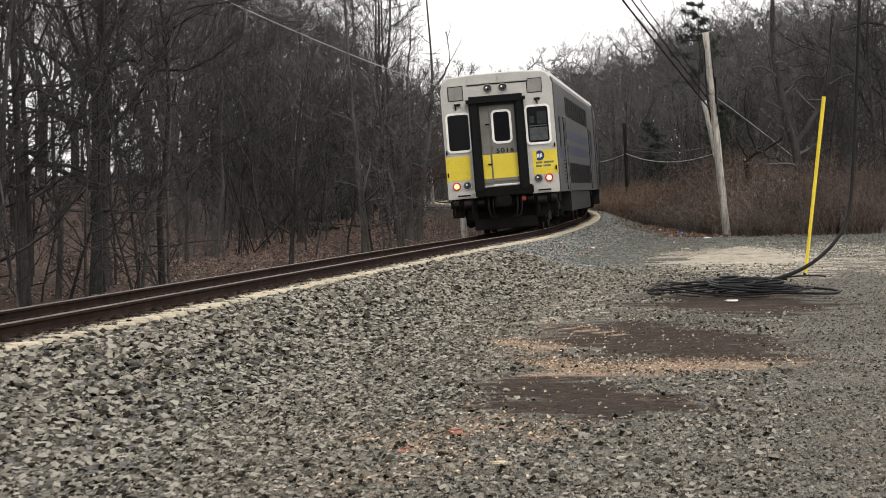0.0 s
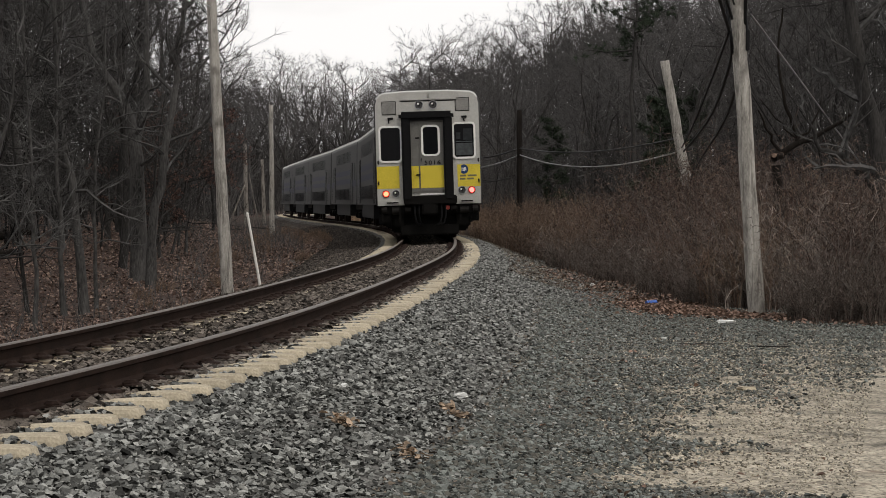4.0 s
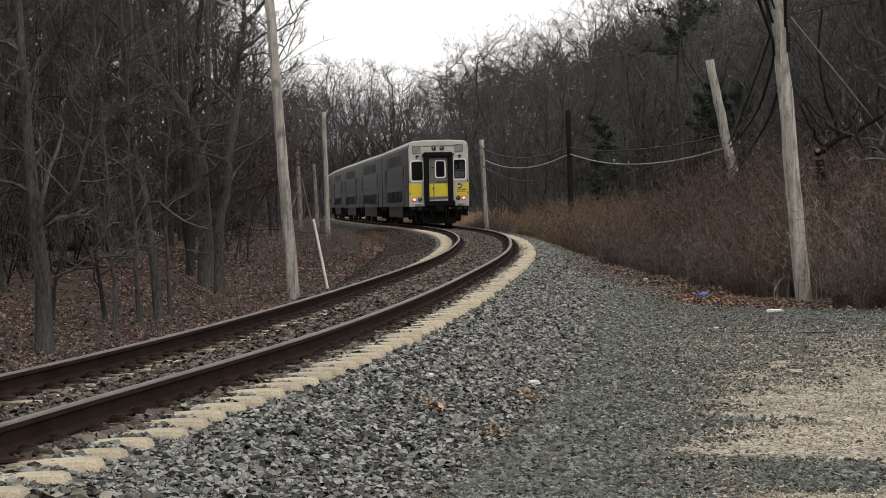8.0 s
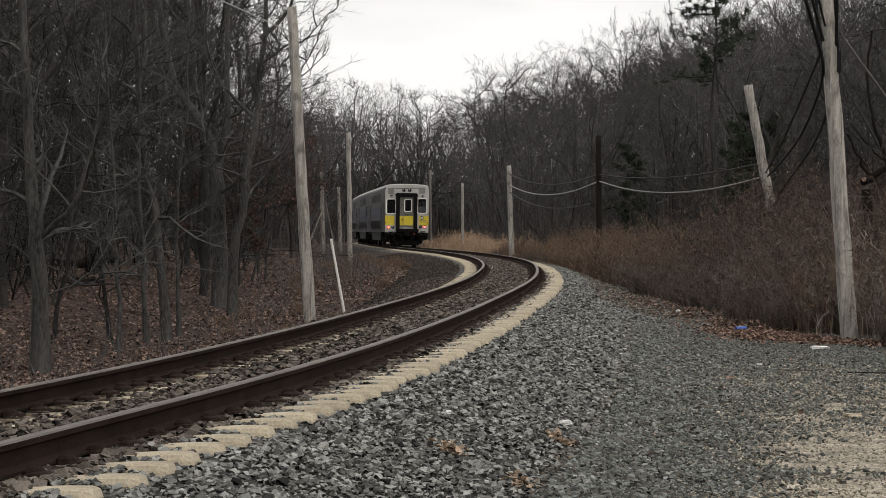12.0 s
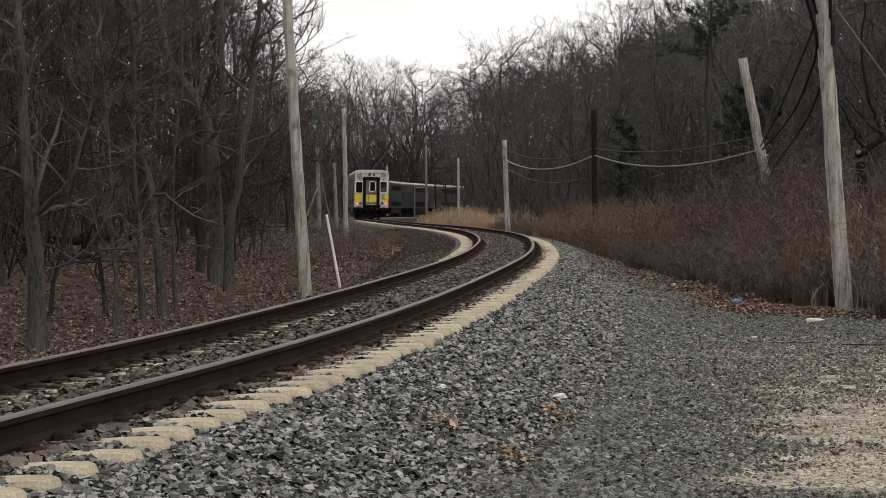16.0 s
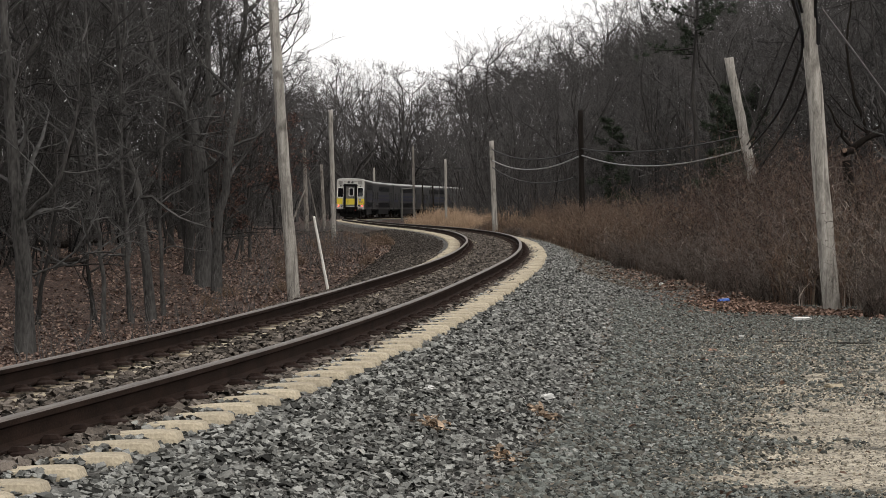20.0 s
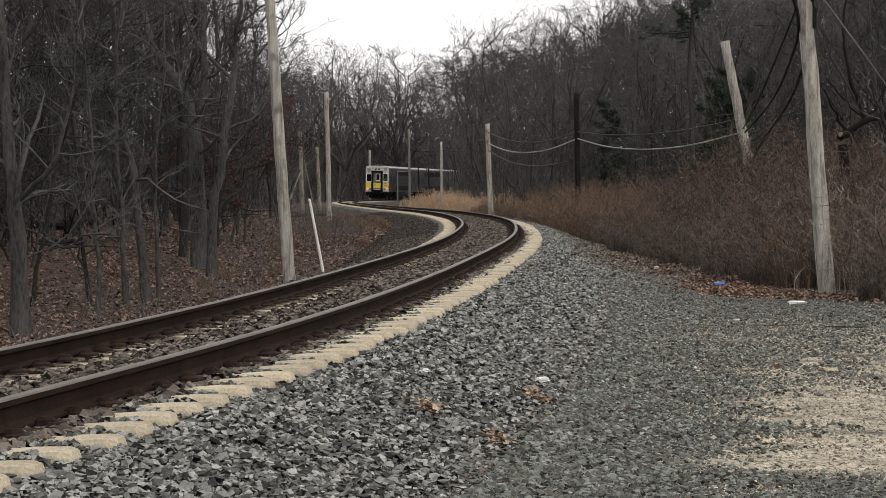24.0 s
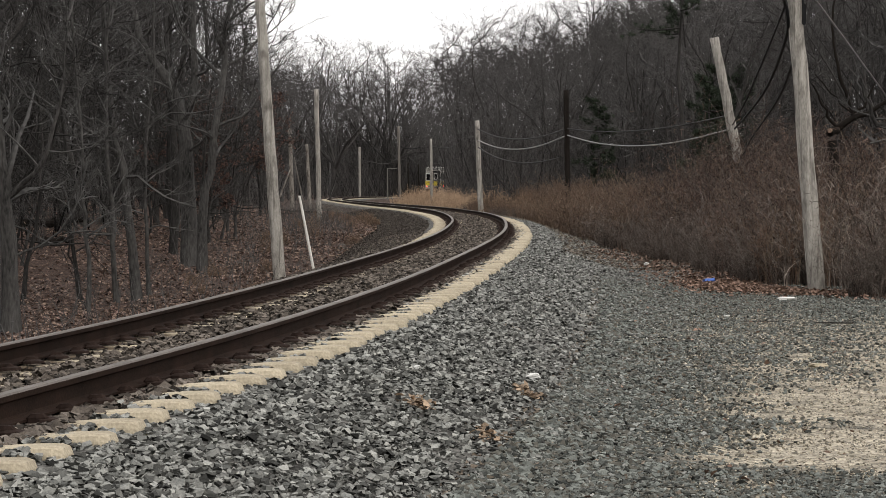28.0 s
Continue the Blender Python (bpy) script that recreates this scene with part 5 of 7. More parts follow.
def fan(seed, height, r0, levels, bole, thick, limbs=11, reach=0.33, angle=0.72, lean=0.05):
    """A bare tree: a trunk that runs up through the crown and upswept limbs that fork again and again."""
    rng = np.random.default_rng(seed)
    trunk, crown = Heap(), Heap()
    t = np.linspace(0, 1, 12)
    line_ = np.stack([np.cumsum(rng.normal(0, 0.016, 12)) * height * 0.35, np.cumsum(rng.normal(0, 0.016, 12)) * height * 0.35, t * height * 0.86], -1)
    line_[:, :2] -= line_[0, :2]
    line_[:, 0] += rng.normal(0, lean) * height * t ** 1.4
    rad = r0 * np.maximum(1.05 - 0.95 * t ** 0.85, 0.06)
    v, q = tube(np.vstack([line_[0] - (0, 0, 0.5), line_]), np.r_[r0 * 1.3, rad], 7)
    trunk.add(v, q)
    stack, tips = [], []
    az = rng.uniform(0, 6.28)
    for k in range(limbs):
        f = bole + (1 - bole) * ((k + rng.uniform(0, 0.9)) / limbs) ** 0.85
        j = min(f, 0.995) * 11
        a = int(j)
        p = line_[a] + (line_[a + 1] - line_[a]) * (j - a)
        az += 2.4 + rng.normal(0, 0.5)
        el = rng.uniform(0.15, 0.75) + 0.45 * f ** 2
        d = np.array([math.cos(az) * math.cos(el), math.sin(az) * math.cos(el), math.sin(el)])
        ln = height * reach * (1.05 - 0.5 * f) * rng.uniform(0.6, 1.2)
        stack.append((p, d, ln * 0.55, float(np.interp(j, np.arange(12), rad)) * rng.uniform(0.4, 0.7), 0))
    stack.append((line_[-1], np.array([0.0, 0.0, 1.0]), height * 0.09, rad[-1], 1))
    while stack:
        p, d, ln, r, lv = stack.pop()
        e = d + rng.normal(0, 0.2, 3) + np.array([0, 0, 0.05])
        e /= np.linalg.norm(e)
        mid = p + d * ln * 0.5
        end = mid + e * ln * 0.5
        if lv >= levels:
            w = np.cross(e, rng.normal(0, 1, 3))
            w *= thick / (np.linalg.norm(w) + 1e-9)
            w2 = np.cross(e, w)
            tips.append(np.array([p + w, p - w * 0.5 + w2 * 0.87, p - w * 0.5 - w2 * 0.87, end]))
            continue
        v, q = tube(np.array([p, mid, end]), np.maximum(np.array([r, r * 0.85, r * 0.68]), thick), 4 if lv < 2 else 3)
        crown.add(v, q)
        kids = [(end, e)] * (2 + int(rng.uniform() < 0.35)) + ([(mid, d)] if rng.uniform() < 0.7 else [])
        for i, (b, g) in enumerate(kids):
            s = np.cross(g, rng.normal(0, 1, 3))
            s /= np.linalg.norm(s) + 1e-9
            n = g + s * angle * (rng.uniform(0.1, 0.5) if i == 0 else rng.uniform(0.7, 1.6)) + np.array([0, 0, 0.04])
            stack.append((b, n / np.linalg.norm(n), ln * (rng.uniform(0.75, 0.95) if i == 0 else rng.uniform(0.5, 0.8)), r * (0.68 if i == 0 else 0.5), lv + 1))
    k = len(tips)
    tri = np.array([(0, 1, 3), (1, 2, 3), (2, 0, 3)])
    crown.add(np.concatenate(tips), tris=(tri[None] + 4 * np.arange(k)[:, None, None]).reshape(-1, 3))
    return trunk, crown


def oak(seed, height, r0, levels=4, bole=0.28, thick=0.02, limbs=5, spread=0.75, crook=0.24):
    """A bare broad-crowned tree: a short bole that parts into crooked spreading limbs, each branching again into fine twigs."""
    rng = np.random.default_rng(seed)
    trunk, crown = Heap(), Heap()
    tips = []

    def bent(p, d, length, n, bend, lift):
        pts, d = [np.array(p, float)], np.array(d, float)
        for _ in range(n):
            d = d + rng.normal(0, bend, 3) + (0, 0, lift)
            d /= np.linalg.norm(d)
            pts.append(pts[-1] + d * length / n)
        return np.array(pts)

    def grow_on(line_, r, length, lv):
        n = len(line_) - 1
        kids = 4 if lv < 2 else 5
        for k in range(kids):
            f = 0.28 + 0.72 * (k + rng.uniform(0.1, 0.95)) / kids
            j = min(f, 0.999) * n
            a = int(j)
            p = line_[a] + (line_[a + 1] - line_[a]) * (j - a)
            g = line_[a + 1] - line_[a]
            g = g / np.linalg.norm(g)
            side = np.cross(g, rng.normal(0, 1, 3))
            side /= np.linalg.norm(side) + 1e-9
            d = g + side * rng.uniform(0.45, 1.15) + np.array([0, 0, 0.12])
            d /= np.linalg.norm(d)
            ln = length * rng.uniform(0.42, 0.72) * (1.15 - 0.35 * f)
            if lv + 1 >= levels:
                e = d + rng.normal(0, 0.35, 3) + (0, 0, 0.1)
                e /= np.linalg.norm(e)
                w = np.cross(d, rng.normal(0, 1, 3))
                w *= thick / (np.linalg.norm(w) + 1e-9)
                w2 = np.cross(d, w)
                tips.append(np.array([p + w, p - w * 0.5 + w2 * 0.87, p - w * 0.5 - w2 * 0.87, p + (d + e) * ln * 0.5]))
                continue
            r2 = max(r * (1 - 0.55 * f) * rng.uniform(0.5, 0.75), thick)
            b = bent(p, d, ln, 4 if lv < 2 else 3, crook, 0.03)
            v, q = tube(b, np.maximum(r2 * (1 - 0.75 * np.linspace(0, 1, len(b))), thick * 0.8), 5 if lv < 1 else 3)
            crown.add(v, q)
            grow_on(b, r2, ln, lv + 1)

    stem = bent((0, 0, 0), (rng.normal(0, 0.05), rng.normal(0, 0.05), 1), height * bole, 4, 0.05, 0.0)
    v, q = tube(np.vstack([stem[0] - (0, 0, 0.6), stem]), np.r_[r0 * 1.35, r0 * 1.1, r0 * np.linspace(0.98, 0.82, 4)], 8)
    trunk.add(v, q)
    az = rng.uniform(0, 6.28)
    for k in range(limbs):
        az += 6.28 / limbs + rng.normal(0, 0.35)
        out = spread * rng.uniform(0.35, 1.0) if k else 0.12
        d = np.array([math.cos(az) * out, math.sin(az) * out, 1.0])
        d /= np.linalg.norm(d)
        ln = height * (1 - bole) * rng.uniform(0.78, 1.0)
        b = bent(stem[-1] - (0, 0, 0.12 * height * bole * (k > 2)), d, ln, 7, crook * 0.7, 0.02)
        r = r0 * (0.72 if k == 0 else rng.uniform(0.42, 0.62))
        v, q = tube(b, np.maximum(r * (1 - 0.86 * np.linspace(0, 1, 8) ** 0.8), thick), 6)
        trunk.add(v, q)
        grow_on(b, r, ln * 0.62, 0)
    k = len(tips)
    tri = np.array([(0, 1, 3), (1, 2, 3), (2, 0, 3)])
    crown.add(np.concatenate(tips), tris=(tri[None] + 4 * np.arange(k)[:, None, None]).reshape(-1, 3))
    return trunk, crown


def tree_model(seed, label, bark=None, name="bare_tree", twig=None, **kw):
    t = thing(name, label, "tree", "bare trees of the wood")
    trunk, crown = fan(seed, **kw) if "reach" in kw else oak(seed, **kw) if "levels" in kw else grow(seed, **kw)
    a = new("trunk", trunk.mesh("trunk", [bark or M_BARK], True))
    b = new("crown", crown.mesh("crown", [twig or M_TWIG]))
    a.parent = b.parent = t
    return t


def put(model, x, y, scale=1.0, turn=0.0, z=None, label="", tilt=0.0):
    zz = floor_at(x, y) if z is None else z
    m = Matrix.Translation((x, y, zz)) @ Matrix.Rotation(radians(tilt), 4, "Y") @ Matrix.Rotation(radians(turn), 4, "Z") @ Matrix.Scale(scale, 4)
    if not model.get("used"):
        model["used"] = 1
        model.matrix_world = m
        ob = model
    else:
        ob = copy_thing(model, m)
        ob.scale = (scale, scale, scale)
    if label:
        ob["label"] = label
    return ob


NEAR = [tree_model(s, "leafless grey-barked woodland tree with fine twigs", height=h, r0=r, limbs=l, subs=7, twigs=7, low=lo, spread=sp, fork=fk, thick=0.008, wander=0.05)
        for s, h, r, l, lo, sp, fk in ((11, 15, 0.13, 22, 0.12, 0.28, False), (12, 13, 0.10, 20, 0.10, 0.30, False), (13, 17, 0.20, 24, 0.14, 0.34, True), (14, 10, 0.06, 18, 0.08, 0.28, False), (15, 16, 0.15, 22, 0.12, 0.32, True))]
SAPLING = [tree_model(s, "thin bare understorey sapling", name="sapling", height=h, r0=r, limbs=20, subs=5, twigs=5, low=0.05, spread=0.34, fork=fk, thick=0.006, wander=0.09, up=0.9)
           for s, h, r, fk in ((21, 6.0, 0.035, True), (22, 4.5, 0.028, True), (23, 7.5, 0.045, False))]
MID = [tree_model(s, "leafless tall woodland tree", twig=M_GREYED, height=h, r0=r, levels=4, bole=bo, thick=0.012, limbs=8, reach=0.36, angle=0.8)
       for s, h, r, bo in ((41, 18, 0.17, 0.36), (42, 16, 0.13, 0.28), (43, 20, 0.21, 0.33), (44, 15, 0.10, 0.42), (45, 19, 0.15, 0.3))]
FANS = [tree_model(s, "leafless grey-barked woodland tree with forked limbs", height=h, r0=r, levels=4, bole=bo, thick=0.006, limbs=14, reach=0.33)
        for s, h, r, bo in ((71, 15, 0.14, 0.22), (72, 13, 0.10, 0.3), (73, 17, 0.18, 0.26))]
NEAR = NEAR + FANS
BROAD = [tree_model(s, "broad-crowned leafless oak with crooked limbs", twig=M_GREYED, height=h, r0=r, levels=4, bole=bo, thick=0.012, limbs=li, spread=sp)
         for s, h, r, bo, li, sp in ((91, 17, 0.24, 0.26, 5, 0.7), (92, 15, 0.19, 0.34, 4, 0.6), (93, 18, 0.27, 0.22, 6, 0.8))]
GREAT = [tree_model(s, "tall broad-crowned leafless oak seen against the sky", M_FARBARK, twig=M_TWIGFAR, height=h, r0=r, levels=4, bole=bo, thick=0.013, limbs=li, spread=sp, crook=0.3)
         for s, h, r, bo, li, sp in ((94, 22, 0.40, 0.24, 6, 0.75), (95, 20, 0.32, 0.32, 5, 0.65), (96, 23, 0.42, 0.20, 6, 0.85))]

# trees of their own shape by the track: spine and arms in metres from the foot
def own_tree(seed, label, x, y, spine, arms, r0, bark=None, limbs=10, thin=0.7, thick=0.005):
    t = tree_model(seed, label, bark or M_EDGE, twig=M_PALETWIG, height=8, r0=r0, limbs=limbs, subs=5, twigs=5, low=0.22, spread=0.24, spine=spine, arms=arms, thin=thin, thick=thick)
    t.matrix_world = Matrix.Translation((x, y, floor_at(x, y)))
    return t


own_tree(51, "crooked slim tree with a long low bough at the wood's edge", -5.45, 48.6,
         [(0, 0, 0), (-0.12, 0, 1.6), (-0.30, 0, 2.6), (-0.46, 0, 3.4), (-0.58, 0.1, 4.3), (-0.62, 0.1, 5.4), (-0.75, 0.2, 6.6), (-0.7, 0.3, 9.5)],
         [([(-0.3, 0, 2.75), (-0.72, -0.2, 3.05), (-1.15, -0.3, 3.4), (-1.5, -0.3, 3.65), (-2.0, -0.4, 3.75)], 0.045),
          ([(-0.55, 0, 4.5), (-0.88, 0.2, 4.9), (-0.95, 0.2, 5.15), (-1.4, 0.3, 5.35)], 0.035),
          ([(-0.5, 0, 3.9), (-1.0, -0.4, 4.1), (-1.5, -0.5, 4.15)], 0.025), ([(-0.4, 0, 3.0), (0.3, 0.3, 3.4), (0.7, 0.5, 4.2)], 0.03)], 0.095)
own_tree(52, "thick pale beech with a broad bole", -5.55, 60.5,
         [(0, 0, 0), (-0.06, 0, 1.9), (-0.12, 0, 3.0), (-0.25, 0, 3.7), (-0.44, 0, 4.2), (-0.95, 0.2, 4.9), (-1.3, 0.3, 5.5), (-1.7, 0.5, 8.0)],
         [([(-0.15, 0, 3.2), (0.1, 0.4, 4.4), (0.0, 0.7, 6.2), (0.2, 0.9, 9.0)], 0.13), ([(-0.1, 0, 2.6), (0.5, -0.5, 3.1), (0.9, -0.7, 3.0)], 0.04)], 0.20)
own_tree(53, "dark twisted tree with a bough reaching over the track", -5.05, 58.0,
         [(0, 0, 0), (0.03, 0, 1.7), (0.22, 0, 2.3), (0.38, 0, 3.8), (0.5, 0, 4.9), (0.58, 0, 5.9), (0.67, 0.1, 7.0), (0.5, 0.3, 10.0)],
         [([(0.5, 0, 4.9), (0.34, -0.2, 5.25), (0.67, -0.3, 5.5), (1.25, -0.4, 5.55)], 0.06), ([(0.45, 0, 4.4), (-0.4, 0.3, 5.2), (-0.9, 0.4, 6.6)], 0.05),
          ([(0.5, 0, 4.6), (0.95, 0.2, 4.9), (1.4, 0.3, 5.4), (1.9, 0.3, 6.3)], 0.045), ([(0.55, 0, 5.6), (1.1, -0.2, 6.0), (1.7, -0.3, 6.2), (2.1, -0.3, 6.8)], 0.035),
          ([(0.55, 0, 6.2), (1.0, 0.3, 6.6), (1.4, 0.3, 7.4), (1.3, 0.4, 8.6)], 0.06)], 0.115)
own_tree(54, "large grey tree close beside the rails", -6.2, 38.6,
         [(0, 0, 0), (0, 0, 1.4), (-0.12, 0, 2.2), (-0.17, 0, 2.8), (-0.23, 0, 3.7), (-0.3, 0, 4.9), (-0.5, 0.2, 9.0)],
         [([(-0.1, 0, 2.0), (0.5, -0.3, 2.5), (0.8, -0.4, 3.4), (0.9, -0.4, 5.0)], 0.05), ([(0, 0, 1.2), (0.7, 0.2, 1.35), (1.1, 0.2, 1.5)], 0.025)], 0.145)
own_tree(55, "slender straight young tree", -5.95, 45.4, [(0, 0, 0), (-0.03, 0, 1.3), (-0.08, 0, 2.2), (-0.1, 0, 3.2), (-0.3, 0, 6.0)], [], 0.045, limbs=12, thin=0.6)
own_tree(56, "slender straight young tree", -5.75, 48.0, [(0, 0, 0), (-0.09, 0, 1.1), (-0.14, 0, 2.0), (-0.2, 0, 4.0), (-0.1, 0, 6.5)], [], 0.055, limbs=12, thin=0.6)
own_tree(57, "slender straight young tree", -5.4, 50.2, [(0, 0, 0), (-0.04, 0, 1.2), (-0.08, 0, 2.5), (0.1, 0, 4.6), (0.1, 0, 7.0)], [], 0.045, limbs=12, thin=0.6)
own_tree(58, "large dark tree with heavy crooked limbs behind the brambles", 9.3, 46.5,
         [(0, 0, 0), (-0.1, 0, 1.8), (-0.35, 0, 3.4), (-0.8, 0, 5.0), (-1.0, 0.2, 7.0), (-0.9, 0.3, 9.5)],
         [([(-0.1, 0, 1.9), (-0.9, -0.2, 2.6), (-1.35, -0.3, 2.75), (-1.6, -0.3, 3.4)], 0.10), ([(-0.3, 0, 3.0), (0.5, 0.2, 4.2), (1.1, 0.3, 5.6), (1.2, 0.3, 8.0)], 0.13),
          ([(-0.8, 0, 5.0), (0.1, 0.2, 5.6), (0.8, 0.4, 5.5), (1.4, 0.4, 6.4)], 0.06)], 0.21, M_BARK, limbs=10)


def broken_tree():
    """A snapped trunk with one sawn limb lying over the brambles."""
    t = thing("broken_tree", "dark snapped tree with a sawn limb above the brambles", "tree")

    def limb(name, pts, r0, r1, label=""):
        p = np.array(pts, float)
        k = np.linspace(0, len(p) - 1, 4 * (len(p) - 1) + 1)
        rng = np.random.default_rng(len(pts))
        q = np.stack([np.interp(k, np.arange(len(p)), p[:, i]) for i in range(3)], -1) + rng.normal(0, 0.012, (len(k), 3))
        v, f = tube(q, np.linspace(r0, r1, len(k)), 8)
        ob = new(name, mesh_from(name, v, [f], [M_TAR], True))
        ob.parent = t
        return tagged(ob, label)
    limb("trunk", [(7.32, 47, -0.2), (7.36, 47, 1.4), (7.30, 47, 2.42)], 0.13, 0.09)
    main = limb("limb", [(7.24, 46.9, 2.58), (7.40, 47, 2.66), (7.64, 47, 2.86), (8.0, 47.1, 2.95), (8.7, 47.4, 3.4)], 0.08, 0.035)
    part("sawn_face", rod((7.245, 46.87, 2.62), (7.225, 46.85, 2.625), 0.045, 0.042, 12), M_CUT, main, "pale sawn face")
    limb("branch", [(7.67, 47, 2.95), (7.47, 46.9, 3.46), (7.34, 46.9, 3.97), (7.30, 47, 4.48), (7.37, 47, 5.3)], 0.04, 0.018)
    limb("branch", [(7.34, 47, 2.7), (7.1, 46.9, 3.1), (6.93, 46.8, 3.41)], 0.035, 0.015)
    limb("branch", [(7.62, 47, 2.9), (7.9, 47, 3.1), (8.1, 47, 3.6)], 0.03, 0.012)
    limb("branch", [(7.62, 47, 2.95), (7.25, 46.8, 3.3), (6.95, 46.7, 3.6)], 0.018, 0.01)


broken_tree()
HEIGHTS = {}
for q in NEAR + MID + SAPLING + BROAD + GREAT:
    HEIGHTS[q.name] = max(c.co.z for child in q.children for c in child.data.vertices)


def sky_line(bearing):
    """The slope at which the tree tops meet the sky, by bearing (x over y) from the lot."""
    b = [-0.30, -0.064, -0.058, -0.052, -0.030, -0.018, -0.009, 0.001, 0.010, 0.025, 0.038, 0.050, 0.060, 0.075, 0.12, 0.3]
    t = [0.20, 0.11, 0.066, 0.056, 0.058, 0.054, 0.053, 0.061, 0.062, 0.066, 0.071, 0.077, 0.080, 0.086, 0.097, 0.12]
    return float(np.interp(bearing, b, t))


def fit_sky(s, x, y, z, height, play):
    """Scale a tree so that neither its top nor the sides of its crown rise over the sky line."""
    for side in (0, 0.16, -0.16):
        s = min(s, (sky_line((x + side * height * s) / max(y, 5)) * y * play + 1.56 - z) / height) if y > 20 else s
    return s


def wood():
    rng = random.Random(77)
    spots = [(-6.25, 38.6), (-5.5, 49), (-5.3, 60), (9.2, 44)]

    def free(x, y, gap):
        return all((x - a) ** 2 + (y - b) ** 2 > gap * gap for a, b in spots)

    def sow(n, models, ylo, yhi, ulo, uhi, gap, slo=0.8, shi=1.15, power=1.0):
        done = tries = 0
        while done < n and tries < n * 60:
            tries += 1
            y = ylo + (yhi - ylo) * rng.random() ** power
            u = rng.uniform(ulo, uhi)
            x = float(base_x(y)) + u
            if not (-0.215 * (y + 48) - 4 < x < max(0.215 * y + 4, 0.165 * (y + 48) + 2)) or not free(x, y, gap) or (u > 0 and y > 140 and x / y < 0.0085):
                continue
            if u < 0 and y > 85 and x / y > -0.072 and rng.random() < 0.6:
                continue
            if y > 25 and not -0.176 * y - 3 < x < 0.174 * y + 2 and rng.random() < 0.8:
                continue
            model = rng.choice(models)
            s = rng.uniform(slo, shi)
            z = floor_at(x, y)
            s = fit_sky(s, x, y, z, HEIGHTS[model.name], rng.uniform(0.95, 1.12))
            if s < 0.45 * slo:
                continue
            spots.append((x, y))
            put(model, x, y, s, rng.uniform(0, 360), tilt=rng.uniform(-4, 4))
            done += 1
    # left wood, from its edge inwards
    sow(22, NEAR, -16, 24, -17, -7.6, 1.4)
    sow(9, NEAR[:5], 16, 80, -14, -7.4, 1.5)
    sow(9, BROAD, 44, 110, -20, -8.5, 2.6, 0.75, 1.05)
    sow(15, NEAR, 20, 110, -26, -9, 1.6)
    sow(20, BROAD, 70, 190, -30, -6.5, 3.0, 0.8, 1.15)
    sow(40, MID, 70, 190, -36, -6.5, 2.0)
    sow(60, SAPLING, 12, 120, -18, -6.6, 1.0)
    sow(16, SAPLING, -14, 20, -16, -6.2, 1.0)
    # right wood, behind the brambles
    sow(14, NEAR, 50, 80, 9.5, 16, 1.8)
    sow(34, BROAD, 80, 190, 10.5, 44, 3.0, 0.8, 1.2)
    sow(72, MID, 78, 190, 10.5, 46, 2.0)
    sow(44, SAPLING, 60, 200, 9.0, 26, 1.2)


wood()


def skyline():
    """The great trees whose crowns stand against the sky round the far bend."""
    rng = random.Random(31)
    for k in range(42):
        y = rng.uniform(235, 400)
        b = rng.uniform(0.012, 0.085) if k > 19 else -0.062 + 0.0041 * k + rng.uniform(-0.001, 0.001)
        x = b * y
        if abs(x - float(base_x(y))) < 6.5 or (y > 140 and x > float(base_x(y)) and b < 0.0085 and y < 400):
            y = rng.uniform(402, 450)
            x = b * y
            if abs(x - float(base_x(y))) < 6.5:
                continue
        model = rng.choice(GREAT)
        z = floor_at(x, y)
        s = fit_sky(1.35, x, y, z, HEIGHTS[model.name], rng.uniform(0.98, 1.12))
        put(model, x, y, s, rng.uniform(0, 360), tilt=rng.uniform(-3, 3))


skyline()


def unseen_wood():
    """Trees added out of the camera's sight on both sides to block low skylight."""
    rng = random.Random(12)
    for k in range(150):
        y = rng.uniform(-40, 230)
        u = rng.uniform(-62, -16) if k % 3 else rng.uniform(26, 70)
        x = float(base_x(y)) + u
        if -0.215 * (y + 48) - 4 < x < 0.19 * (y + 48) + 4 or (u > 0 and y < 60):
            continue
        put(rng.choice(MID + BROAD), x, y, rng.uniform(0.8, 1.15), rng.uniform(0, 360))


unseen_wood()
for x, y, k, sc, a in ((12.6, 47, 0, 0.95, 30), (14.4, 52, 2, 1.0, 200), (16.6, 49, 4, 0.9, 80), (13.6, 58, 5, 1.0, 140), (17.8, 56, 1, 1.05, 300), (20.5, 54, 6, 1.0, 10), (15.8, 63, 3, 1.1, 250)):
    put(NEAR[k], x, y, sc, a)
SLIM = tree_model(81, "tall slim bare tree at the wood's edge", height=15, r0=0.12, levels=4, bole=0.2, thick=0.006, limbs=15, reach=0.19)
for x, y, s, a in ((-6.3, 64, 0.95, 130), (-6.9, 71, 1.1, 250), (-7.6, 78, 1.15, 10), (-8.4, 84, 1.2, 200)):
    put(SLIM, x, y, s, a)
for x, y, s, a in ((-1.6, 215, 0.62, 20), (-1.1, 225, 0.5, 130), (-0.4, 235, 0.55, 250), (0.9, 232, 0.7, 10), (1.6, 250, 0.75, 70), (1.3, 262, 0.7, 190)):
    put(MID[3], x, y, s, a)


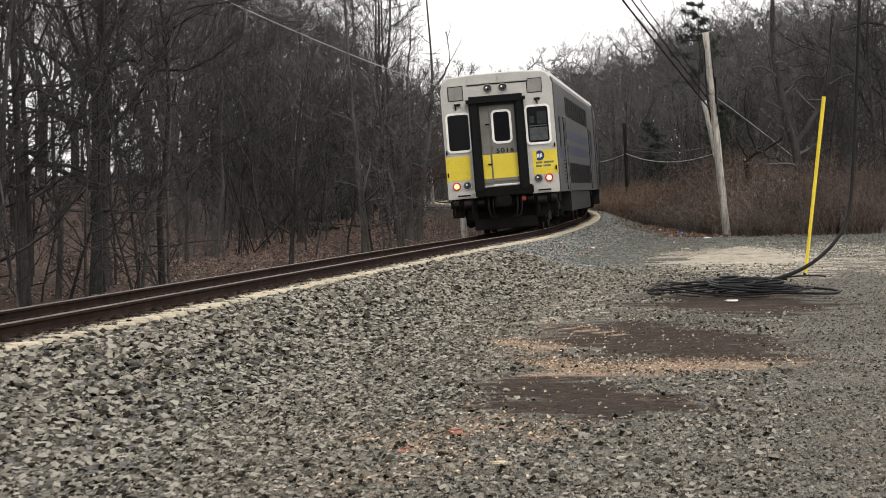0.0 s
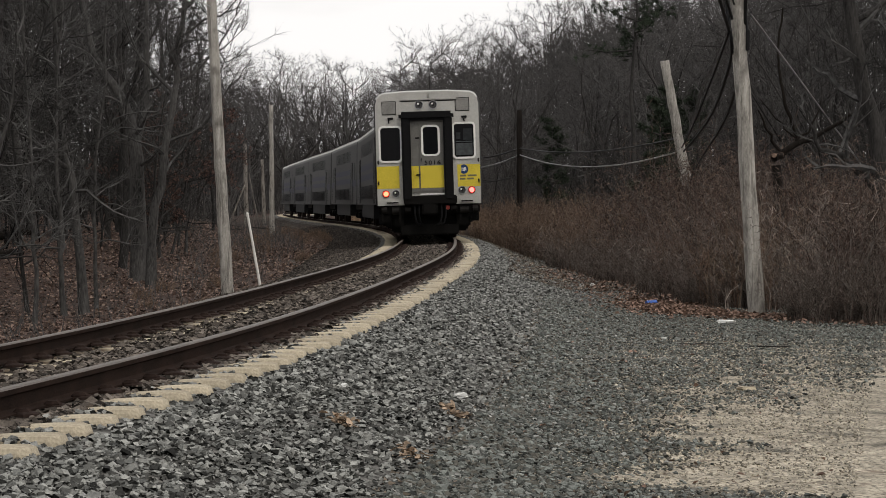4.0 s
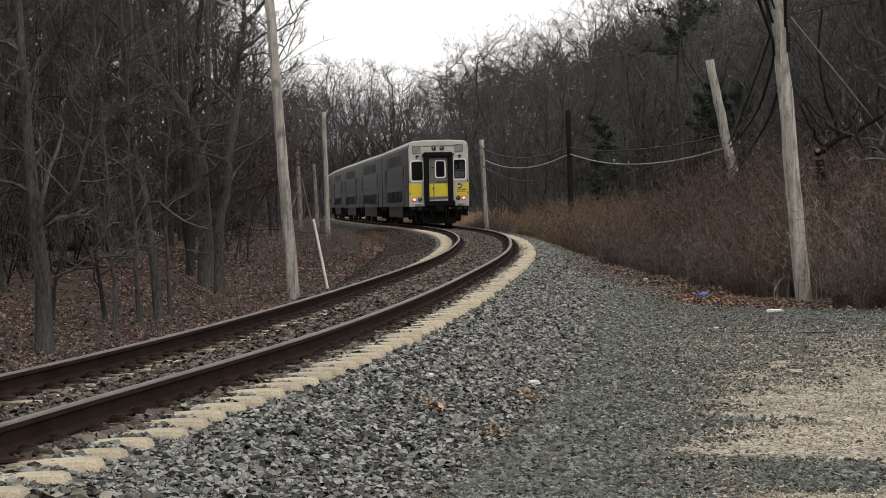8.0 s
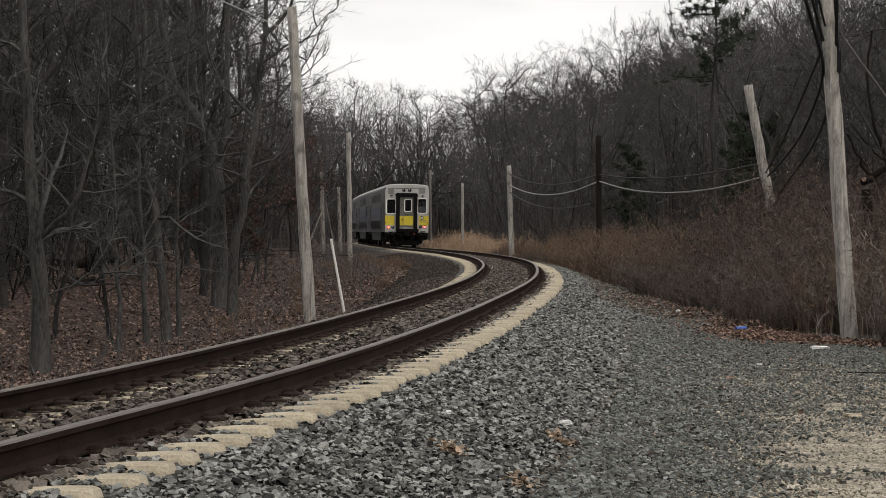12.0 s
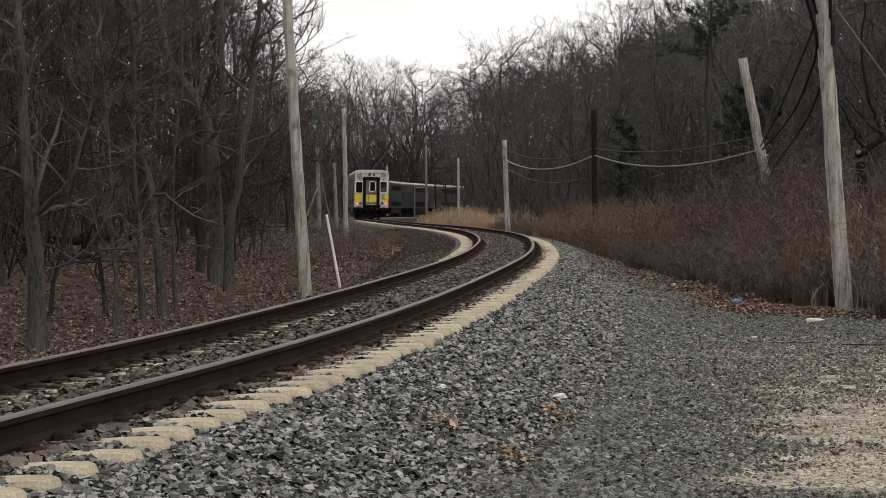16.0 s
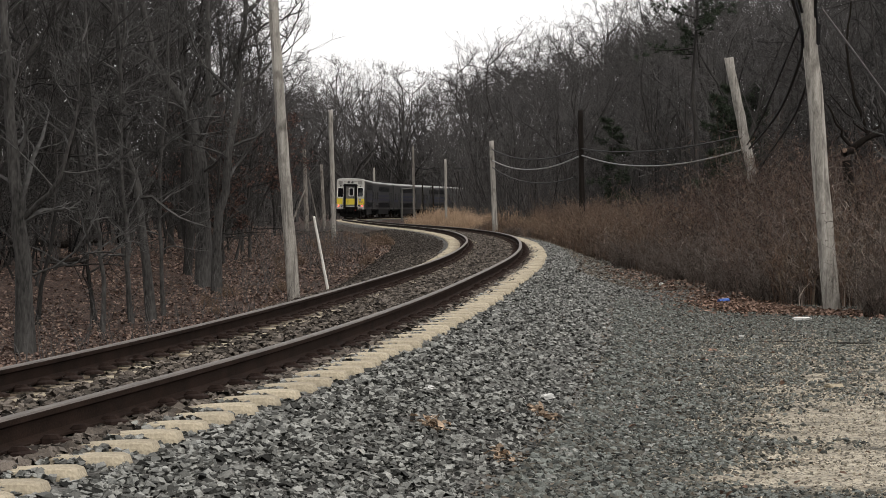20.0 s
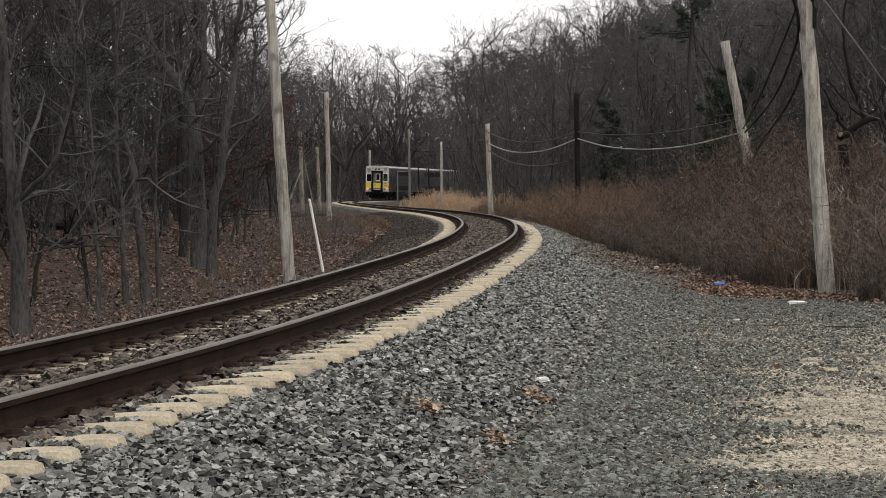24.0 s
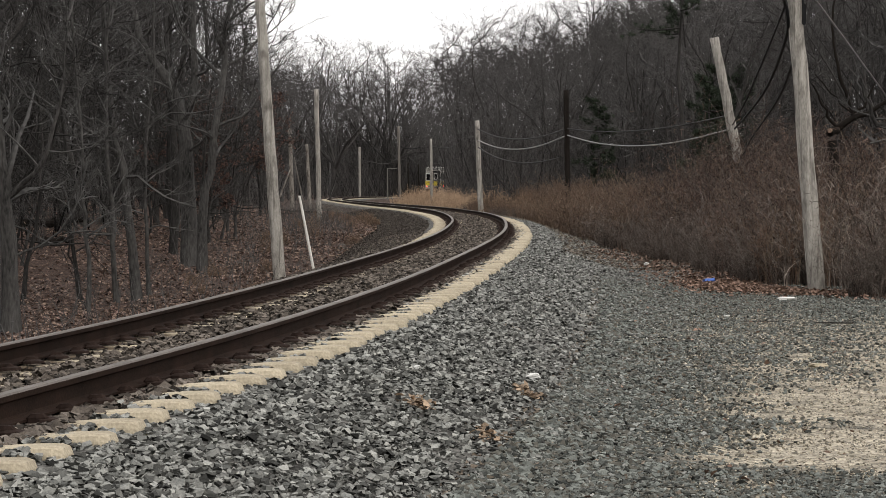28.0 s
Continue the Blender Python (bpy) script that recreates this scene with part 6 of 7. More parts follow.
def pine(seed, height, r0, n, low):
    """A sparse pine: trunk, boughs, and clumps of needles."""
    rng = np.random.default_rng(seed)
    t = thing("pine_tree", "dark green pine with ragged clumped boughs", "tree", "pines")
    trunk, leaf = Heap(), Heap()
    zs = np.linspace(-0.3, height, 9)
    v, q = tube(np.stack([rng.normal(0, 0.05, 9), rng.normal(0, 0.05, 9), zs], -1), r0 * (1 - 0.9 * np.linspace(0, 1, 9)), 8)
    trunk.add(v, q)
    for i in range(n):
        f = low + (0.99 - low) * (i + rng.uniform(0, 1)) / n
        a, ln = rng.uniform(0, 6.28), height * 0.24 * (1.15 - f) ** 0.7 * rng.uniform(0.5, 1.2)
        p = np.array([0, 0, height * f])
        d = np.array([math.cos(a), math.sin(a), rng.uniform(-0.1, 0.45)])
        pts = np.array([p, p + d * ln * 0.5 - (0, 0, 0.05), p + d * ln + (0, 0, 0.1)])
        v, q = tube(pts, np.array([0.035, 0.025, 0.01]), 4)
        trunk.add(v, q)
        for _ in range(12):
            c = p + d * ln * rng.uniform(0.25, 1.08) + rng.normal(0, 0.17, 3) * ln * 0.5
            m = 34
            w = rng.normal(0, 1, (m, 3)) + (0, 0, 0.4)
            w /= np.linalg.norm(w, axis=1)[:, None]
            s = np.cross(w, rng.normal(0, 1, (m, 3)))
            s *= 0.016 / np.linalg.norm(s, axis=1)[:, None]
            tip = c + w * rng.uniform(0.10, 0.27, m)[:, None]
            vv = np.stack([c + w * 0.02 + s, c + w * 0.02 - s, tip], 1).reshape(-1, 3)
            leaf.add(vv, tris=np.arange(3 * m).reshape(-1, 3))
    for nm, h, mt in (("trunk", trunk, M_BARK), ("foliage", leaf, M_NEEDLE)):
        o = new(nm, h.mesh(nm, [mt], nm == "trunk"))
        o.parent = t
    return t


PINE = [pine(5, 12.0, 0.13, 22, 0.6), pine(6, 6.0, 0.08, 30, 0.25)]
for k, x, y, s in ((0, 9.2, 95, 0.97), (1, 8.9, 82, 0.85), (1, 8.3, 127, 0.95), (1, 10.6, 96, 1.0), (0, 4.0, 405, 1.0), (0, 3.0, 410, 1.05), (0, 1.2, 415, 0.95), (0, 5.4, 402, 1.0), (0, 6.6, 400, 1.0), (1, 13.0, 110, 1.1)):
    put(PINE[k], x, y, s, 50 * x)


M_WITHER = mat("withered_beech_leaf", (0.062, 0.037, 0.031), 0.8, 0, 12, 0.3, 60, 0, (0.105, 0.065, 0.054), island=0.7)


def withered_beech(seed, x, y, height):
    """A young beech that keeps its dry leaves."""
    rng = np.random.default_rng(seed)
    t = thing("young_beech", "young beech still holding withered red-brown leaves", "tree", m=Matrix.Translation((x, y, floor_at(x, y))))
    trunk, crown = oak(seed, height, 0.05, levels=3, bole=0.18, thick=0.006, limbs=5, spread=0.7)
    a = new("trunk", trunk.mesh("trunk", [M_BARK], True))
    b = new("crown", crown.mesh("crown", [M_TWIG]))
    ends = crown.v[-1].reshape(-1, 4, 3)
    n = 3200
    pick = ends[rng.integers(0, len(ends), n)]
    c = pick[:, 0] + (pick[:, 3] - pick[:, 0]) * rng.uniform(0.2, 1.0, (n, 1))
    d = rng.normal(0, 1, (n, 3))
    d *= 0.055 / np.linalg.norm(d, axis=1)[:, None]
    e = np.cross(d, rng.normal(0, 1, (n, 3)))
    e *= 0.026 / np.linalg.norm(e, axis=1)[:, None]
    f = np.cross(d, e)
    f *= 0.012 / np.linalg.norm(f, axis=1)[:, None]
    v = np.stack([c, c + d * 0.5 + e + f, c + d, c + d * 0.5 - e + f], 1).reshape(-1, 3)
    k = 4 * np.arange(n)[:, None]
    leaf = new("withered_leafage", mesh_from("withered_leafage", v, [np.concatenate([k + [0, 1, 2], k + [0, 2, 3]])], [M_WITHER]))
    a.parent = b.parent = leaf.parent = t
    tagged(a, kind="stuff")


for k, (x, y, h) in enumerate(((-5.5, 74, 3.9), (-6.1, 79, 4.4), (-6.6, 72, 3.2), (-5.9, 70, 2.4))):
    withered_beech(130 + k, x, y, h)


def fallen_log(x, y, length, r, turn, tilt, label):
    """A rotting log with a broken stub, lying on the wood floor."""
    rng = np.random.default_rng(int(abs(x * 100)))
    z = floor_at(x, y)
    t = thing("fallen_log", label, "log", m=pose(x, y, z + r * 0.7, 0, -tilt, turn))
    n = 9
    p = np.stack([np.linspace(-length / 2, length / 2, n), rng.normal(0, 0.03, n), rng.normal(0, 0.03, n)], -1)
    v, q = tube(p, r * np.linspace(1.1, 0.7, n) * rng.uniform(0.92, 1.08, n), 9)
    ends = [np.arange(9)[None], np.arange((n - 1) * 9, n * 9)[None]]
    ob = new("trunk", mesh_from("trunk", v, [q] + ends, [M_TAR], False))
    ob.parent = t
    for k in range(3):
        i = int(rng.integers(1, n - 1))
        d = np.array([rng.normal(0, 0.6), rng.normal(0, 0.7), abs(rng.normal(0.2, 0.2))]) * r * 6
        v, q = tube(np.array([p[i], p[i] + d * 0.35, p[i] + d * 0.7 + (0.05, 0, 0)]), np.array([r * 0.3, r * 0.22, r * 0.1]), 5)
        ob = new("stub", mesh_from("stub", v, [q], [M_TAR], True))
        ob.parent = t


for x, y, ln, r, a, b in ((-9.3, 64, 1.1, 0.09, 20, 2), (-10.5, 70, 2.6, 0.13, -8, 3)):
    fallen_log(x, y, ln, r, a, b, "dark rotting log lying on the leaf litter")


def far_woods():
    rng = np.random.default_rng(9)
    protos = [fan(60 + k, 17 + 2 * k, 0.36, 3, 0.14 + 0.06 * k, 0.022, 9, 0.40, 1.0) for k in range(4)]
    packs = []
    for trunk, crown in protos:
        v = np.concatenate(trunk.v + crown.v)
        off = sum(len(a) for a in trunk.v)
        q = np.concatenate(trunk.q + [a + off for a in crown.q])
        t = np.concatenate([a + off for a in crown.t])
        packs.append((v, q, t))
    heap = Heap()

    def scatter(n, ylo, yhi, place):
        for k in range(n):
            y = rng.uniform(ylo, yhi)
            x = place(y)
            u = x - float(base_x(y))
            if abs(u) < 6 or (u > 0 and y > 140 and x / y < 0.0085 and y < 400) or not -0.17 * y - 6 < x < 0.174 * y + 2:
                continue
            v, q, t = packs[rng.integers(0, 4)]
            a, s = rng.uniform(0, 6.28), rng.uniform(0.7, 1.35)
            s = fit_sky(s, x, y, floor_at(x, y), v[:, 2].max(), rng.uniform(0.62, 0.92))
            c, d = math.cos(a) * s, math.sin(a) * s
            w = np.stack([v[:, 0] * c - v[:, 1] * d + x, v[:, 0] * d + v[:, 1] * c + y, v[:, 2] * s + floor_at(x, y)], -1)
            heap.add(w, q, t)
    scatter(24, 190, 330, lambda y: float(base_x(y)) - 6.5 - 28 * rng.uniform() ** 1.3)
    scatter(80, 180, 330, lambda y: float(base_x(y)) + 6 + 38 * rng.uniform() ** 1.2)
    scatter(12, 330, 430, lambda y: float(base_x(y)) - 7 - 40 * rng.uniform())
    scatter(40, 330, 430, lambda y: float(base_x(y)) + 7 + 50 * rng.uniform())
    scatter(26, 200, 340, lambda y: rng.uniform(0.05, 0.19) * y)
    scatter(16, 430, 590, lambda y: rng.uniform(-0.13, 0.17) * y)
    scatter(6, 395, 480, lambda y: rng.uniform(-0.06, 0.03) * y)
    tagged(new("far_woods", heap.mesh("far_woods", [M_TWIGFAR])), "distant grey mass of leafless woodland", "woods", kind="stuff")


far_woods()
# --- brambles: dense red-brown thickets ---
def thicket(seed, w, d, h, n, material, name, label, category, lean=0.35, group="thickets", heads=None):
    """Arching canes that fork into crooked shoots and short twigs; heads: a material for dry tufts at the tips."""
    rng = np.random.default_rng(seed)
    heap, shoots, tufts = Heap(), Heap(), Heap()
    c = max(8, n // 11)
    pick = rng.integers(0, c, n)
    r, a = np.sqrt(rng.uniform(0, 1, c))[pick], rng.uniform(0, 6.28, c)[pick]
    x, y = r * np.cos(a) * w / 2 + rng.normal(0, 0.05, n), r * np.sin(a) * d / 2 + rng.normal(0, 0.05, n)
    hh = h * (1.08 - 0.45 * r ** 2) * rng.uniform(0.35, 1.1, n) * rng.uniform(0.7, 1.1, c)[pick]
    go = rng.uniform(0, 6.28, n)
    reach = np.abs(rng.normal(0.25, lean, n)) * hh * 0.6
    dx, dy = np.cos(go) * reach + x * 0.12, np.sin(go) * reach + y * 0.12
    nodes = [np.stack([x + dx * f ** 1.7, y + dy * f ** 1.7, hh * (1.25 * f - 0.27 * f ** 2.5) - 0.1 * (f == 0)], -1) + (rng.normal(0, 0.045, (n, 3)) * hh[:, None] if f else 0) for f in (0.0, 0.28, 0.55, 0.8, 1.0)]
    th, t = rng.uniform(0, 6.28, n), rng.uniform(0.004, 0.010, n)
    rings = []
    for k, p in enumerate(nodes):
        rings.append(np.stack([p + np.stack([np.cos(th + c), np.sin(th + c), 0 * th], -1) * (t * (1 - 0.2 * k))[:, None] for c in (0.0, 2.1, 4.2)], 1))
    v = np.concatenate(rings, 1).reshape(-1, 3)
    q = np.array([(3 * k + i, 3 * k + (i + 1) % 3, 3 * k + 3 + (i + 1) % 3, 3 * k + 3 + i) for k in range(4) for i in range(3)])
    heap.add(v, (q[None] + 15 * np.arange(n)[:, None, None]).reshape(-1, 4))
    line_ = np.stack(nodes, 1)

    def along(j, f):
        i = np.minimum((f * 4).astype(int), 3)
        return line_[j, i] + (line_[j, i + 1] - line_[j, i]) * (f * 4 - i)[:, None]

    def ribbon(b, dd, ln, wide, hp):
        """A crooked shoot of two lengths."""
        m = len(b)
        s = np.cross(dd, rng.normal(0, 1, (m, 3)))
        s *= wide / (np.linalg.norm(s, axis=1)[:, None] + 1e-9)
        mid = b + dd * ln[:, None] * 0.5
        e = dd + rng.normal(0, 0.45, (m, 3))
        e /= np.linalg.norm(e, axis=1)[:, None]
        tip = mid + e * ln[:, None] * 0.5
        vv = np.stack([b + s, b - s, mid + s * 0.8, mid - s * 0.8, tip], 1).reshape(-1, 3)
        k = 5 * np.arange(m)[:, None, None]
        hp.add(vv, (np.array([(0, 1, 3, 2)])[None] + k).reshape(-1, 4), (np.array([(2, 3, 4)])[None] + k).reshape(-1, 3))
        return mid, e
    m = n * 6
    j, f = rng.integers(0, n, m), rng.uniform(0.22, 0.99, m)
    dd = rng.normal(0, 1, (m, 3)) + (0, 0, 0.55)
    dd /= np.linalg.norm(dd, axis=1)[:, None]
    mid, e = ribbon(along(j, f), dd, rng.uniform(0.10, 0.34, m) * h * 0.5, 0.0042, shoots)
    k = rng.integers(0, m, n * 8)
    dd = e[k] + rng.normal(0, 0.9, (len(k), 3))
    dd /= np.linalg.norm(dd, axis=1)[:, None]
    ribbon(mid[k] + e[k] * 0.03, dd, rng.uniform(0.04, 0.15, len(k)) * h * 0.5, 0.0036, shoots)
    if heads:
        m = n * 5
        j, f = rng.integers(0, n, m), rng.uniform(0.80, 1.0, m)
        dd = rng.normal(0, 1, (m, 3)) + (0, 0, 0.3)
        dd /= np.linalg.norm(dd, axis=1)[:, None]
        ribbon(along(j, f) + rng.normal(0, 0.03, (m, 3)), dd, rng.uniform(0.04, 0.13, m), 0.0055, tufts)
    t = thing(name, label, category, group)
    for nm, hp, mt in (("cane_tangle", heap, material), ("twig_tangle", shoots, material), ("dry_top_growth", tufts, heads)):
        if hp.n:
            ob = new(nm, hp.mesh(nm, [mt]))
            ob.parent = t
            if nm == "dry_top_growth" or name == "bramble_canes":
                tagged(ob, kind="stuff")
    return t


M_WEED = mat("pale_tan_weed_top", (0.15, 0.100, 0.066), 0.9, 0, 0.8, 0.35, 6, 0, (0.23, 0.165, 0.115), island=0.6)
M_PALECANE = mat("pale_dead_bramble_cane", (0.14, 0.115, 0.100), 0.9, 0, 0.8, 0.35, 6, 0, (0.23, 0.195, 0.17), island=0.7)
M_TUFT = mat("dry_tan_seed_tuft", (0.070, 0.051, 0.042), 0.9, 0, 0.8, 0.4, 6, 0, (0.125, 0.092, 0.072), island=0.8)
CANES = [thicket(s, 2.6, 1.6, h, 46, M_PALECANE, "bramble_canes", "long pale arching bramble canes over the thicket", "brambles", 1.2, "bramble canes") for s, h in ((51, 2.0), (52, 1.5))]
BUSH = [thicket(s, w, w, h, k, mt, "bramble_thicket", lb, "thicket", ln, heads=hd) for s, w, h, k, mt, lb, ln, hd in (
    (1, 2.6, 2.0, 330, M_CANE, "dense leafless red-brown bramble thicket", 0.8, None), (2, 2.8, 2.4, 340, M_CANE, "dense leafless red-brown bramble thicket with dry tufts", 0.7, M_TUFT),
    (3, 2.4, 1.6, 320, M_CANE2, "grey tangled bare bramble thicket", 1.1, None), (31, 2.0, 2.1, 260, M_CANE3, "tan-topped dry bramble thicket", 0.6, M_TUFT), (32, 3.0, 1.3, 340, M_CANE2, "low sprawling grey bramble thicket", 1.4, None))]
UNDER = [thicket(s, 3.4, 3.4, h, 170, M_GREYED, "undergrowth", "tangled bare grey undergrowth on the wood floor", "undergrowth", 0.6, "undergrowth") for s, h in ((4, 2.6), (5, 3.4))]
WEED = [thicket(s, 1.5, 1.5, h, 150, M_CANE3, "dry_weed_clump", "clump of dry tan weeds with feathery tops", "weeds", 0.5, "dry weeds", heads=M_WEED) for s, h in ((17, 1.1), (18, 0.8))]
GRASS = [thicket(s, 1.6, 1.6, h, 230, M_GOLD, "dry_grass_clump", "clump of tall dry tan grass", "grass", 0.22, "dry grass") for s, h in ((7, 1.0), (8, 0.8))]


def plant(models, spots):
    for ob, x, y, s, a in spots:
        z = floor_at(x, y)
        m = Matrix.Translation((x, y, z)) @ Matrix.Rotation(a, 4, "Z") @ Matrix.Scale(s, 4)
        if not ob.get("used"):
            ob["used"] = 1
            ob.matrix_world = m
        else:
            c = copy_thing(ob, m)
            c.scale = (s, s, s)


def brambles():
    rng = random.Random(4)
    spots = []
    for k in range(175):
        y = 37.5 + 110 * rng.random() ** 1.3
        near = float(np.interp(y, [37, 40, 44, 60, 90, 150], [6.9, 5.6, 5.75, 5.55, 5.35, 4.8]))
        x = near + 0.6 + abs(rng.gauss(0, 1)) * 2.4
        if x > 0.2 * y + 3 or (y < 41 and x < 7.2):
            continue
        tall = 0.75 + 0.55 * min(1.0, (x - near) / 4.0)
        if y > 80:
            tall *= 0.68
        spots.append((rng.choice(BUSH), x, y, tall * rng.uniform(0.70, 1.10), rng.uniform(0, 6.28)))
    for k, (x, y, s) in enumerate(((6.9, 50, 1.15), (7.6, 52, 1.3), (8.3, 54, 1.3), (7.2, 57, 1.25), (8.0, 60, 1.3), (9.0, 57, 1.3), (6.6, 62, 1.15), (7.7, 61, 1.5), (8.3, 62, 1.55), (8.0, 64, 1.5), (8.6, 59, 1.45), (7.4, 63.5, 1.35), (7.15, 45.4, 1.12), (7.8, 45.6, 1.15), (7.45, 46.2, 1.15), (6.9, 46.4, 1.1))):
        spots.append((BUSH[1] if k % 3 else BUSH[0], x, y, s * 0.92, x * 3))
    for k in range(70):
        y = 37.0 + 60 * rng.random() ** 1.3
        near = float(np.interp(y, [37, 40, 44, 60, 90, 150], [6.9, 5.6, 5.75, 5.55, 5.35, 4.8]))
        if y < 41 and near < 6.6:
            continue
        spots.append((BUSH[rng.choice((2, 4))], near + rng.uniform(-0.1, 0.8), y, rng.uniform(0.32, 0.8), rng.uniform(0, 6.28)))
    for k in range(30):
        y = rng.uniform(78, 146)
        spots.append((BUSH[rng.choice((3, 3, 4))], float(line_x(y)) + rng.uniform(2.9, 4.4), y, rng.uniform(0.22, 0.5), rng.uniform(0, 6.28)))
    for k in range(18):
        y = rng.uniform(84, 140)
        spots.append((BUSH[3], 4.9 + rng.uniform(0.2, 2.4), y, rng.uniform(0.6, 0.9), rng.uniform(0, 6.28)))
    for k in range(26):
        y = rng.uniform(64, 100)
        spots.append((BUSH[3], 4.7 + rng.uniform(0.2, 2.8), y, rng.uniform(0.65, 0.95), rng.uniform(0, 6.28)))
    plant(BUSH, spots)
    spots = []
    for k in range(34):
        y = 38.5 + 40 * rng.random() ** 1.5
        near = float(np.interp(y, [37, 40, 44, 60, 90], [7.2, 5.9, 5.8, 5.6, 5.4]))
        spots.append((rng.choice(CANES), near + 0.3 + 2.6 * rng.random() ** 1.5, y, rng.uniform(0.7, 1.25), rng.uniform(0, 6.28)))
    plant(CANES, spots)
    spots = []
    for k in range(46):
        y = rng.uniform(90, 142)
        spots.append((rng.choice(WEED), float(line_x(y)) + rng.uniform(3.0, 5.6), y, rng.uniform(0.55, 1.15), rng.uniform(0, 6.28)))
    for k in range(26):
        y = rng.uniform(44, 90)
        spots.append((rng.choice(WEED), 6.2 + rng.uniform(0.0, 4.0), y, rng.uniform(0.9, 1.5), rng.uniform(0, 6.28)))
    plant(WEED, spots)
    spots = []
    for k in range(52):
        y = rng.uniform(150, 195)
        x = float(line_x(y)) + rng.uniform(2.8, 5.4)
        spots.append((rng.choice(GRASS), x, y, rng.uniform(0.8, 1.5), rng.uniform(0, 6.28)))
    tufts = []
    for k in range(44):
        y = rng.uniform(50, 140)
        tufts.append((rng.choice(WEED), float(line_x(y)) - rng.uniform(3.4, 6.5), y, rng.uniform(0.2, 0.45), rng.uniform(0, 6.28)))
    plant(GRASS, spots)
    plant(WEED, tufts)
    spots = []
    for k in range(190):
        left = k < 90
        y = rng.uniform(18, 260) if left else rng.uniform(60, 330)
        u = -11.5 - abs(rng.gauss(0, 1)) * 9 if left else (9.5 if y < 150 else 6.0) + abs(rng.gauss(0, 1)) * 9
        x = float(base_x(y)) + u
        if not -0.176 * y - 6 < x < 0.176 * y + 3 or (u > 0 and y > 140 and x / y < 0.0085):
            continue
        spots.append((rng.choice(UNDER), x, y, rng.uniform(0.7, 1.3), rng.uniform(0, 6.28)))
    for k in range(26):
        y = rng.uniform(44, 72)
        spots.append((rng.choice(UNDER), max(0.176 * y + 3.2, rng.uniform(11.5, 26)), y, rng.uniform(0.6, 1.1), rng.uniform(0, 6.28)))
    plant(UNDER, spots)


brambles()


# --- brushwood: thin stems that fill the woods ---
def brush(name, label, n, where, lo, hi, thick, seed, material=None):
    rng = np.random.default_rng(seed)
    x, y = where(rng, n)
    n = len(x)
    z = ground_z(x - base_x(y), y) - 0.1
    h = rng.uniform(lo, hi, n)
    p0 = np.stack([x, y, z], -1)
    d = np.stack([rng.normal(0, 0.34, n), rng.normal(0, 0.34, n), np.ones(n)], -1)
    p1 = p0 + d * h[:, None] * 0.5 + rng.normal(0, 0.05, (n, 3)) * h[:, None]
    p2 = p0 + d * h[:, None] + rng.normal(0, 0.10, (n, 3)) * h[:, None]
    t = (thick * 1.3 * rng.uniform(0.25, 1.25, n) ** 1.6)[:, None]
    th = rng.uniform(0, 6.28, n)
    o = np.stack([np.cos(th), np.sin(th), 0 * th], -1) * t
    o2 = np.stack([-np.sin(th), np.cos(th), 0 * th], -1) * t
    heap = Heap()
    v = np.stack([p0 + o, p0 - o + o2, p0 - o - o2, p1 + o * 0.6, p1 - (o - o2) * 0.6, p1 - (o + o2) * 0.6, p2], 1).reshape(-1, 3)
    q = np.array([(0, 1, 4, 3), (1, 2, 5, 4), (2, 0, 3, 5)])
    tr = np.array([(3, 4, 6), (4, 5, 6), (5, 3, 6)])
    k = 7 * np.arange(n)[:, None, None]
    heap.add(v, (q[None] + k).reshape(-1, 4), (tr[None] + k).reshape(-1, 3))
    m = n * 5
    j = rng.integers(0, n, m)
    f = rng.uniform(0.15, 0.95, m)[:, None]
    b = p0[j] + (p2[j] - p0[j]) * f
    dd = rng.normal(0, 1, (m, 3)) + (0, 0, 0.5)
    dd /= np.linalg.norm(dd, axis=1)[:, None]
    s = np.cross(dd, rng.normal(0, 1, (m, 3)))
    s *= thick * 0.55 / np.linalg.norm(s, axis=1)[:, None]
    v = np.stack([b + s, b - s, b + dd * rng.uniform(0.3, 1.1, m)[:, None] * (h[j] * 0.22)[:, None]], 1).reshape(-1, 3)
    heap.add(v, tris=np.arange(3 * m).reshape(-1, 3))
    return tagged(new(name, heap.mesh(name, [material or M_BRUSH])), label, "brushwood", kind="stuff")


def in_left(rng, n):
    y = rng.uniform(40, 200, n)
    x = base_x(y) - 10.5 - 22 * rng.uniform(0, 1, n) ** 1.3
    k = x > -0.176 * y - 4
    return x[k], y[k]


def in_right(rng, n):
    y = rng.uniform(62, 210, n)
    x = base_x(y) + np.where(y < 150, 10.5, 6.5) + 24 * rng.uniform(0, 1, n) ** 1.3
    k = (x < 0.176 * y + 2) & ((y < 140) | (x / y > 0.0085))
    return x[k], y[k]


def in_far(rng, n):
    y = rng.uniform(200, 470, n)
    side = np.where(rng.uniform(0, 1, n) < 0.45, -1, 1)
    x = base_x(y) + side * (6.5 + 40 * rng.uniform(0, 1, n) ** 1.3)
    k = (x > -0.15 * y) & (x < 0.19 * y) & ((side < 0) | (x / y > 0.0085) | (y > 400))
    return x[k], y[k]


def in_back(rng, n):
    y = rng.uniform(405, 520, n)
    return y * rng.uniform(-0.075, 0.05, n), y


def wood_edge(rng, n):
    y = rng.uniform(16, 155, n)
    return base_x(y) - 3.7 - np.abs(rng.normal(0, 2.2, n)) - 1.5 * ease(75, 110, y), y


def far_track(rng, n):
    return rng.uniform(-0.66, 0.66, n), 30 + 140 * rng.uniform(0, 1, n) ** 1.2


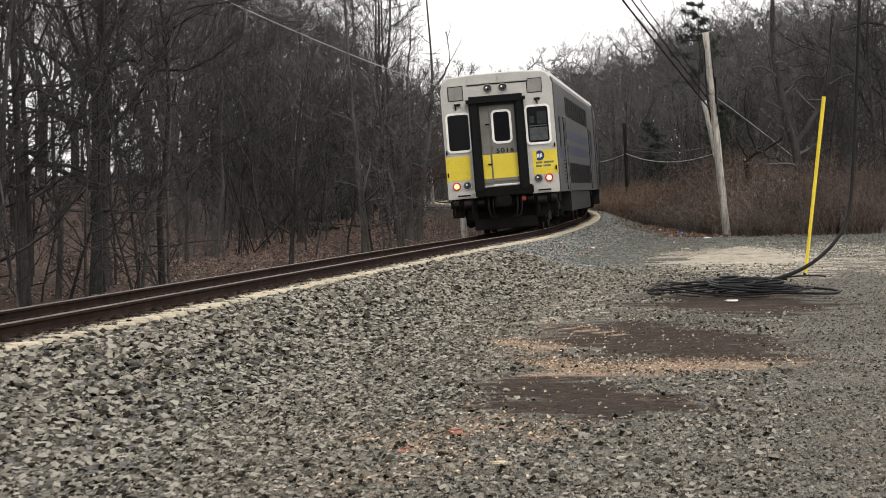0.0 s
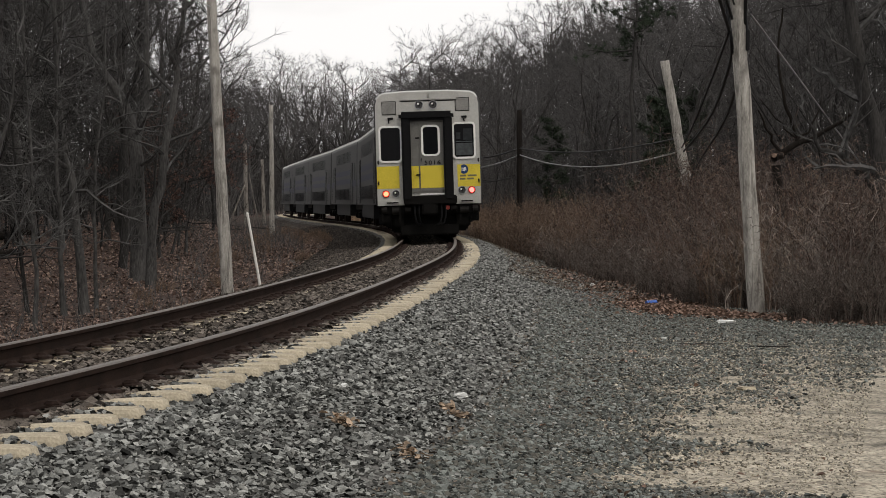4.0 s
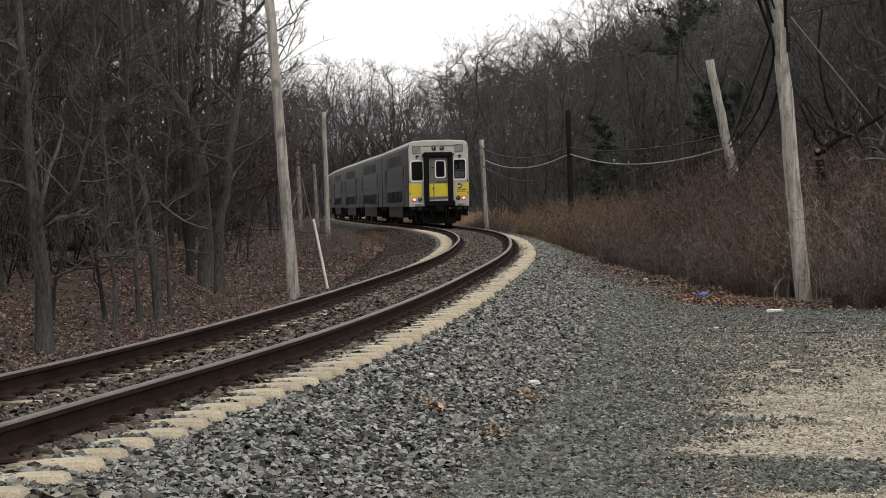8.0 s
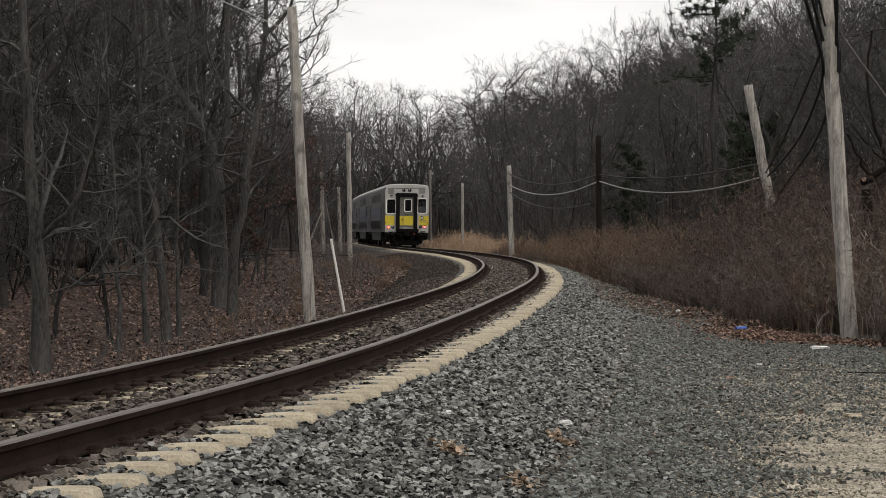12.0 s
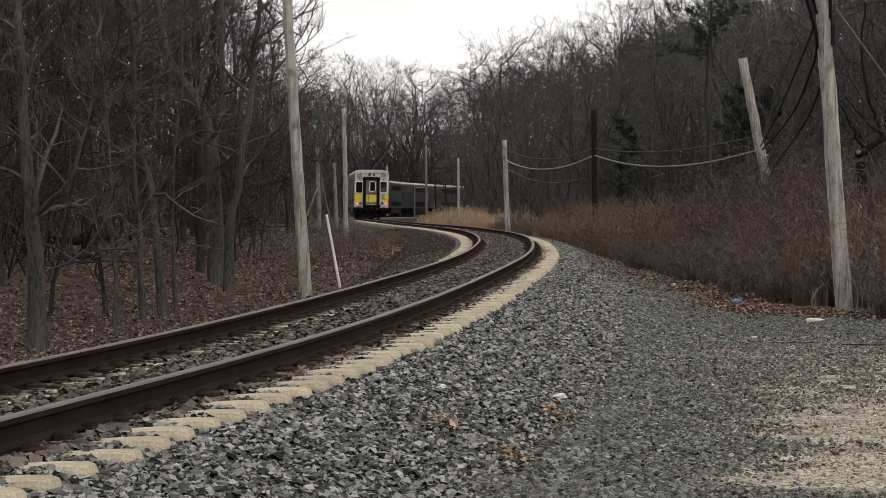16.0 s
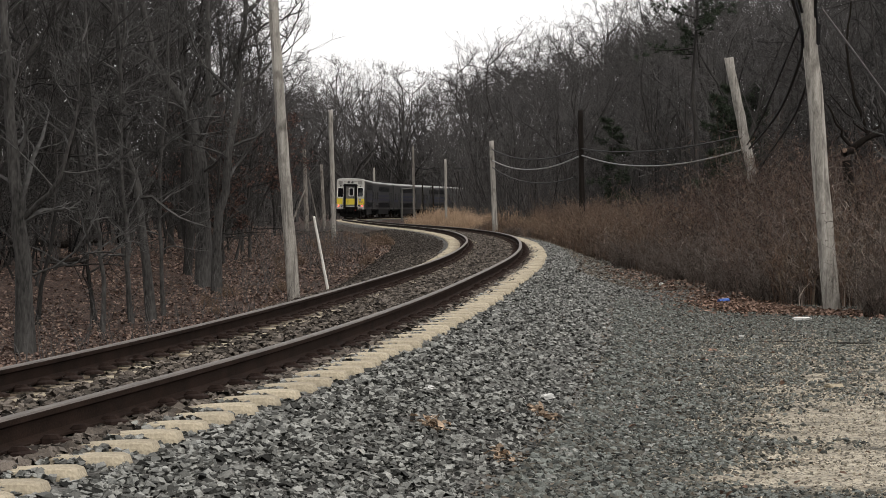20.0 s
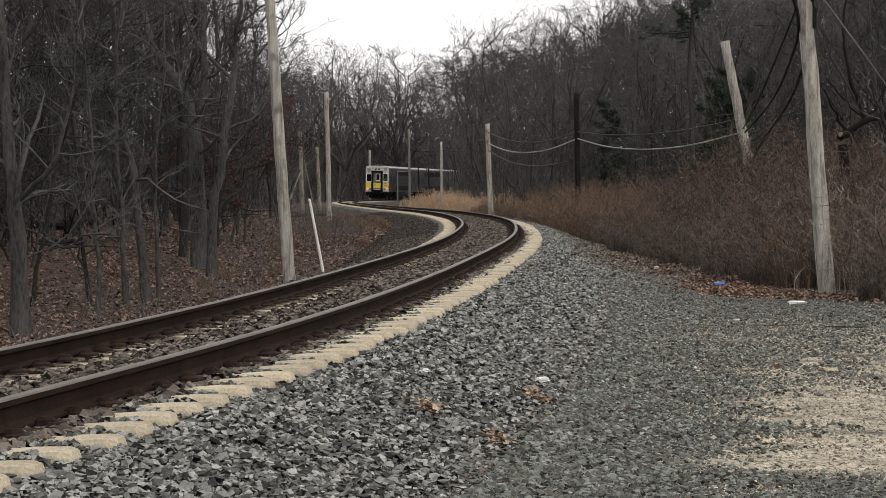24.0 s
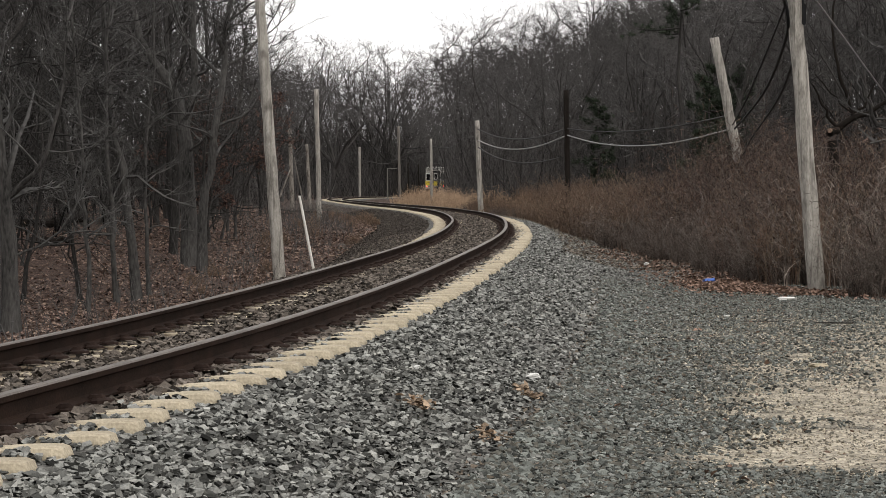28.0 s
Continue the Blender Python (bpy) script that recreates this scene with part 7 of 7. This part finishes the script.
def far_verge(rng, n):
    y = 50 + 130 * rng.uniform(0, 1, n) ** 1.3
    return rng.uniform(2.0, 5.2, n), y


def dirt_strip(rng, n):
    y = 11 + 32 * rng.uniform(0, 1, n) ** 1.4
    return 2.6 + 2.6 * rng.uniform(0, 1, n), y


brush("edge_brushwood", "low dry twigs and stems at the wood's edge", 2000, wood_edge, 0.2, 1.2, 0.006, 8, M_GREYED)
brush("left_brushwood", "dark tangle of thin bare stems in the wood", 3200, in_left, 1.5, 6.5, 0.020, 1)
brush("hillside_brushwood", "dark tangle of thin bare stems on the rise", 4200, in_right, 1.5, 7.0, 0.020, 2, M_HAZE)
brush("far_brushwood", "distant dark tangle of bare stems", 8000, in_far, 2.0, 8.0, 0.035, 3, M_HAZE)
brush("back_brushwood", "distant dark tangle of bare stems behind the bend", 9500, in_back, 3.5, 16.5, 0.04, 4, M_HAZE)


# --- loose ballast and gravel ---
def stones(name, label, n, material, where, lo, hi, seed, cubes=True, tie_free=True, thinned=True):
    rng = np.random.default_rng(seed)
    u, y = where(rng, n)
    ph = (s_at(y) - tie_s[0]) / TIE_STEP
    on_tie = (np.abs(ph - np.round(ph)) * TIE_STEP < 0.122) & (np.abs(u) < 1.40) & ((np.abs(u) > 0.55) | (rng.uniform(0, 1, len(u)) < np.where(u < -0.3, 0.75, 0.32))) & ~((np.abs(np.abs(u) - 0.90) < 0.12) & (rng.uniform(0, 1, len(u)) < 0.75))
    if tie_free:
        u, y = u[~on_tie], y[~on_tie]
    zn = zones(u, base_x(y) + u, y)
    bare = rng.uniform(0, 1, len(u)) < 1.25 * zn["sand"] + 1.3 * zn["soil"] * (y < 0) + 0.75 * zn["woodchip"]
    if thinned:
        u, y = u[~bare], y[~bare]
    x = base_x(y) + u
    z = ground_z(u, y)
    s = rng.uniform(lo, hi, len(u)) * np.where(u > 0, 1 - 0.3 * ease(2.2, 4.0, u), 1) * rng.choice([0.7, 1.0, 1.0, 1.25], len(u))
    if cubes == "shard":
        o = np.array([(1, 0, -0.4), (-0.6, 0.9, -0.4), (-0.6, -0.9, -0.4), (0.1, 0.1, 0.9)], float)
        t = np.array([(0, 1, 3), (1, 2, 3), (2, 0, 3), (0, 2, 1)])
    elif cubes:
        o = np.array([(i, j, k) for k in (-1, 1) for i, j in ((-1, -1), (1, -1), (1, 1), (-1, 1))], float) * 0.62
        t = np.array([(0, 1, 5), (0, 5, 4), (1, 2, 6), (1, 6, 5), (2, 3, 7), (2, 7, 6), (3, 0, 4), (3, 4, 7), (4, 5, 6), (4, 6, 7)])
    else:
        o = np.array([(1, 0, 0), (-1, 0, 0), (0, 1, 0), (0, -1, 0), (0, 0, 1), (0, 0, -1)], float)
        t = np.array([(0, 2, 4), (2, 1, 4), (1, 3, 4), (3, 0, 4), (2, 0, 5), (1, 2, 5), (3, 1, 5), (0, 3, 5)])
    nv = len(o)
    v = o[None] * rng.uniform(0.7, 1.12, (len(u), nv, 1)) + rng.normal(0, 0.14, (len(u), nv, 3))
    v = v * rng.uniform(0.55, 1.25, (len(u), 1, 3))
    ax = rng.normal(0, 1, (len(u), 4))
    ax /= np.linalg.norm(ax, axis=1)[:, None]
    w, a, b, c = ax.T
    rot = np.stack([np.stack([1 - 2 * (b * b + c * c), 2 * (a * b - c * w), 2 * (a * c + b * w)], -1), np.stack([2 * (a * b + c * w), 1 - 2 * (a * a + c * c), 2 * (b * c - a * w)], -1), np.stack([2 * (a * c - b * w), 2 * (b * c + a * w), 1 - 2 * (a * a + b * b)], -1)], 1)
    v = np.einsum("nij,nkj->nki", rot, v) * (s / 2)[:, None, None] * (1.1, 1.1, 0.72)
    v = v + np.stack([x, y, z + s * 0.22], -1)[:, None]
    f = (t[None] + nv * np.arange(len(u))[:, None, None]).reshape(-1, 3)
    return tagged(new(name, mesh_from(name, v.reshape(-1, 3), [f], [material])), label, "gravel", kind="stuff")


def shoulder(rng, n):
    y = 8.6 + 79 * rng.uniform(0, 1, n) ** 1.65
    u = rng.uniform(0.98, 6.0, n)
    k = rng.uniform(0, 1, n) < np.clip(1.2 - (u - 1.4) / 3.2, 0.15, 1)
    return u[k], y[k]


def between(rng, n):
    y = 10 + 60 * rng.uniform(0, 1, n) ** 1.5
    u = rng.uniform(-2.6, 1.08, n)
    return u, y


def rear(rng, n):
    y = -36 + 44.7 * rng.uniform(0, 1, n) ** 1.25
    u = rng.uniform(1.1, 8.0, n)
    k = rng.uniform(0, 1, n) < np.clip(1.4 - (u - 1.2) / 5.0, 0.3, 1)
    return u[k], y[k]


def open_ground(rng, n):
    y = 11 + 32 * rng.uniform(0, 1, n) ** 1.4
    x = rng.uniform(-0.1, 0.2, n) * y
    u = x - base_x(y)
    k = (u > 2.7) & (u < 12)
    return u[k], y[k]


def lot_edge(rng, n):
    y = 11 + 30 * rng.uniform(0, 1, n)
    x = 0.2 * y + rng.uniform(-0.4, 7.0, n)
    u = x - base_x(y)
    k = (y < 37) | (u < 12)
    return u[k], y[k]


def rear_ground(rng, n):
    y = -36 + 48 * rng.uniform(0, 1, n) ** 1.3
    x = rng.uniform(-0.14, 0.165, n) * (y + 48) - 1.3
    u = x - base_x(y)
    k = (u > 3.5) & (u < 16)
    return u[k], y[k]


stones("ballast_stones", "loose angular grey ballast stones on the shoulder", 135000, M_STONE, shoulder, 0.027, 0.052, 1)
stones("track_ballast", "grey ballast stones between the rails", 44000, M_RUSTSTONE, between, 0.03, 0.06, 2)


def by_the_rail(rng, n):
    y = 10 + 45 * rng.uniform(0, 1, n) ** 1.7
    u = rng.choice([1, 1, -1], n) * (0.79 + 0.24 * rng.uniform(0, 1, n) ** 1.3)
    inner = rng.uniform(0, 1, n) < 0.22
    return np.where(inner, rng.uniform(-0.66, 0.64, n), u), y


stones("rusty_ballast", "rust-brown stones lodged along the rails", 17000, M_RUSTSTONE, by_the_rail, 0.035, 0.075, 12, True, False)


def on_sand(rng, n):
    y = 12 + 20 * rng.uniform(0, 1, n) ** 1.2
    x = rng.uniform(0.07, 0.2, n) * y
    u = x - base_x(y)
    k = zones(u, x, y)["sand"] > 0.25
    return u[k], y[k]


M_PEBBLE = mat("sandy_pebble", (0.28, 0.252, 0.20), 0.9, 0, 9, 0.3, 120, 0.2, (0.40, 0.36, 0.29), island=0.7, two=(0.18, 0.168, 0.145))


def rear_track(rng, n):
    return rng.uniform(-2.8, 1.1, n), -42 + 51.8 * rng.uniform(0, 1, n)


stones("rear_ballast", "dirty ballast stones in and beside the track", 24000, M_RUSTSTONE, rear_track, 0.04, 0.085, 16, "shard")


def left_bank(rng, n):
    y = 40 + 110 * rng.uniform(0, 1, n) ** 1.2
    return -rng.uniform(1.5, 3.4, n) - 0.9 * rng.uniform(0, 1, n) * ease(85, 120, y), y


stones("bank_gravel", "dirty gravel beside the inner rail, darkened for the train's shade", 30000, M_BANK, left_bank, 0.03, 0.07, 6, "shard")
stones("far_ballast", "grey ballast stones between the far rails", 16000, M_RUSTSTONE, far_track, 0.05, 0.09, 7, "shard", False)
stones("verge_gravel", "dirty gravel along the foot of the brambles", 16000, M_DIRT, far_verge, 0.04, 0.09, 13, "shard")
stones("dirt_grit", "brown dirty grit between ballast and lot", 13000, M_DIRT, dirt_strip, 0.025, 0.05, 14, "shard")
stones("near_ballast", "loose angular grey ballast stones beside the lot", 62000, M_OLIVE, rear, 0.042, 0.092, 3, True)
stones("sand_pebbles", "small pale pebbles pressed into the sandy lot", 26000, M_PEBBLE, on_sand, 0.012, 0.040, 15, "shard", False, False)
stones("gravel_chips", "scattered grey-green gravel on the lot", 200000, M_GRIT, open_ground, 0.028, 0.064, 4, False)
stones("edge_gravel", "scattered grey-green gravel at the lot's far side", 60000, M_GRIT, lot_edge, 0.03, 0.075, 24, "shard")
stones("lot_chips", "scattered fine gravel chips and stones", 110000, M_CHIP, rear_ground, 0.025, 0.06, 5, "shard")


# --- fallen leaves and litter ---
def leaves(name, label, n, where, seed, size=0.07, material=None):
    rng = np.random.default_rng(seed)
    x, y = where(rng, n)
    z = ground_z(x - base_x(y), y) + rng.uniform(0.01, 0.06, len(x))
    k = len(x)
    a = rng.uniform(0, 6.28, k)
    s = size * rng.uniform(0.5, 1.2, k)
    d = np.stack([np.cos(a), np.sin(a), rng.normal(0, 0.25, k)], -1) * s[:, None]
    e = np.stack([-np.sin(a), np.cos(a), rng.normal(0, 0.5, k)], -1) * s[:, None] * 0.5
    c = np.stack([x, y, z], -1)
    lift = np.zeros((k, 3))
    lift[:, 2] = s * rng.uniform(0.0, 0.5, k)
    v = np.stack([c - d, c + e * 0.9 + lift - d * 0.3, c + e + lift + d * 0.4, c + d, c - e + lift + d * 0.4, c - e * 0.9 + lift - d * 0.3], 1).reshape(-1, 3)
    q = np.array([(0, 1, 2, 3), (0, 3, 4, 5)])
    f = (q[None] + 6 * np.arange(k)[:, None, None]).reshape(-1, 4)
    return tagged(new(name, mesh_from(name, v, [f], [material or M_LEAF])), label, "leaves", kind="stuff")


def hedge_foot(rng, n):
    k = n // 3
    y = np.concatenate([37.6 + np.abs(rng.normal(0, 1.3, k)), rng.normal(41.6, 1.5, k), 36 + 30 * rng.uniform(0, 1, n - 2 * k) ** 1.8])
    near = np.interp(y, [36, 38, 41, 45, 60, 70], [6.2, 5.0, 4.3, 4.2, 4.1, 4.2])
    x = near + rng.normal(0.5, 0.5, n) + rng.uniform(0, 2.5, n) * (y < 39)
    x[k:2 * k] = rng.normal(4.7, 0.32, k)
    return x, y


def wood_floor(rng, n):
    """Small drifts of leaves, thick in hollows and thin between."""
    k = n // 24
    cy = rng.uniform(14, 165, k)
    cu = -3.7 - np.abs(rng.normal(0, 5.0, k))
    i = rng.integers(0, k, n)
    y = cy[i] + rng.normal(0, 0.75, n)
    return base_x(y) + np.minimum(cu[i] + rng.normal(0, 0.5, n), -3.3 - 0.5 * ease(85, 120, y)), y


def drift(rng, n):
    y = 11.5 + 34 * rng.uniform(0, 1, n) ** 1.5
    u = rng.uniform(3.0, 5.2, n)
    return base_x(y) + u, y


def clump(rng, n):
    k = n // 3
    x = np.concatenate([rng.normal(0.34, 0.06, k), rng.normal(0.66, 0.05, k), rng.normal(-0.06, 0.04, n - 2 * k)])
    y = np.concatenate([rng.normal(14.5, 0.13, k), rng.normal(17.4, 0.10, k), rng.normal(14.9, 0.10, n - 2 * k)])
    return x, y


leaves("fallen_leaves", "drift of brown fallen leaves at the brambles' foot", 6500, hedge_foot, 1, 0.038)
leaves("wood_leaves", "brown fallen leaves in drifts on the wood floor", 84000, wood_floor, 2, 0.042, M_DULL)
leaves("stray_leaves", "stray dry leaves on the gravel", 150, drift, 3, 0.026)
M_SPLINTER = mat("pale_wood_splinter", (0.25, 0.190, 0.135), 0.9, 0, 12, 0.3, 60, 0, (0.36, 0.285, 0.21), island=0.8)


def chips(rng, n):
    x, y = rng.uniform(-3.2, 3.0, n), rng.uniform(-33, -12, n)
    z = zones(x - base_x(y), x, y)
    k = rng.uniform(0, 1, n) < 0.9 * z["woodchip"] + 0.06 * z["soil"] + 0.01
    return x[k], y[k]


leaves("wood_splinters", "scattered pale wood chips on the dark soil", 60000, chips, 6, 0.017, M_SPLINTER)
leaves("leaf_clump", "small clumps of orange-brown leaves on the stones", 170, clump, 4, 0.027, M_TANLEAF)


def scrap(name, label, x, y, w, d, h, material, category, turn=0.0):
    t = new(name)
    me = bpy.data.meshes.new(name)
    bm = box(-w / 2, w / 2, -d / 2, d / 2, 0, h, min(w, d, h) * 0.3, 2)
    rng = random.Random(int(x * 100))
    for q in bm.verts:
        q.co += Vector((rng.uniform(-1, 1) * w * 0.12, rng.uniform(-1, 1) * d * 0.12, rng.uniform(-0.2, 1) * h * 0.2))
    bm.to_mesh(me)
    bm.free()
    me.materials.append(material)
    bpy.data.objects.remove(t)
    ob = new(name, me)
    ob.matrix_world = pose(x, y, floor_at(x, y) + 0.01, 0, 0, turn)
    return tagged(ob, label, category, "litter")


can = thing("drink_can", "crushed blue drink can among fallen leaves", "can", "litter", m=pose(4.57, 42.3, floor_at(4.57, 42.3) + 0.06, 0, 84, 20))
part("body", rod((0, 0, -0.09), (0, 0, 0.09), 0.055, 0.05, 18), M_CAN, can)
part("rim", rod((0, 0, 0.09), (0, 0, 0.10), 0.045, 0.04, 18), M_CHROME, can)
part("label", box(-0.02, 0.06, -0.02, 0.03, -0.03, 0.05, 0.01), M_LITTER, can, "white label patch")
scrap("paper_scrap", "flattened white paper cup on the ground", 5.03, 36.4, 0.24, 0.12, 0.04, M_LITTER, "litter", 10)
scrap("paper_scrap", "small white scrap on the ballast", 0.75, 18.7, 0.10, 0.05, 0.04, M_LITTER, "litter", 25)
scrap("paper_scrap", "small white scrap by the brambles", 4.45, 53.0, 0.16, 0.08, 0.05, M_LITTER, "litter", 70)
scrap("paper_scrap", "small white scrap on the gravel", 3.63, 31.6, 0.08, 0.04, 0.02, M_LITTER, "litter", 40)
scrap("paper_scrap", "small white scrap on the gravel", -0.08, 16.9, 0.07, 0.04, 0.02, M_LITTER, "litter", 100)
scrap("paper_scrap", "white scrap beside the cable", 1.9, -9.5, 0.16, 0.10, 0.04, M_LITTER, "litter", 15)
scrap("brick_piece", "broken red brick lying on the gravel", -1.78, -29.5, 0.11, 0.08, 0.05, M_BRICK, "brick", 15)
scrap("brick_piece", "chip of red brick lying on the gravel", -2.1, -30.6, 0.09, 0.06, 0.03, M_BRICK, "brick", 65)
scrap("flat_stone", "pale flat stone on the gravel", -1.47, -31.6, 0.12, 0.08, 0.03, M_TIES, "stone", 5)
scrap("flat_stone", "pale flat stone on the sandy lot", 3.4, 22.6, 0.16, 0.09, 0.03, M_TIES, "stone", 35)
scrap("fallen_stick", "dry grey stick on the lot", 3.95, 30.4, 0.5, 0.014, 0.012, M_BARK, "stick", 12)
scrap("fallen_stick", "dry grey stick on the lot", 4.7, 30.0, 0.4, 0.014, 0.012, M_BARK, "stick", -8)


def motions():
    times = [k * 0.5 for k in range(57)]
    for k, car in enumerate(cars):
        walk(car, [(t, car_pose(float(s_at(float(tail_y(t)))) + k * CAR)) for t in times])


motions()
